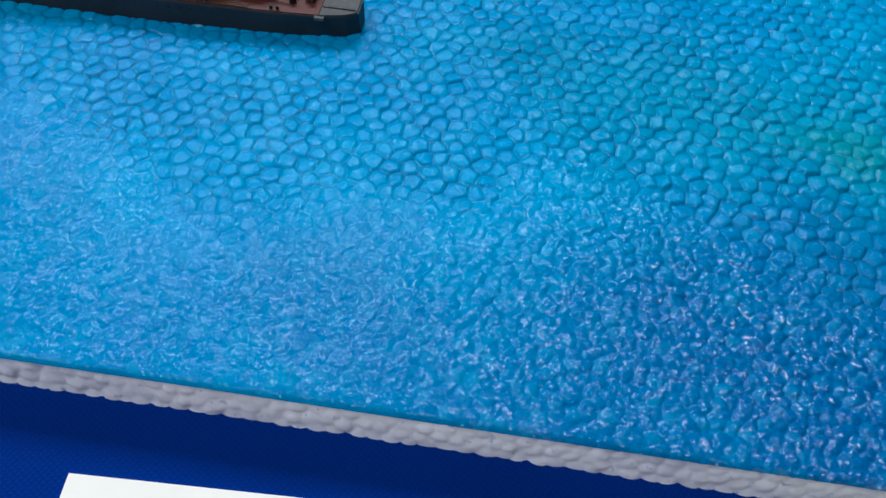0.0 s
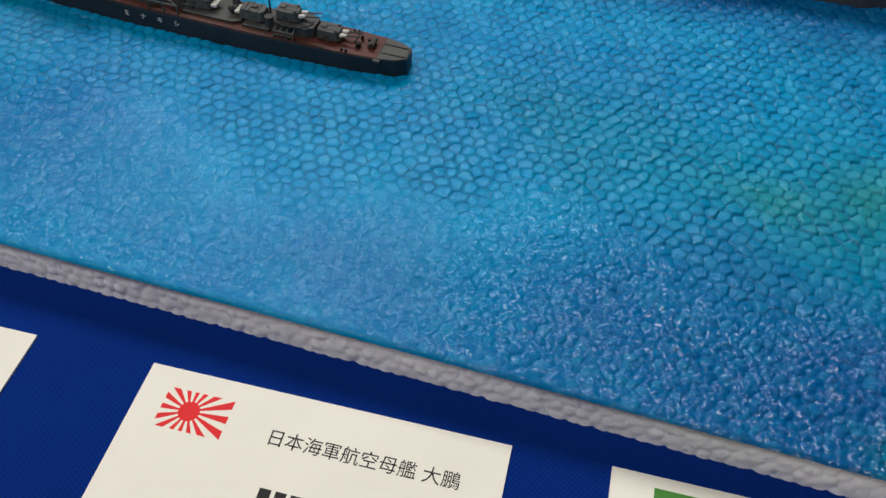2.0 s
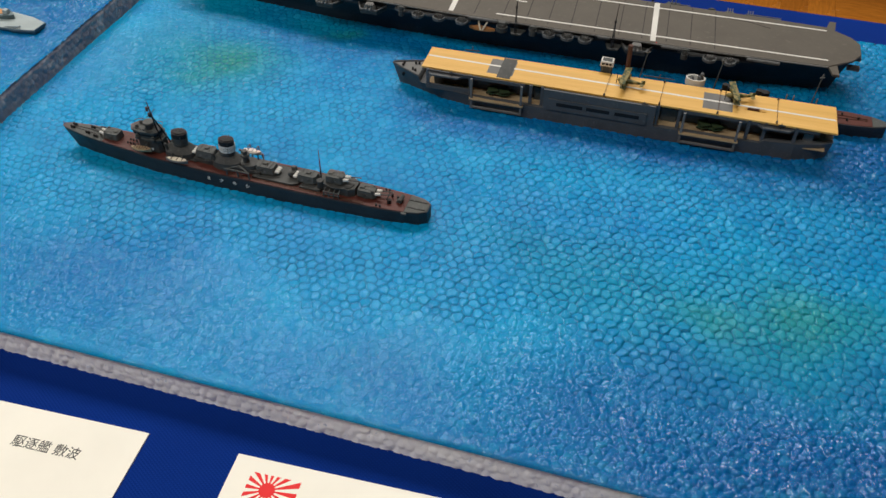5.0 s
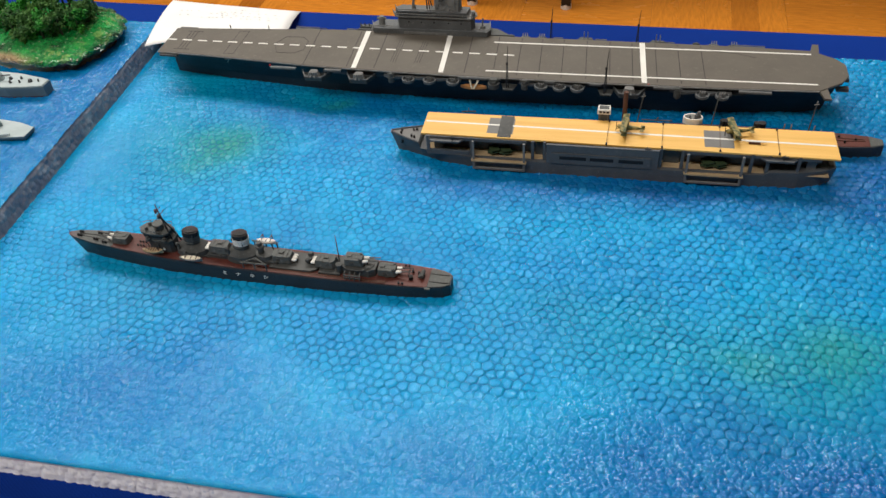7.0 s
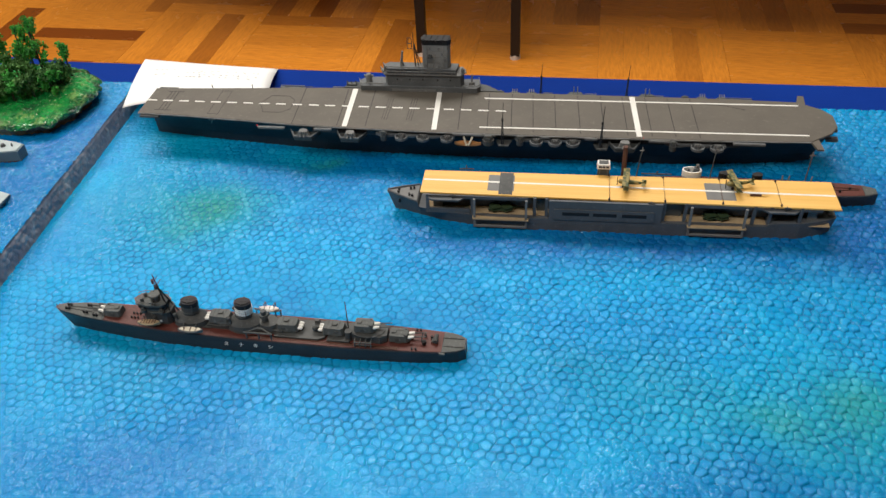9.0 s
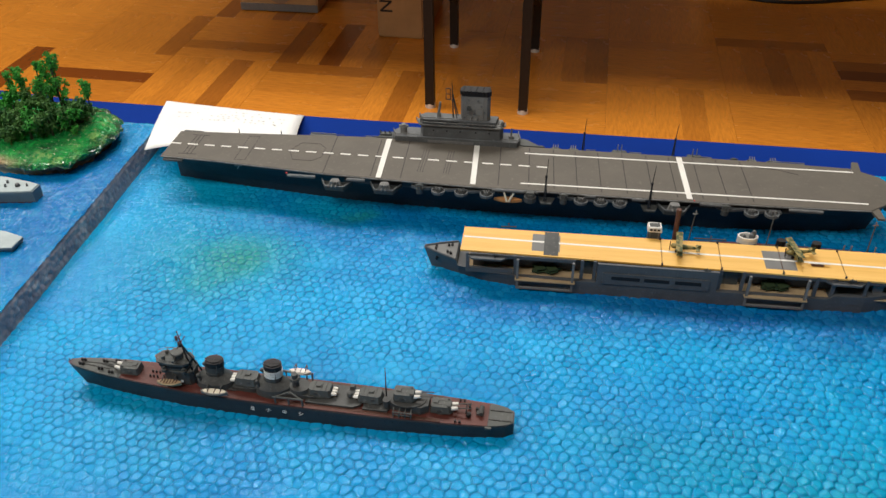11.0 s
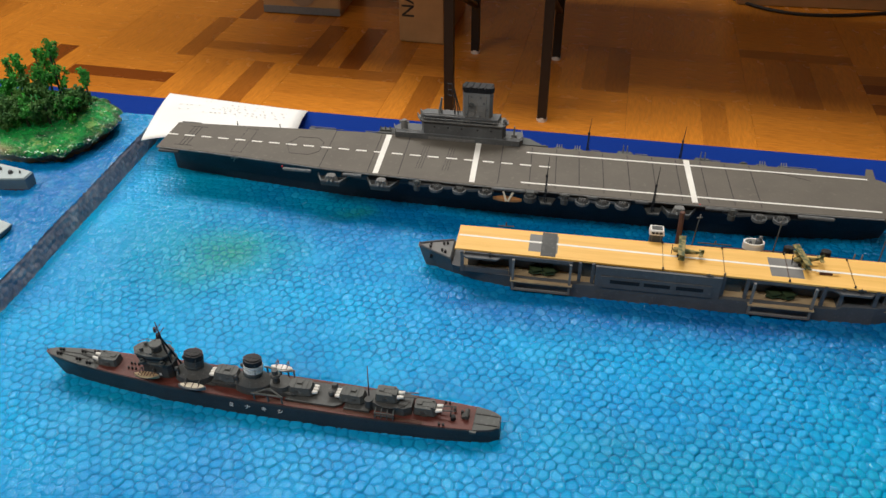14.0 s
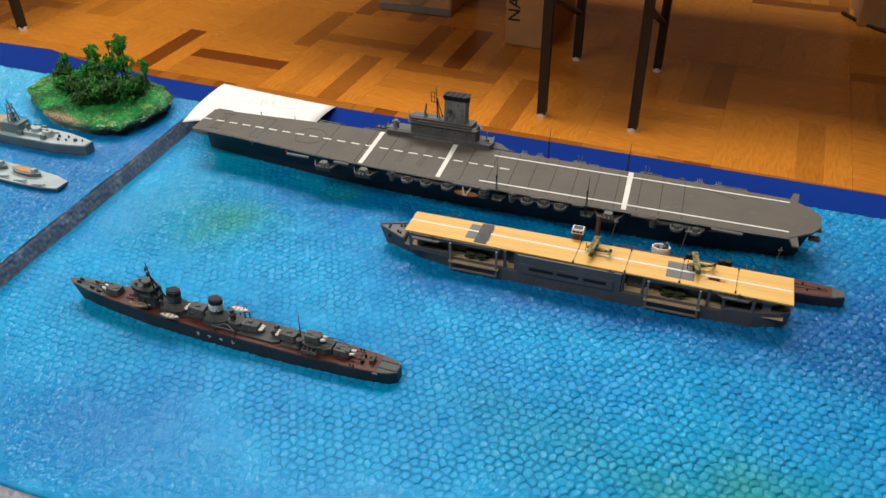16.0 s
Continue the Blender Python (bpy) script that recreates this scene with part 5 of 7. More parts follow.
def biplane(parent, x, y, z, turn, name="model_aircraft", wings=2):
    p = thing(name, 0, 0, 0, 0, "tiny green-camouflaged model biplane on the wooden flight deck", "model plane", "aircraft on the wooden deck")
    p.matrix_basis = parent.matrix_basis @ pose(x * CM, y * CM, z * CM, 0, 0, turn) @ Matrix.Scale(1.12, 4)
    secs = []
    for f, r in ((-0.55, 0.03), (-0.5, 0.085), (-0.35, 0.10), (-0.1, 0.10), (0.2, 0.07), (0.55, 0.03)):
        secs.append([(f, r * math.cos(a), 0.20 + r * math.sin(a)) for a in np.linspace(0, 2 * math.pi, 9)[:-1]])
    part("fuselage", loft(new_bm(), secs), M_PLANE, p, smooth=True)
    part("upper_wing", prism(new_bm(), [(-0.38, -0.62), (-0.14, -0.66), (-0.12, 0.66), (-0.38, 0.62)], 0.40, 0.43), M_PLANE, p)
    part("lower_wing", prism(new_bm(), [(-0.32, -0.58), (-0.10, -0.6), (-0.10, 0.6), (-0.32, 0.58)], 0.16, 0.19), M_PLANE, p)
    bm = new_bm()
    for yy in (-0.42, 0.42):
        rod(bm, (-0.25, yy, 0.18), (-0.25, yy, 0.41), 0.02, n=4)
        rod(bm, (-0.28, yy * 0.3, 0.19), (-0.28, yy * 0.3, 0.41), 0.02, n=4)
    part("wing_struts", bm, M_DARK, p)
    part("tailplane", prism(new_bm(), [(0.40, -0.22), (0.55, -0.2), (0.55, 0.2), (0.40, 0.22)], 0.20, 0.225), M_PLANE, p)
    part("tail_fin", loft(new_bm(), [[(0.42, -0.012, 0.2), (0.58, -0.012, 0.2), (0.58, -0.012, 0.36), (0.50, -0.012, 0.36)], [(0.42, 0.012, 0.2), (0.58, 0.012, 0.2), (0.58, 0.012, 0.36), (0.50, 0.012, 0.36)]]), M_PLANE, p)
    for yy in (-0.14, 0.14):
        w = part("wheel", rod(new_bm(), (-0.32, yy - 0.02, 0.065), (-0.32, yy + 0.02, 0.065), 0.065, n=10), M_DARK, p)
        part("wheel_leg", rod(new_bm(), (-0.32, yy, 0.065), (-0.25, yy * 0.6, 0.18), 0.018, n=4), M_DARK, w)
    part("propeller", rod(new_bm(), (-0.58, -0.04, 0.02), (-0.58, 0.04, 0.38), 0.02, n=4), M_DARK, p)
    return p


def landing_carrier():
    ob = thing("model_landing_ship", -5.0, 9.30, 0, 2.3, "grey model landing-ship carrier with a yellow wooden flight deck", "model ship")
    ob.scale = (0.975, 1, 1)
    D = 1.66
    top = [(0, 0.03), (0.6, 0.32), (1.6, 0.72), (3, 1.02), (5, 1.16), (9, 1.20), (15, 1.20), (19, 1.08), (20.1, 0.86), (20.6, 0.62)]
    low = [(0, 0.01), (0.6, 0.10), (1.6, 0.40), (3, 0.80), (5, 1.15), (9, 1.20), (15, 1.20), (19, 1.02), (20.1, 0.72), (20.6, 0.42)]
    sheer = [(0, 1.04), (1.3, 0.95), (1.55, 0.93), (1.6, 0.66), (3, 0.64), (17.5, 0.64), (17.7, 0.80), (19.5, 0.86), (20.6, 0.92)]

    def shell(xs, base=-0.03):
        secs = []
        for x in xs:
            bt, bl, h = interp(top, x), interp(low, x), interp(sheer, x)
            rake = max(0.0, 1.8 - x) * 0.18
            aft = max(0.0, x - 19.6) * 0.10
            r = [(x + rake * (1 - f) - aft * (1 - f), bl + (bt - bl) * f**1.2, base + (h - base) * f) for f in (0, 0.35, 0.7, 1.0)]
            secs.append([(a, -b, c) for a, b, c in r] + [(a, b, c) for a, b, c in r[::-1]])
        return loft(new_bm(), secs)

    part("hull", shell([0, 0.2, 0.6, 1.0, 1.5, 1.56, 1.6, 2.2, 3, 4, 5, 8, 12, 17, 17.5, 17.7, 18, 19, 19.7, 20.1, 20.4, 20.6]), M_AKHULL, ob, "blue-grey hull")
    part("bow_deck", loft(new_bm(), [[(x, -max(0.01, interp(top, x) - 0.06), interp(sheer, x) - 0.0), (x, max(0.01, interp(top, x) - 0.06), interp(sheer, x)), (x, max(0.01, interp(top, x) - 0.06), interp(sheer, x) + 0.012), (x, -max(0.01, interp(top, x) - 0.06), interp(sheer, x) + 0.012)] for x in (0.12, 0.4, 0.8, 1.2, 1.5)]), M_LIFT, ob, "pale grey bow deck")
    for s in (-1, 1):
        pts = [(x, s * interp(top, x), interp(sheer, x) + 0.03) for x in (0.02, 0.3, 0.6, 1.0, 1.5)]
        bm = new_bm()
        for a, b in zip(pts, pts[1:]):
            rod(bm, a, b, 0.045, n=5)
        part("bulwark", bm, M_AKHULL, ob)
    for x, y in ((0.55, 0.1), (0.55, -0.1), (1.1, 0.25), (1.1, -0.25), (1.25, 0.32), (1.25, -0.32)):
        part("bollard", drum(new_bm(), x, y, 0.9, interp(sheer, x) + 0.13, 0.055, n=8), M_DARK, ob)
    part("hawse_hole", rod(new_bm(), (0.62, -0.35, 0.66), (0.60, -0.14, 0.66), 0.07, n=10), M_DARK, ob)
    part("deck_floor", box(new_bm(), 2.0, 20.3, -0.98, 0.98, 0.62, 0.66), M_TAN, ob, "tan inner deck")
    # superstructure under the flight deck
    part("hangar_core", box(new_bm(), 2.6, 20.0, -0.45, 0.98, 0.64, D - 0.06), M_AKHULL, ob)
    wall = lambda u0, u1, z0, z1, v=-1.19, t=0.12: box(new_bm(), u0, u1, v, v + t, z0, z1)  # noqa: E731
    part("side_wall", wall(7.75, 12.85, 0.62, D - 0.02), M_AKHULL, ob)
    part("side_wall", wall(2.0, 4.1, 0.62, 0.86, -1.02), M_AKHULL, ob)
    part("side_panel", box(new_bm(), 8.0, 12.5, -1.24, -1.18, 0.66, 1.22), M_AKHULL, ob)
    # solid black blocks: the shade inside the slots is put into their colour
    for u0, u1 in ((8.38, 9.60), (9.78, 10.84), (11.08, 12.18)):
        part("side_opening", box(new_bm(), u0, u1, -1.25, -1.18, 0.91, 1.08), M_DARK, ob, "black block for the shaded inside of a side slot")
    for u in (2.1, 4.2, 7.1, 7.65, 12.95, 13.9, 16.9, 17.6, 18.9):
        part("pillar", box(new_bm(), u - 0.07, u + 0.07, -1.04, -0.92, 0.62, D - 0.03), M_AKHULL, ob)
    for u0, u1 in ((2.3, 2.75), (7.2, 7.6), (13.1, 13.8)):
        part("inner_panel", box(new_bm(), u0, u1, -0.62, -0.52, 0.66, 1.30), M_TOPGREY, ob)
    for u0, u1 in ((2.2, 6.8), (13.9, 17.6), (17.8, 19.8)):
        part("girder", box(new_bm(), u0, u1, -1.0, -0.86, D - 0.22, D - 0.06), M_AKHULL, ob)
    for u0, u1 in ((2.0, 3.9), (17.2, 18.9)):
        part("gallery_shelf", prism(new_bm(), [(u0, -0.95), (u0 + 0.3, -1.22), (u1 - 0.3, -1.22), (u1, -0.95)], D - 0.24, D - 0.16), M_AKHULL, ob)
    # cargo doors lowered on frames
    for u0, u1 in ((4.32, 6.72), (14.12, 16.50)):
        fr = new("loading_frame")
        fr.parent = ob
        for u in (u0, u1):
            part("frame_post", box(new_bm(), u - 0.05, u + 0.05, -1.30, -1.20, 0.10, D - 0.03), M_LIFT, fr)
        part("frame_bar", box(new_bm(), u0 + 0.05, u1 - 0.05, -1.30, -1.20, 0.10, 0.18), M_LIFT, fr)
        part("loading_ledge", box(new_bm(), u0 - 0.1, u1 + 0.12, -1.36, -0.98, 0.56, 0.62), M_TAN, fr, "tan loading ledge")
        for k in range(2):
            a = thing("model_aircraft", 0, 0, 0, 0, "tiny folded green model aircraft stowed under the deck", "model plane", "aircraft under the wooden deck")
            a.matrix_basis = ob.matrix_basis @ pose((u0 + 1.0 + 0.55 * k) * CM, -0.74 * CM, 0.66 * CM, 0, 0, 24)
            part("fuselage", loft(new_bm(), [[(f, r * math.cos(t), 0.14 + r * math.sin(t)) for t in np.linspace(0, 2 * math.pi, 7)[:-1]] for f, r in ((-0.4, 0.05), (-0.25, 0.1), (0.1, 0.09), (0.45, 0.03))]), M_STOWED, a)
            part("wing", box(new_bm(), -0.30, 0.15, -0.24, 0.24, 0.16, 0.20, 0.01), M_STOWED, a)
            part("wing", box(new_bm(), -0.30, 0.15, -0.24, 0.24, 0.30, 0.33, 0.01), M_STOWED, a)
            part("wheel", drum(new_bm(), -0.2, 0, 0.0, 0.08, 0.05, n=8), M_DARK, a)
    # flight deck of planks
    W0, W1 = 0.87, 1.02
    yline = lambda u, f: f * (W0 + (W1 - W0) * (u - 1.75) / 18.8) - 0.02  # noqa: E731
    fd = part("flight_deck", prism(new_bm(), [(1.75, yline(1.75, -1)), (20.55, yline(20.55, -1)), (20.55, yline(20.55, 1)), (1.75, yline(1.75, 1))], D - 0.07, D), M_WOOD, ob, "yellow wooden flight deck")
    rows = 12
    for j in range(rows):
        f0, f1 = -1 + 2 * j / rows, -1 + 2 * (j + 1) / rows
        a, b = 1.78, 20.52
        cuts = [a] + [a + 2.5 * k + (1.25 if j % 2 else 0.6) for k in range(8) if a + 2.5 * k + (1.25 if j % 2 else 0.6) < b - 0.3] + [b]
        for c, d in zip(cuts, cuts[1:]):
            e = 0.0012
            part("plank", prism(new_bm(), [(c + e, yline(c, f0) + e), (d - e, yline(d, f0) + e), (d - e, yline(d, f1) - e), (c + e, yline(c, f1) - e)], D - 0.002, D + 0.010), M_WOOD, fd)
    Z = D + 0.012
    part("centre_line", prism(new_bm(), [(1.80, 0.05), (20.5, -0.11), (20.5, 0.0), (1.80, 0.16)], Z - 0.01, Z + 0.004), M_WHITE, fd, "white centre line")
    part("deck_lift", box(new_bm(), 4.87, 6.10, -0.60, 0.64, Z - 0.01, Z + 0.002), M_LIFT, fd, "grey lift panel")
    part("deck_lift", box(new_bm(), 5.40, 6.04, -0.86, 0.84, Z - 0.008, Z + 0.008), M_GREY, fd, "dark grey lift cover")
    part("deck_lift", box(new_bm(), 14.82, 16.12, -0.68, 0.58, Z - 0.01, Z + 0.002), M_LIFT, fd, "grey lift panel")
    part("lift_line", box(new_bm(), 14.84, 16.1, -0.07, 0.04, Z, Z + 0.006), M_WHITE, fd)
    part("lift_line", box(new_bm(), 4.89, 5.38, 0.02, 0.13, Z, Z + 0.006), M_WHITE, fd)
    for u in (10.46, 12.94, 15.48, 18.0):
        w = new("arrester_wire")
        w.parent = ob
        part("wire", rod(new_bm(), (u, -0.9, Z + 0.05), (u + 0.06, 0.85, Z + 0.05), 0.010, n=5), M_RUST, w)
        for v in (-0.95, 0.88):
            part("wire_post", drum(new_bm(), u + (0.06 if v > 0 else 0), v, Z - 0.02, Z + 0.10, 0.05, 0.035, 8), M_HULL, w)
    for u in (3.3, 12.3, 18.2):
        part("edge_bracket", rod(rod(new_bm(), (u, -1.06, D - 0.25), (u, -1.12, D + 0.10), 0.03), (u - 0.1, -1.1, D + 0.02), (u + 0.18, -1.12, D + 0.02), 0.035), M_GREY, ob)
    # far-side fittings
    b = part("bridge_house", box(new_bm(), 9.98, 10.52, 1.02, 1.42, 0.5, D + 0.30, 0.01), M_TOPGREY, ob)
    part("bridge_roof", box(new_bm(), 9.93, 10.56, 0.98, 1.46, D + 0.30, D + 0.52, 0.03), M_WHITE, b, "white canvas-topped bridge")
    for k in range(3):
        part("bridge_window", box(new_bm(), 10.02 + 0.165 * k, 10.14 + 0.165 * k, 0.968, 0.985, D + 0.37, D + 0.46), M_DARK, b)
    part("roof_well", box(new_bm(), 10.02, 10.47, 1.08, 1.38, D + 0.515, D + 0.53), M_TOPGREY, b, "grey recessed roof")
    for wx in (10.06, 10.43):
        part("bridge_rib", box(new_bm(), wx - 0.02, wx + 0.02, 1.0, 1.03, D - 0.2, D + 0.30), M_LIFT, b)
    part("derrick_post", rod(new_bm(), (11.22, 1.28, 0.6), (11.18, 1.32, D + 1.35), 0.12, 0.11, 12), M_RUST, ob, "rust-brown derrick post")
    for u, v, dz in ((11.78, 1.2, 0.95), (15.2, 1.35, 1.0), (19.55, 1.45, 0.80)):
        an = new("antenna_mast")
        an.parent = ob
        part("antenna_pole", rod(new_bm(), (u, v, D - 0.5), (u + 0.22, v + 0.55, D + dz), 0.032, 0.024), M_GREY, an)
        part("antenna_head", rod(rod(new_bm(), (u + 0.10, v + 0.52, D + dz - 0.06), (u + 0.32, v + 0.52, D + dz - 0.02), 0.028), (u + 0.2, v + 0.5, D + dz - 0.2), (u + 0.24, v + 0.58, D + dz + 0.1), 0.03), M_LIFT, an)
    tb = new("gun_tub")
    tb.parent = ob
    bm = new_bm()
    r = ring(14.35, 1.35, 0.45, 0.27, 20)
    lo, hi = [bm.verts.new((a, b2, D - 0.12)) for a, b2 in r], [bm.verts.new((a, b2, D + 0.20)) for a, b2 in r]
    hj = [bm.verts.new((14.35 + (a - 14.35) * 0.84, 1.35 + (b2 - 1.35) * 0.8, D + 0.20)) for a, b2 in r]
    lj = [bm.verts.new((14.35 + (a - 14.35) * 0.84, 1.35 + (b2 - 1.35) * 0.8, D - 0.12)) for a, b2 in r]
    quadstrip(bm, lo, hi), quadstrip(bm, hi, hj), quadstrip(bm, hj, lj)
    part("tub_wall", bm, M_WHITE, tb, "white rim of the gun tub")
    bm = drum(new_bm(), 14.55, 1.4, D - 0.4, D + 0.28, 0.16, 0.13, 12)
    ball(bm, 14.6, 1.42, D + 0.36, 0.10)
    for k in (-0.05, 0.07):
        rod(bm, (14.58 + k, 1.36, D + 0.34), (14.50 + k, 1.10, D + 0.50), 0.03, 0.022, 6)
    box(bm, 14.08, 14.30, 1.26, 1.44, D - 0.12, D + 0.14, 0.02)
    drum(bm, 14.2, 1.35, D + 0.12, D + 0.24, 0.07, 0.05, 8)
    part("gun_mount", bm, M_ISLAND, tb)
    part("tub_floor", prism(new_bm(), ring(14.35, 1.35, 0.40, 0.23, 20), D - 0.11, D - 0.06), M_TOPGREY, tb)
    part("tub_foot", drum(new_bm(), 14.35, 1.32, 0.5, D - 0.10, 0.22, 0.40), M_GREY, tb)
    for u, v in ((15.7, 1.25), (17.2, 1.2)):
        part("ventilator", drum(new_bm(), u, v, 0.6, D + 0.16, 0.15, 0.13, 10), M_DARK, ob)
    part("gallery_rail", rod(rod(new_bm(), (12.0, 1.1, D + 0.06), (13.4, 1.12, D + 0.06), 0.03), (12.7, 1.12, D), (12.75, 1.15, D + 0.2), 0.03), M_GREY, ob)
    part("gallery_rail", rod(rod(new_bm(), (3.4, 1.0, D + 0.04), (4.1, 1.02, D + 0.06), 0.03), (3.75, 1.05, D), (3.75, 1.05, D + 0.22), 0.025), M_GREY, ob)
    for u in (18.4, 18.7, 19.7):
        part("rail_post", rod(new_bm(), (u, 1.12, D - 0.3), (u, 1.12, D + 0.2), 0.03), M_LIFT, ob)
    part("stern_block", box(new_bm(), 19.3, 19.7, -0.75, -0.4, 0.8, 1.25), M_LIFT, ob)
    part("stern_cap", box(new_bm(), 20.3, 20.55, -0.5, 0.5, 0.88, 0.95), M_LIFT, ob)
    biplane(ob, 11.50, 0.12, Z + 0.004, -6)
    biplane(ob, 16.36, 0.36, Z + 0.004, 12)
    part("deck_crate", box(new_bm(), 16.75, 17.25, -0.30, -0.12, Z - 0.005, Z + 0.10, 0.01), M_RUST, ob)
    part("crate_lid", box(new_bm(), 16.6, 17.5, -0.26, -0.17, Z + 0.10, Z + 0.125), M_WHITE, ob)


landing_carrier()


def low_escort():
    """A low escort moored behind; only its after part comes into view."""
    ob = thing("model_escort_ship", 17.45, 12.15, 0, 1.5, "low dark grey model escort ship with a red-brown deck", "model ship")
    sh = [(-11, 0.8), (-8, 0.66), (-3, 0.58), (0, 0.60)]
    wd = [(-11, 0.02), (-10.2, 0.25), (-8, 0.52), (-5, 0.62), (-1.5, 0.55), (-0.5, 0.42), (-0.02, 0.22)]
    secs = []
    for x in (-11, -10.6, -10.2, -9, -8, -6, -4, -2.5, -1.5, -0.9, -0.5, -0.2, -0.02):
        w, h = interp(wd, x), interp(sh, x)
        secs.append([(x, -w * 0.85, -0.03), (x, -w, h * 0.7), (x, -w, h), (x, w, h), (x, w, h * 0.7), (x, w * 0.85, -0.03)])
    part("hull", loft(new_bm(), secs), M_HULL, ob)
    part("main_deck", deck_panel(new_bm(), -9.5, -0.62, 0.05, 0.0, 0.02, 14, wd, sh), M_RED, ob, "red-brown deck")
    part("quarterdeck", deck_panel(new_bm(), -0.60, -0.06, 0.04, 0.0, 0.024, 5, wd, sh), M_TOPGREY, ob)
    for x, y in ((-1.9, 0.2), (-1.2, 0.05), (-1.7, -0.2), (-2.3, 0.1)):
        part("bollard", drum(new_bm(), x, y, 0.55, 0.72, 0.05, n=8), M_DARK, ob)
    part("deck_rail", rod(rod(new_bm(), (-2.4, -0.1, 0.63), (-0.8, -0.02, 0.63), 0.02), (-2.4, 0.15, 0.63), (-0.8, 0.1, 0.63), 0.02), M_RUST, ob)
    for x in (-6.9, -5.4):
        part("funnel", drum(new_bm(), x, 0, 0.55, 1.28, 0.22, 0.20, 14, 0.18), M_DARK, ob)
    part("deckhouse", box(new_bm(), -7.6, -3.6, -0.28, 0.28, 0.55, 0.80, 0.02), M_GREY, ob)


low_escort()

# ---- two pale ships and the island on the bay board ----
B = BAY + 0.0


def pale_ship():
    ob = thing("model_warship", -24.25, 10.15, B, 0.5, "pale grey model warship with a lattice mast and tan deck aft", "model ship")
    wd, lw = [(-17, 0.5), (-13, 0.8), (-5, 0.85), (-2.0, 0.75), (-0.6, 0.50), (0, 0.34)], 0.9
    secs = []
    for x in (-17, -15, -13, -9, -5, -3, -2, -1.2, -0.6, -0.2, 0):
        w = interp(wd, x)
        h = 0.62 + 0.02 * x / -5
        secs.append([(x, -w * 0.9, -0.03), (x, -w, h * 0.8), (x, -w, h), (x, w, h), (x, w, h * 0.8), (x, w * 0.9, -0.03)])
    part("hull", loft(new_bm(), secs), M_PALEHULL, ob)
    part("waterline_band", loft(new_bm(), [[(s[0][0], s[0][1] - 0.012, 0.0), (s[0][0], s[0][1] - 0.014, 0.06), (s[0][0], -s[0][1] + 0.014, 0.06), (s[0][0], -s[0][1] + 0.012, 0.0)] for s in secs]), M_BOOT, ob, "dull red waterline")
    part("deck", loft(new_bm(), [[(x, -interp(wd, x) + 0.05, 0.62), (x, interp(wd, x) - 0.05, 0.62), (x, interp(wd, x) - 0.05, 0.66), (x, -interp(wd, x) + 0.05, 0.66)] for x in (-16.8, -9, -5, -2, -0.6, -0.08)]), M_PALE, ob)
    part("tan_deck", box(new_bm(), -13.5, -6.2, -0.72, 0.72, 0.66, 1.05, 0.03), M_TAN, ob, "tan flight deck")
    part("bridge_block", box(new_bm(), -6.1, -4.6, -0.5, 0.5, 0.64, 1.25, 0.08), M_PALEHULL, ob)
    bm = new_bm()
    for sx, sy in ((-1, -1), (1, -1), (1, 1), (-1, 1)):
        rod(bm, (-5.35 + 0.26 * sx, 0.20 * sy, 1.2), (-5.35 + 0.10 * sx, 0.07 * sy, 2.35), 0.04, 0.03)
    for z in (1.45, 1.75, 2.05):
        k = 0.25 - 0.15 * (z - 1.2) / 1.15
        box(bm, -5.35 - k, -5.35 + k, -k * 0.8, k * 0.8, z, z + 0.06)
    box(bm, -5.47, -5.23, -0.12, 0.12, 1.2, 1.72, 0.02)
    rod(bm, (-5.35, 0, 2.3), (-5.42, 0, 2.62), 0.05, 0.03)
    rod(bm, (-5.35, -0.34, 2.22), (-5.35, 0.34, 2.22), 0.028)
    part("lattice_mast", bm, M_PALEHULL, ob)
    part("deckhouse", prism(new_bm(), [(-4.62, -0.42), (-3.0, -0.36), (-2.75, -0.2), (-2.75, 0.2), (-3.0, 0.36), (-4.62, 0.42)], 0.64, 0.86), M_PALE, ob)
    part("director", drum(new_bm(), -4.35, 0.0, 0.86, 1.22, 0.14, 0.10, 10), M_PALEHULL, ob)
    part("crane", rod(new_bm(), (-4.55, -0.3, 0.9), (-3.9, -0.42, 1.45), 0.035, 0.02), M_PALEHULL, ob)
    for x, h in ((-3.75, 0.42), (-2.95, 0.36)):
        f = part("gun_mount", prism(new_bm(), ring(x, 0, 0.42, 0.36, 8), 0.64, 0.64 + h, ring(x, 0, 0.30, 0.25, 8)), M_PALE, ob)
        part("gun_barrel", rod(new_bm(), (x + 0.3, 0, 0.64 + h * 0.7), (x + 0.9, 0, 0.70 + h * 0.8), 0.04), M_AKHULL, f)
    for x, y in ((-4.6, -0.5), (-3.7, 0.55), (-2.9, -0.45), (-4.3, 0.6)):
        part("deck_locker", box(new_bm(), x - 0.18, x + 0.18, y - 0.1, y + 0.1, 0.64, 0.92, 0.03), M_PALEHULL, ob)
    for x, y, r in ((-2.2, 0.1, 0.10), (-2.0, -0.25, 0.08), (-1.6, 0.2, 0.07), (-0.95, 0.0, 0.13), (-0.5, 0.08, 0.05), (-1.5, -0.15, 0.06)):
        part("winch", drum(new_bm(), x, y, 0.64, 0.80, r, r * 0.7, 8), M_AKHULL, ob)


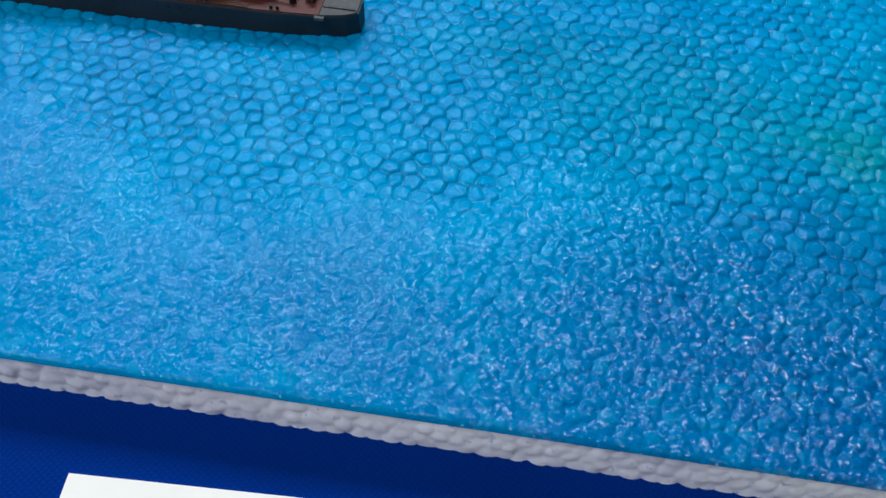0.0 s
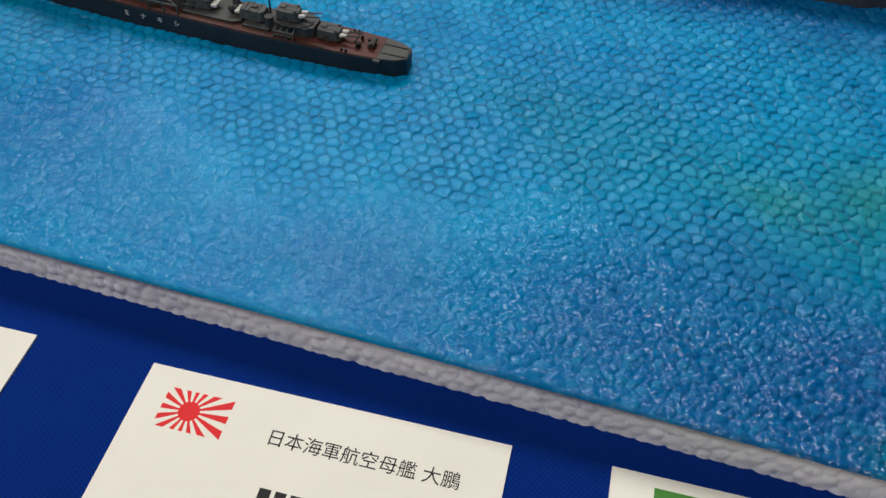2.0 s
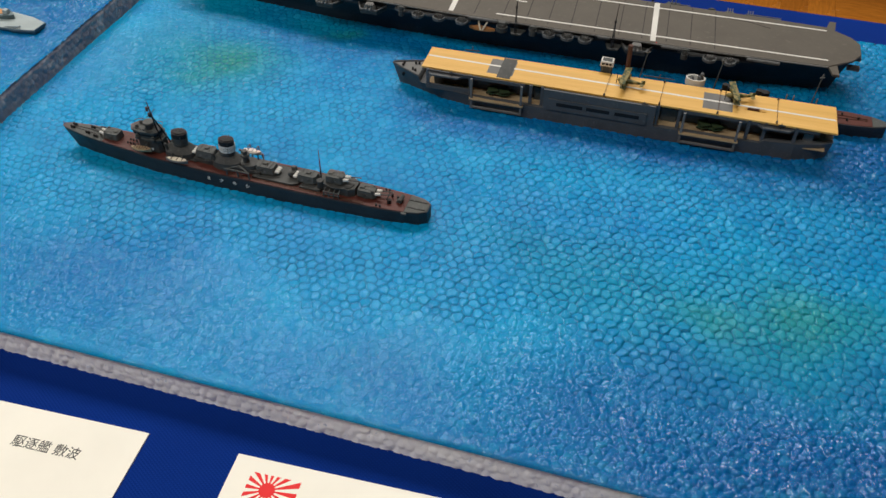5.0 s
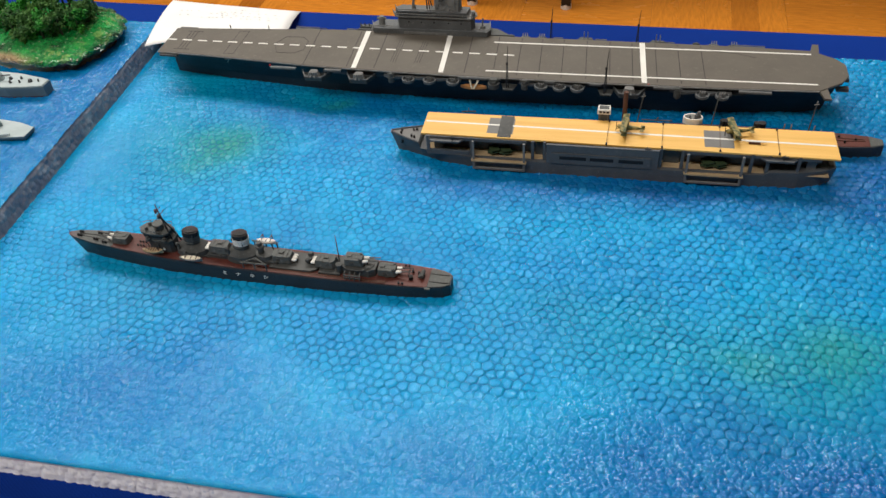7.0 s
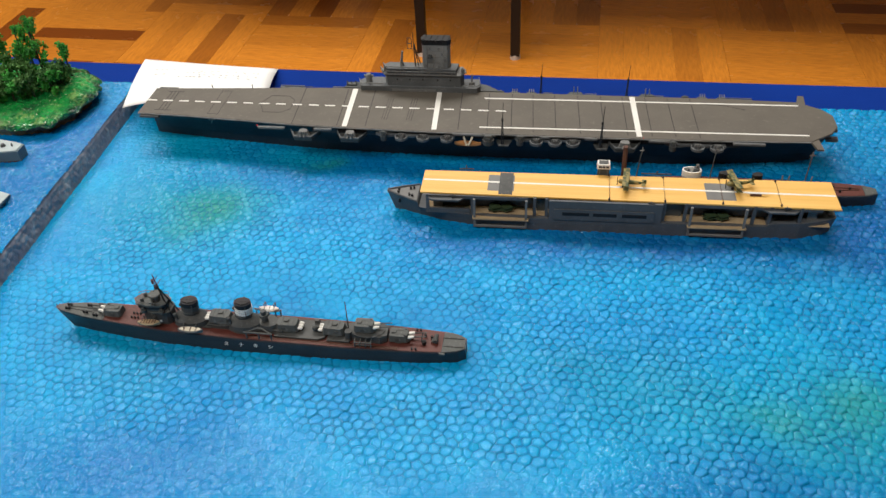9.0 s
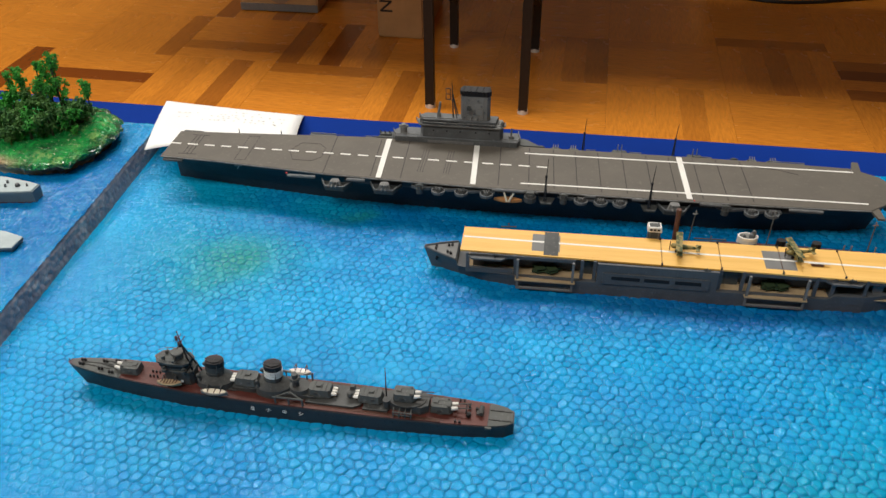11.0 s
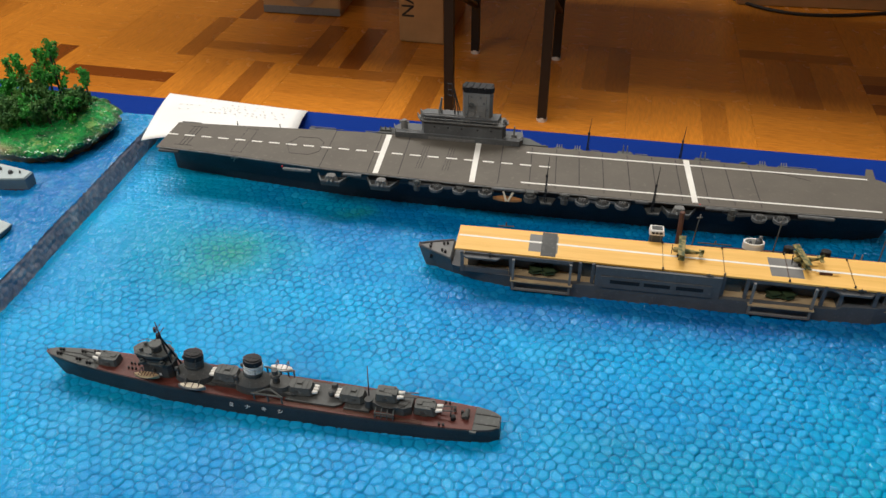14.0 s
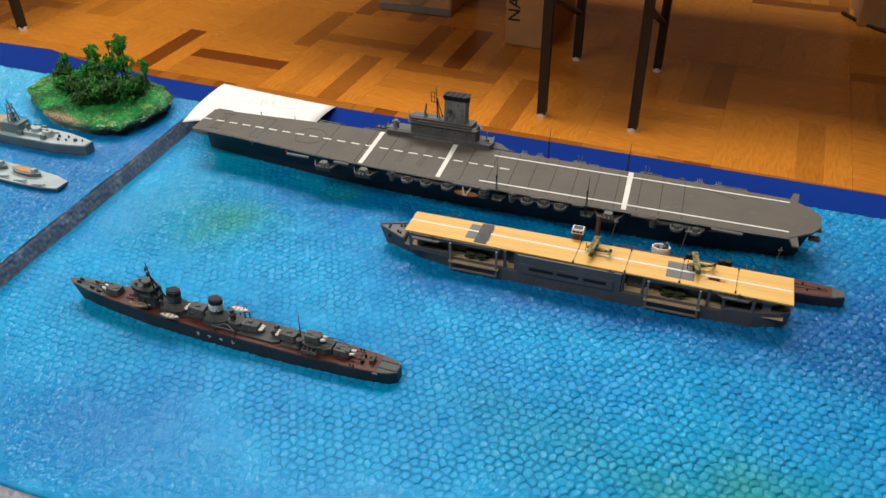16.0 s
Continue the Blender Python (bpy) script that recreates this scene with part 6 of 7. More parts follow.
def pale_ferry():
    ob = thing("model_transport", -22.95, 6.35, B, -1.5, "pale grey model transport with tan boats on its flat deck", "model ship")
    wd = [(-14, 0.4), (-11, 0.75), (-3, 0.80), (-1.0, 0.68), (0, 0.42)]
    secs = []
    for x in (-14, -11, -7, -3, -1.8, -1.0, -0.5, 0):
        w = interp(wd, x)
        secs.append([(x - 0.1, -w * 0.85, -0.03), (x, -w, 0.16), (x, -w, 0.24), (x, w, 0.24), (x, w, 0.16), (x - 0.1, w * 0.85, -0.03)])
    part("hull", loft(new_bm(), secs), M_PALEHULL, ob)
    part("deck", loft(new_bm(), [[(x, -interp(wd, x) + 0.01, 0.24), (x, interp(wd, x) - 0.01, 0.24), (x, interp(wd, x) - 0.01, 0.27), (x, -interp(wd, x) + 0.01, 0.27)] for x in (-13.9, -11, -3, -1.0, -0.02)]), M_PALE, ob)
    for x, y, L in ((-2.75, 0.22, 2.1), (-5.1, 0.2, 1.9), (-7.3, 0.2, 1.9)):
        h = L / 2
        b = part("cargo_boat", loft(new_bm(), [[(x + f * h, y - 0.27 * (1 - abs(f) ** 3) - 0.02, 0.28), (x + f * h, y - 0.32 * (1 - abs(f) ** 3) - 0.02, 0.50), (x + f * h, y + 0.32 * (1 - abs(f) ** 3) + 0.02, 0.50), (x + f * h, y + 0.27 * (1 - abs(f) ** 3) + 0.02, 0.28)] for f in np.linspace(-1, 1, 9)]), M_PALEHULL, ob)
        part("boat_inside", prism(new_bm(), ring(x - 0.1, y, h * 0.74, 0.21, 14), 0.50, 0.53), M_ORANGE, b, "orange-tan boat interior")
        part("cabin", box(new_bm(), x + h * 0.45, x + h * 0.72, y - 0.14, y + 0.14, 0.50, 0.70, 0.03), M_PALE, b)
    for k in range(5):
        part("deck_rail", rod(new_bm(), (-6.8 + 1.3 * k, -0.62, 0.26), (-6.8 + 1.3 * k + 0.9, -0.55, 0.40), 0.06, n=5), M_PALE, ob)


pale_ship()
pale_ferry()


def island():
    ob = thing("model_island", -28.2, 15.2, B, 0, "green foam model island with a rocky edge and trees", "model island")
    rim = [(5.3, 0.6), (5.1, -1.3), (4.2, -2.9), (2.0, -3.4), (-0.6, -3.2), (-3.0, -2.0), (-4.9, -0.5), (-5.2, 1.4), (-4.6, 2.9), (-2.0, 3.3), (1.0, 3.4), (3.4, 3.0), (4.8, 2.0)]
    rnd = random.Random(7)
    n = 90
    pts = []
    for i in range(n):
        f = i / n * len(rim)
        a, b = rim[int(f) % len(rim)], rim[(int(f) + 1) % len(rim)]
        t = f - int(f)
        k = 1 + 0.012 * math.sin(i * 1.1) + rnd.uniform(-0.015, 0.015)
        pts.append(((a[0] * (1 - t) + b[0] * t) * k, (a[1] * (1 - t) + b[1] * t) * k))
    bm = new_bm()
    rings = []
    for z, k, j in ((-0.06, 0.91, 0.05), (0.14, 0.90, 0.07), (0.34, 0.94, 0.09), (0.55, 0.985, 0.06), (0.66, 0.98, 0.05)):
        rings.append([bm.verts.new((x * k + rnd.uniform(-j, j), y * k + rnd.uniform(-j, j), z + rnd.uniform(-j, j) * 0.6)) for x, y in pts])
    for a, b in zip(rings, rings[1:]):
        quadstrip(bm, a, b)
    bm.faces.new(rings[0][::-1])
    part("rock_edge", bm, rock_mat(), ob, "torn brown rocky edge")
    bm = new_bm()
    rings = []
    for k, z in ((1.0, 0.50), (1.012, 0.62), (1.0, 0.74), (0.97, 0.80), (0.9, 0.84), (0.84, 0.88), (0.78, 0.92), (0.7, 0.95), (0.6, 1.0), (0.45, 1.04), (0.3, 1.05), (0.12, 1.06)):
        rings.append([bm.verts.new((x * k, y * k, z + 0.42 * math.exp(-((x * k - 4.0) ** 2 + (y * k - 1.2) ** 2) / 2.2) * min(1.0, (1.0 - k) * 9) + rnd.uniform(-0.07, 0.07))) for x, y in pts])
    for a, b in zip(rings, rings[1:]):
        quadstrip(bm, a, b)
    bm.faces.new(rings[-1])
    part("turf", bm, turf_mat(), ob, "glossy green painted turf", True)
    return ob


def rock_mat():
    n = Nodes("painted_rock", 0.7)
    c = n.ramp(n.noise(90, 5, 0.65), (0.3, (0.03, 0.02, 0.014)), (0.50, (0.10, 0.07, 0.042)), (0.66, (0.30, 0.22, 0.12)), (0.8, (0.14, 0.22, 0.07)))
    n.colour(n.mix(n.math("MULTIPLY", n.blob(-0.006, -0.031, 0.040, 0.030, 0), 1.5, True), c, (0.66, 0.48, 0.27)))
    n.bump(n.noise(260, 5), 0.7, 0.001)
    return n.mat


def turf_mat():
    """Wet-looking green paint with straw-coloured scatter along the rim and highlights painted in as pale flecks."""
    n = Nodes("painted_turf", 0.45, 0.0, 0.25, 1.0)
    n.bsdf.inputs["Coat Roughness"].default_value = 0.08
    n.bsdf.inputs["Coat IOR"].default_value = 1.75
    c = n.ramp(n.noise(75, 6, 0.65), (0.38, (0.0, 0.045, 0.012)), (0.47, (0.0, 0.24, 0.045)), (0.56, (0.0, 0.44, 0.075)), (0.66, (0.02, 0.64, 0.11)))
    for x, y, rx, ry in ((0.045, 0.006, 0.019, 0.036), (-0.046, 0.006, 0.024, 0.034), (0.02, 0.032, 0.03, 0.012), (0.034, -0.026, 0.030, 0.008), (-0.01, 0.034, 0.05, 0.010)):
        spread = n.ramp(n.noise(190, 5, 0.7), (0.50, (0, 0, 0)), (0.60, (1, 1, 1)))
        c = n.mix(n.math("MULTIPLY", n.blob(x, y, rx, ry, 0), n.math("MULTIPLY", spread, 0.9), True), c, (0.34, 0.62, 0.16))
    # pale flecks: cream scatter, and white glints put into the colour
    c = n.mix(n.ramp(n.noise(480, 3, 0.7), (0.62, (0, 0, 0)), (0.67, (0.85, 0.85, 0.85))), c, (0.66, 0.74, 0.46))
    c = n.mix(n.math("MULTIPLY", n.blob(-0.006, -0.033, 0.034, 0.008, 0), 1.8, True), c, (0.62, 0.45, 0.24))
    n.colour(c)
    n.bump(n.math("ADD", n.noise(170, 4, 0.6), n.noise(620, 2, 0.6)), 1.0, 0.0075)
    return n.mat


island()


def foliage_mat(name, lo, hi):
    n = Nodes(name, 0.75)
    n.colour(n.ramp(n.noise(130, 4), (0.35, lo), (0.68, hi)))
    return n.mat


M_LEAF = foliage_mat("foam_leaves", (0.008, 0.13, 0.010), (0.06, 0.44, 0.036))
M_LEAFDARK = foliage_mat("dark_foam_leaves", (0.014, 0.080, 0.014), (0.10, 0.25, 0.045))
M_TWIG = painted("wire_twig", (0.03, 0.045, 0.02), 0.7)


def clump(bm, x, y, z, r, rnd, bits):
    """A ragged tuft of foam crumbs."""
    for _ in range(bits):
        d = Vector((rnd.gauss(0, 1), rnd.gauss(0, 1), rnd.gauss(0, 0.8))).normalized() * r * rnd.uniform(0.25, 1.0)
        s = r * rnd.uniform(0.26, 0.48)
        m = Matrix.Translation((x + d.x, y + d.y, z + d.z)) @ Euler((rnd.uniform(0, 6), rnd.uniform(0, 6), rnd.uniform(0, 6))).to_matrix().to_4x4() @ Matrix.Diagonal((s, s * rnd.uniform(0.5, 1), s * rnd.uniform(0.4, 0.9), 1))
        base = [m @ Vector(v) for v in ((1, 0, 0), (-0.5, 0.87, 0), (-0.5, -0.87, 0), (0.2, 0.1, 0.9), (0.1, -0.1, -0.8))]
        v = [bm.verts.new(p) for p in base]
        for f in ((0, 1, 3), (1, 2, 3), (2, 0, 3), (1, 0, 4), (2, 1, 4), (0, 2, 4)):
            bm.faces.new([v[i] for i in f])


def model_tree(x, y, height, spread, seed, mat, label, low=0.35):
    rnd = random.Random(seed)
    ob = thing("model_tree", x, y, B + 0.88, rnd.uniform(0, 360), label, "model tree", "trees on the model island")
    bm = rod(new_bm(), (0, 0, -0.05), (rnd.uniform(-0.1, 0.1), rnd.uniform(-0.1, 0.1), height * 0.9), 0.07, 0.025)
    tips = [(0, 0, height * 0.95)]
    for k in range(int(3 + height * 1.6)):
        h = height * rnd.uniform(low * 0.7, 0.9)
        a = rnd.uniform(0, 6.28)
        r = spread * rnd.uniform(0.5, 1.0) * (1.15 - 0.6 * h / height)
        tip = (r * math.cos(a), r * math.sin(a), h + rnd.uniform(0.1, 0.4))
        rod(bm, (0, 0, h - 0.25), tip, 0.035, 0.018, 5)
        tips.append(tip)
    part("trunk", bm, M_TWIG, ob)
    bm = new_bm()
    for t in tips:
        clump(bm, *t, rnd.uniform(0.20, 0.32) * (0.8 + 0.25 * spread), rnd, 26)
        clump(bm, t[0] * 0.7, t[1] * 0.7, t[2] - 0.25, rnd.uniform(0.15, 0.26), rnd, 16)
    part("crown", bm, mat, ob)
    return ob


for x, y, h, s, seed, low in ((-26.2, 16.4, 4.0, 0.50, 1, 0.4), (-27.2, 16.6, 3.3, 0.45, 2, 0.5), (-28.2, 16.3, 3.0, 0.35, 3, 0.6), (-26.6, 17.2, 3.5, 0.45, 4, 0.5),
                              (-24.5, 16.4, 2.5, 0.20, 6, 0.75), (-29.2, 16.8, 2.5, 0.30, 7, 0.6), (-30.7, 16.2, 1.9, 0.30, 8, 0.5), (-27.6, 17.6, 2.8, 0.4, 9, 0.5), (-26.6, 15.8, 2.6, 0.5, 10, 0.4)):
    model_tree(x, y, h, s, seed, M_LEAF, "tall thin model tree with green foam leaves", low)


def model_bush(x, y, w, h, seed):
    rnd = random.Random(seed)
    ob = thing("model_bush", x, y, B + 0.9, 0, "dark green foam bush at the foot of the trees", "model bush", "bushes on the model island")
    part("stem", rod(new_bm(), (0, 0, -0.08), (0, 0, h * 0.7), 0.08, 0.04), M_TWIG, ob)
    bm = new_bm()
    for _ in range(9):
        clump(bm, rnd.uniform(-w, w), rnd.uniform(-w, w), rnd.uniform(0.15, h), rnd.uniform(0.25, 0.42), rnd, 34)
    part("crown", bm, M_LEAFDARK if seed % 3 else M_LEAF, ob)


for k, (x, y, w, h) in enumerate(((-30.9, 15.9, 0.5, 1.3), (-29.9, 15.0, 0.6, 1.2), (-28.9, 14.4, 0.6, 1.2), (-27.8, 14.1, 0.6, 1.3), (-26.7, 14.0, 0.6, 1.4), (-25.8, 14.5, 0.6, 1.5), (-25.2, 15.4, 0.5, 1.5),
                                  (-28.5, 15.6, 0.7, 1.6), (-27.2, 15.3, 0.7, 1.8), (-26.2, 15.3, 0.6, 1.9), (-29.6, 16.3, 0.6, 1.5), (-25.3, 16.6, 0.5, 1.4), (-31.5, 16.6, 0.4, 1.0), (-24.9, 14.9, 0.4, 1.3), (-24.8, 15.8, 0.4, 1.5), (-27.6, 13.9, 0.5, 1.0))):
    model_bush(x, y, w, h, 20 + k)

# ---- the paper behind the carrier ----


def paper():
    ob = thing("printed_sheet", 0, 0, 0, 0, "curled white printed sheet leaning on the board edge", "paper")
    rows = [[np.array(p) for p in r] for r in (((-24.55, 24.2, -0.6), (-20.1, 24.5, -0.95), (-15.8, 24.9, -1.28)),
                                               ((-22.28, 18.75, 0.98), (-19.3, 20.6, 0.30), (-14.85, 21.3, -0.15)),
                                               ((-20.85, 14.6, 1.55), (-18.1, 16.5, 1.15), (-13.95, 17.8, 0.50)))]
    bend = lambda p, q, r, k: p * (1 - k) * (1 - 2 * k) + q * 4 * k * (1 - k) + r * k * (2 * k - 1)  # noqa: E731
    bm = new_bm()
    N = 14
    spot = lambda u, v: bend(*(bend(*r, u) for r in rows), v)  # noqa: E731
    V = [[bm.verts.new(spot(i / N, j / N)) for j in range(N + 1)] for i in range(N + 1)]
    for p, q in zip(V, V[1:]):
        quadstrip(bm, p, q, False)
    sh = part("sheet", bm, M_PAPER, ob, smooth=True)
    m = sh.modifiers.new("thickness", "SOLIDIFY")
    m.thickness = 0.00025
    rnd = random.Random(3)
    for v, u0, u1 in ((0.20, 0.50, 0.72), (0.30, 0.14, 0.30), (0.32, 0.46, 0.92), (0.38, 0.40, 0.62), (0.42, 0.16, 0.28), (0.44, 0.5, 0.9), (0.50, 0.36, 0.6), (0.14, 0.3, 0.34), (0.52, 0.66, 0.88)):
        u = u0
        while u < u1:
            w = rnd.uniform(0.008, 0.02)
            p, q, r, s = (spot(*k) + np.array((0, 0, 0.03)) for k in ((u, v), (u + w, v), (u + w, v + 0.014), (u, v + 0.014)))
            bm = new_bm()
            bm.faces.new([bm.verts.new(k) for k in (p, q, r, s)])
            part("print_bar", bm, M_FAINT, sh)
            u += w + rnd.uniform(0.012, 0.05)


paper()

# ---- name cards in front ----


def card(x, y, turn, w, h, label):
    ob = thing("name_card", x, y, TABLE_Z, turn, label, "card", "name cards before the ships")
    bm = box(new_bm(), 0, w, -h, 0, 0.0, 0.05, 0.004)
    part("card_sheet", bm, M_CARD, ob)
    return ob


def sun_flag(parent, x, y, w, h):
    """A printed naval ensign: a disc with sixteen rays."""
    f = part("printed_flag", box(new_bm(), x, x + w, y - h, y, 0.05, 0.052), M_CARD, parent, "printed red and white rayed flag")
    cx, cy, r = x + w * 0.42, y - h * 0.5, h * 0.25
    part("flag_disc", prism(new_bm(), ring(cx, cy, r, n=24), 0.052, 0.056), M_FLAGRED, f)

    def edge(a):
        dx, dy = math.cos(a), math.sin(a)
        k = min((x + w - cx) / dx if dx > 1e-6 else 9, (x - cx) / dx if dx < -1e-6 else 9, (y - cy) / dy if dy > 1e-6 else 9, (y - h - cy) / dy if dy < -1e-6 else 9)
        return cx + dx * k, cy + dy * k

    for i in range(16):
        a0, a1 = 2 * math.pi * (i - 0.25) / 16, 2 * math.pi * (i + 0.25) / 16
        pts = [(cx + r * 0.9 * math.cos(a0), cy + r * 0.9 * math.sin(a0)), edge(a0), edge((a0 + a1) / 2), edge(a1), (cx + r * 0.9 * math.cos(a1), cy + r * 0.9 * math.sin(a1))]
        for cxr, cyr in ((x + w, y), (x, y), (x, y - h), (x + w, y - h)):
            ca = math.atan2(cyr - cy, cxr - cx) % (2 * math.pi)
            if a0 % (2 * math.pi) < ca < a0 % (2 * math.pi) + (a1 - a0):
                pts[2] = (cxr, cyr)
        part("flag_ray", prism(new_bm(), pts, 0.052, 0.055), M_FLAGRED, f)
    return f


def ink(parent, body, x, y, size, weight=0.0):
    text_mesh("lettering", body, size, M_INK, parent, pose(x * CM, y * CM, 0.052 * CM), "black printed characters", weight)


def bars(parent, x, y, widths, h=0.3):
    for w in widths:
        part("print_bar", box(new_bm(), x, x + w, y - h / 2, y + h / 2, 0.05, 0.054), M_INK, parent)
        x += w + 0.10


mid_card = card(-2.64, -11.11, 5.1, 9.1, 5.6, "cream name card with rayed flag and black characters")
sun_flag(mid_card, 0.70, -0.52, 1.68, 1.05)
ink(mid_card, "日本海軍航空母艦 大鵬", 5.78, -1.22, 0.455)
bars(mid_card, 3.75, -2.55, (0.28, 0.26, 0.26), 0.26)
ink(mid_card, "1/700", 5.75, -2.52, 0.44)
bars(mid_card, 2.75, -3.35, (0.26, 0.22, 0.26, 0.24, 0.26, 0.2, 0.26, 0.24), 0.26)
side_card = card(-5.84 - 9.1 * math.cos(radians(5.1)), -11.38 - 9.1 * math.sin(radians(5.1)), 5.1, 9.1, 5.6, "cream name card with rayed flag and black characters")
sun_flag(side_card, 0.70, -0.52, 1.68, 1.05)
ink(side_card, "駆逐艦 敷波", 6.05, -1.32, 0.47)
far_card = card(8.76, -10.02, 5.0, 9.1, 5.6, "cream name card with a green and yellow printed picture")
pic = part("printed_picture", box(new_bm(), 1.0, 3.1, -1.9, -0.30, 0.05, 0.053), M_PRINTGREEN, far_card, "green printed picture")
part("picture_patch", box(new_bm(), 1.55, 2.55, -0.85, -0.45, 0.053, 0.056), M_PRINTYELLOW, pic)
part("picture_patch", box(new_bm(), 1.2, 2.9, -1.75, -1.05, 0.053, 0.056), M_PRINTYELLOW, pic)
for k in range(4):
    part("picture_mark", box(new_bm(), 1.70 + 0.18 * k, 1.82 + 0.18 * k, -0.72, -0.56, 0.056, 0.058), M_PRINTGREEN, pic)

# ---- the room beyond the table ----


def stool(x, y, turn, w, d, label):
    """A steel-legged stool; only its legs and rails come into view."""
    ob = thing("stool", x, y, FZ, turn, label, "stool", "stools beyond the table")
    for sx in (-1, 1):
        for sy in (-1, 1):
            leg = part("leg", box(new_bm(), sx * w / 2 - 1.1, sx * w / 2 + 1.1, sy * d / 2 - 1.1, sy * d / 2 + 1.1, 0.9, 41.5, 0.0), M_LEG, ob)
            part("foot_cap", drum(new_bm(), sx * w / 2, sy * d / 2, 0.0, 1.1, 1.3, 1.2, 12), M_CAP, leg, "white plastic foot cap")
    for sx in (-1, 1):
        part("side_rail", rod(new_bm(), (sx * w / 2, -d / 2 + 1, 30), (sx * w / 2, d / 2 - 1, 14), 0.9, n=8), M_LEG, ob)
    part("seat_frame", box(new_bm(), -w / 2 - 1, w / 2 + 1, -d / 2 - 1, d / 2 + 1, 39.5, 41.5), M_LEG, ob)
    bm = box(new_bm(), -w / 2 - 3, w / 2 + 3, -d / 2 - 3, d / 2 + 3, 41.5, 45.5)
    bmesh.ops.bevel(bm, geom=list(bm.edges), offset=1.4, segments=3, affect="EDGES")
    part("seat", bm, M_LEG, ob, "black padded seat")


stool(-24.0, 183.1, 0.4, 22.9, 37.9, "black steel-legged stool with white foot caps")
stool(-215.6, 184.0, 0, 22.9, 37.9, "black steel-legged stool with white foot caps")


def shade_table():
    """An unseen table added over the boxes, only to throw shade on the floor."""
    ob = thing("unseen_shade_table", 56, 186, FZ, 0, "unseen brown-topped table added over the boxes to shade the floor", "table")
    part("tabletop", box(new_bm(), -180, 122, -15, 50, 67, 70), M_TAN, ob)
    for x in (-150, 118):
        part("leg", box(new_bm(), x - 1.5, x + 1.5, 44, 47, 0, 67), M_LEG, ob)
        part("crossbar", box(new_bm(), x - 1.2, x + 1.2, -11, 44, 64, 67), M_LEG, ob)


shade_table()


def carton(name, x, y, w, d, h, turn, label, mat):
    ob = thing(name, x, y, FZ, turn, label, "box")
    bm = box(new_bm(), 0, w, 0, d, 0, h)
    bmesh.ops.bevel(bm, geom=list(bm.edges), offset=0.4, segments=2, affect="EDGES")
    part("carton_body", bm, mat, ob)
    for k in (0, 1):
        part("top_flap", box(new_bm(), 0.2, w - 0.2, 0.2 + k * d / 2, d / 2 - 0.2 + k * d / 2, h, h + 0.5), mat, ob)
    return ob


tall = carton("cardboard_box", -58.6, 205.7, 13.4, 30, 42, -1.0, "tall brown cardboard box with black printing", M_CARTON)
text_mesh("lettering", "NAG", 5.2, M_INK, tall, Matrix.Translation((2.9 * CM, -0.05 * CM, 13.0 * CM)) @ pose(0, 0, 0, 90, 0, 0) @ pose(0, 0, 0, 0, 0, 90), "black printed letters", 0.05)
wide = carton("cardboard_box", -106.2, 220.0, 24.8, 30, 24, 2.0, "low brown cardboard box with a printed picture", M_CARTON)
part("base_strip", box(new_bm(), 0.1, 24.7, -0.25, 0.02, 0.4, 2.6), M_LIFT, wide, "grey strip along the base")
part("printed_patch", prism(new_bm(), ring(0, 0, 5.0, 5.6, 20), 0, 0.3), M_WALL, wide, "pale printed round patch").matrix_basis = pose(0.130, -0.0005, 0.085, 90, 0, 0)
crate = carton("cardboard_box", 39.7, 257.5, 60, 40, 22, 4.0, "brown cardboard box on the floor", M_CARTON)


def cable():
    cu = bpy.data.curves.new("cable", "CURVE")
    cu.dimensions, cu.bevel_depth, cu.bevel_resolution = "3D", 0.0055, 3
    sp = cu.splines.new("NURBS")
    way = [(35.5, 267), (42, 257), (51.2, 252), (60.5, 250.5), (74, 253), (88, 259.5), (107, 264), (131, 270)]
    sp.points.add(len(way) - 1)
    for p, (x, y) in zip(sp.points, way):
        p.co = (x * CM, y * CM, FLOOR + 0.0055, 1)
    sp.use_endpoint_u = True
    tmp = bpy.data.objects.new("cable", cu)
    scene.collection.objects.link(tmp)
    mesh = bpy.data.meshes.new_from_object(tmp.evaluated_get(bpy.context.evaluated_depsgraph_get()))
    bpy.data.objects.remove(tmp)
    mesh.materials.clear()
    mesh.materials.append(M_LEG)
    tagged(new("power_cable", mesh), "black power cable lying loose on the parquet", "cable")


cable()

# ---- parquet: basket-weave tiles of fingers ----
TILE, TX, TY = 30.0, 7.6, 153.8


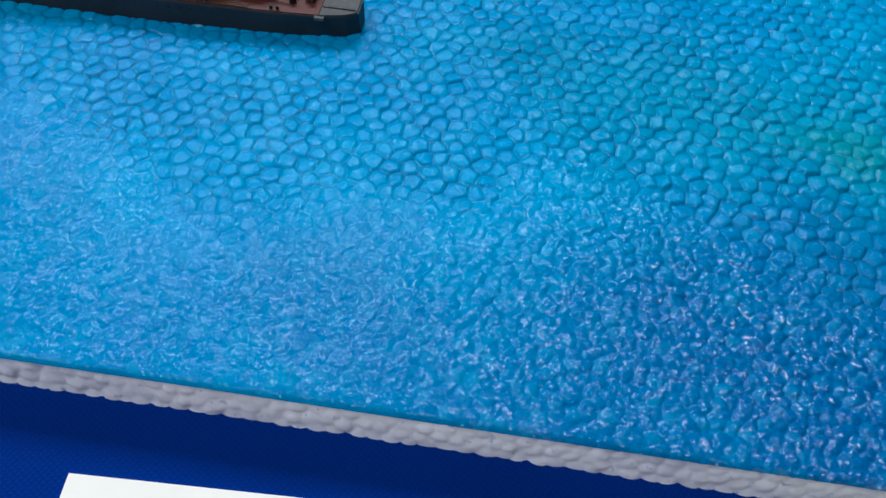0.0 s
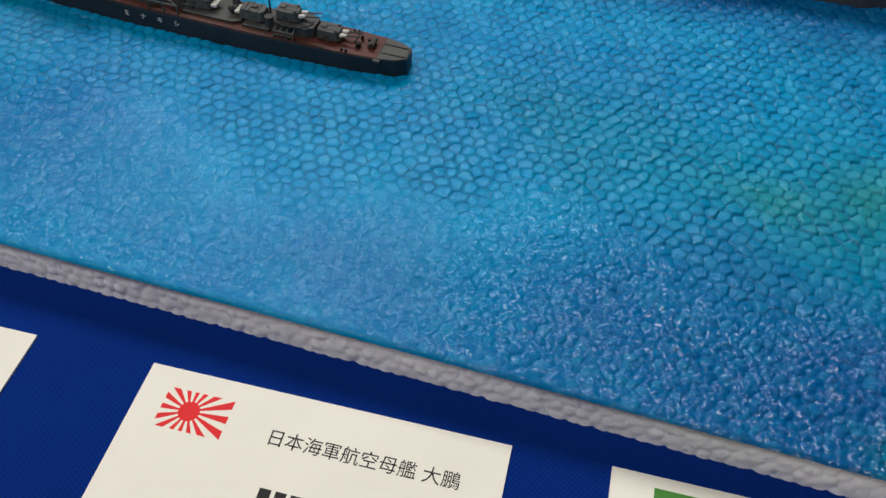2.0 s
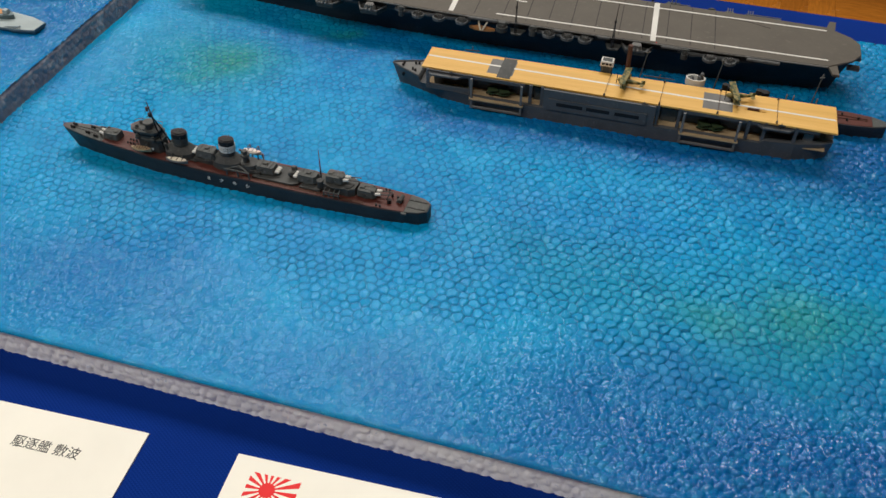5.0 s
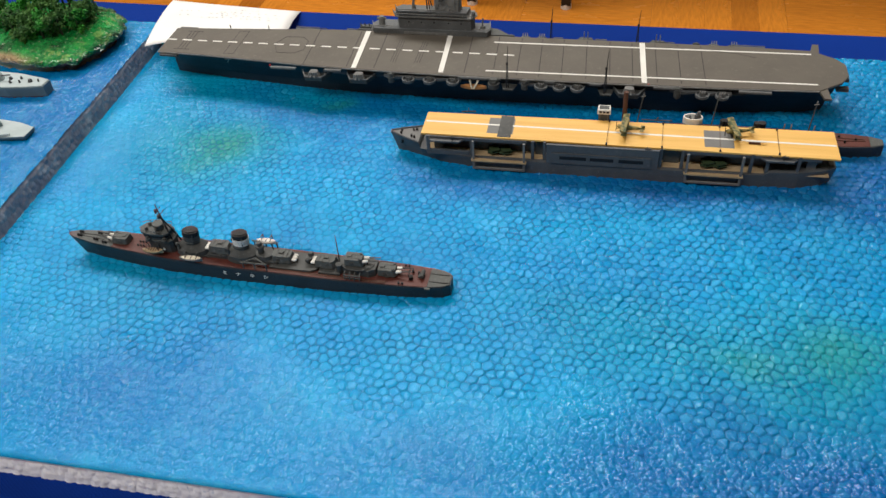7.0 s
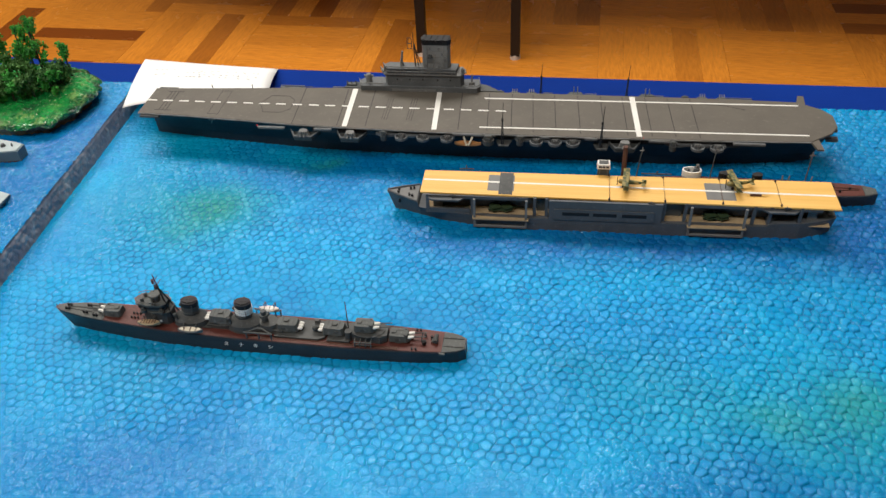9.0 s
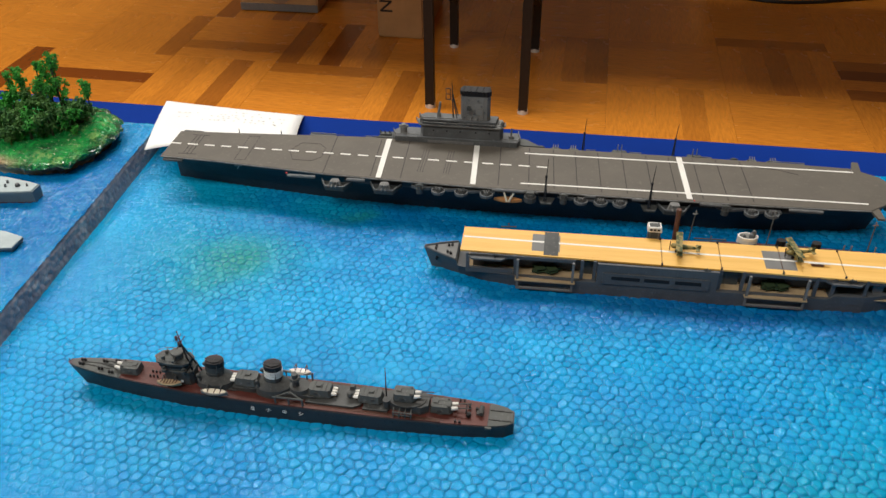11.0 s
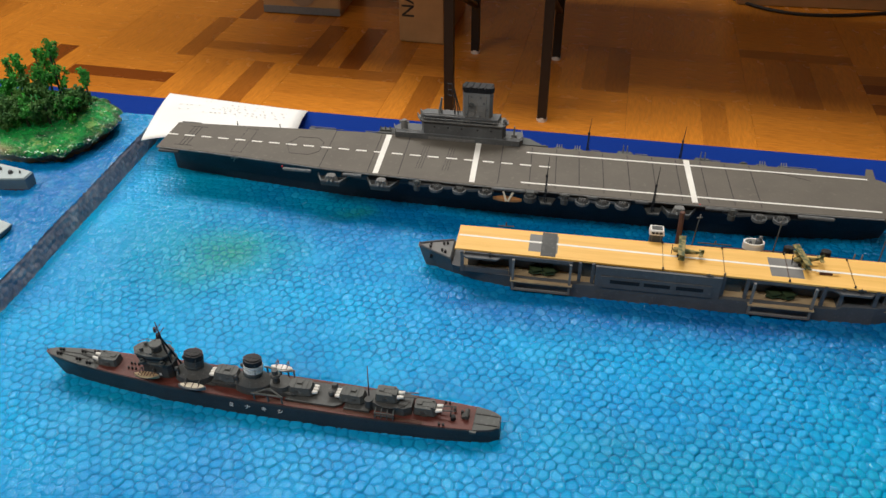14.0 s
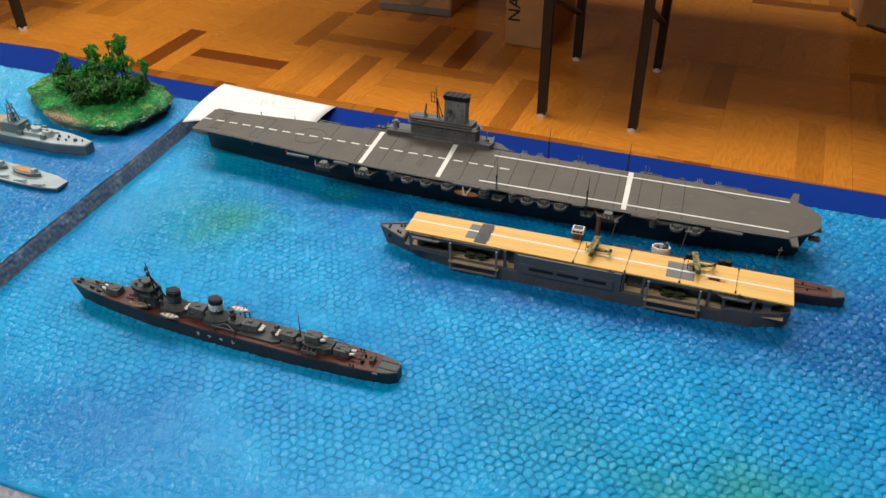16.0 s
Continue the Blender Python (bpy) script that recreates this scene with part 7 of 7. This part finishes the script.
def finger_mesh(L, w):
    bm = box(new_bm(), -L / 2, L / 2, -w / 2, w / 2, -0.6, 0.0)
    bmesh.ops.bevel(bm, geom=[e for e in bm.edges if all(v.co.z > -0.01 for v in e.verts)], offset=0.015, segments=1, affect="EDGES")
    bmesh.ops.recalc_face_normals(bm, faces=bm.faces)
    mesh = bpy.data.meshes.new("parquet_finger")
    bm.to_mesh(mesh)
    bm.free()
    mesh.transform(Matrix.Scale(CM, 4))
    mesh.materials.append(M_PARQUET)
    return mesh


FINGERS = 5
finger = finger_mesh(TILE - 0.08, TILE / FINGERS - 0.02)
rest = new_bm()
for i in range(-14, 15):
    for j in range(-15, 11):
        cx, cy = TX + (i + 0.5) * TILE, TY + (j + 0.5) * TILE
        if not (-415 < cx < 415 and -315 < cy < 475):
            continue
        along = (i + j) % 2
        near = -8 <= i <= 3 and 0 <= j <= 3
        for k in range(FINGERS):
            off = (k + 0.5) * TILE / FINGERS - TILE / 2
            px, py = (cx + off, cy) if along == 0 else (cx, cy + off)
            if near:
                ob = new("parquet_finger", finger)
                ob.matrix_basis = pose(px * CM, py * CM, FLOOR, 0, 0, 90 if along == 0 else 0)
                ob.parent = floor_ob
            else:
                a, b = ((TILE / FINGERS - 0.1) / 2, (TILE - 0.12) / 2) if along == 0 else ((TILE - 0.12) / 2, (TILE / FINGERS - 0.1) / 2)
                box(rest, px - a, px + a, py - b, py + b, FZ - 0.6, FZ)


def joined_parquet():
    n = Nodes("varnished_parquet_joined", 0.25, 0.0, 0.4, 0.25)
    n.bsdf.inputs["Coat Roughness"].default_value = 0.18
    g = n.node("ShaderNodeNewGeometry")
    dark, light = (0.210, 0.055, 0.006), (0.56, 0.205, 0.026)
    tone = n.ramp(g.outputs["Random Per Island"], (0.0, dark), (1.0, light))
    grain = n.noise(22, 6, 0.65, (1, 7, 1))
    n.colour(n.mix(n.ramp(grain, (0.3, (0, 0, 0)), (0.75, (0.5, 0.5, 0.5))), tone, tuple(v * 0.55 for v in dark)))
    return n.mat


tagged(part("parquet_rest", rest, joined_parquet(), floor_ob), kind="stuff")
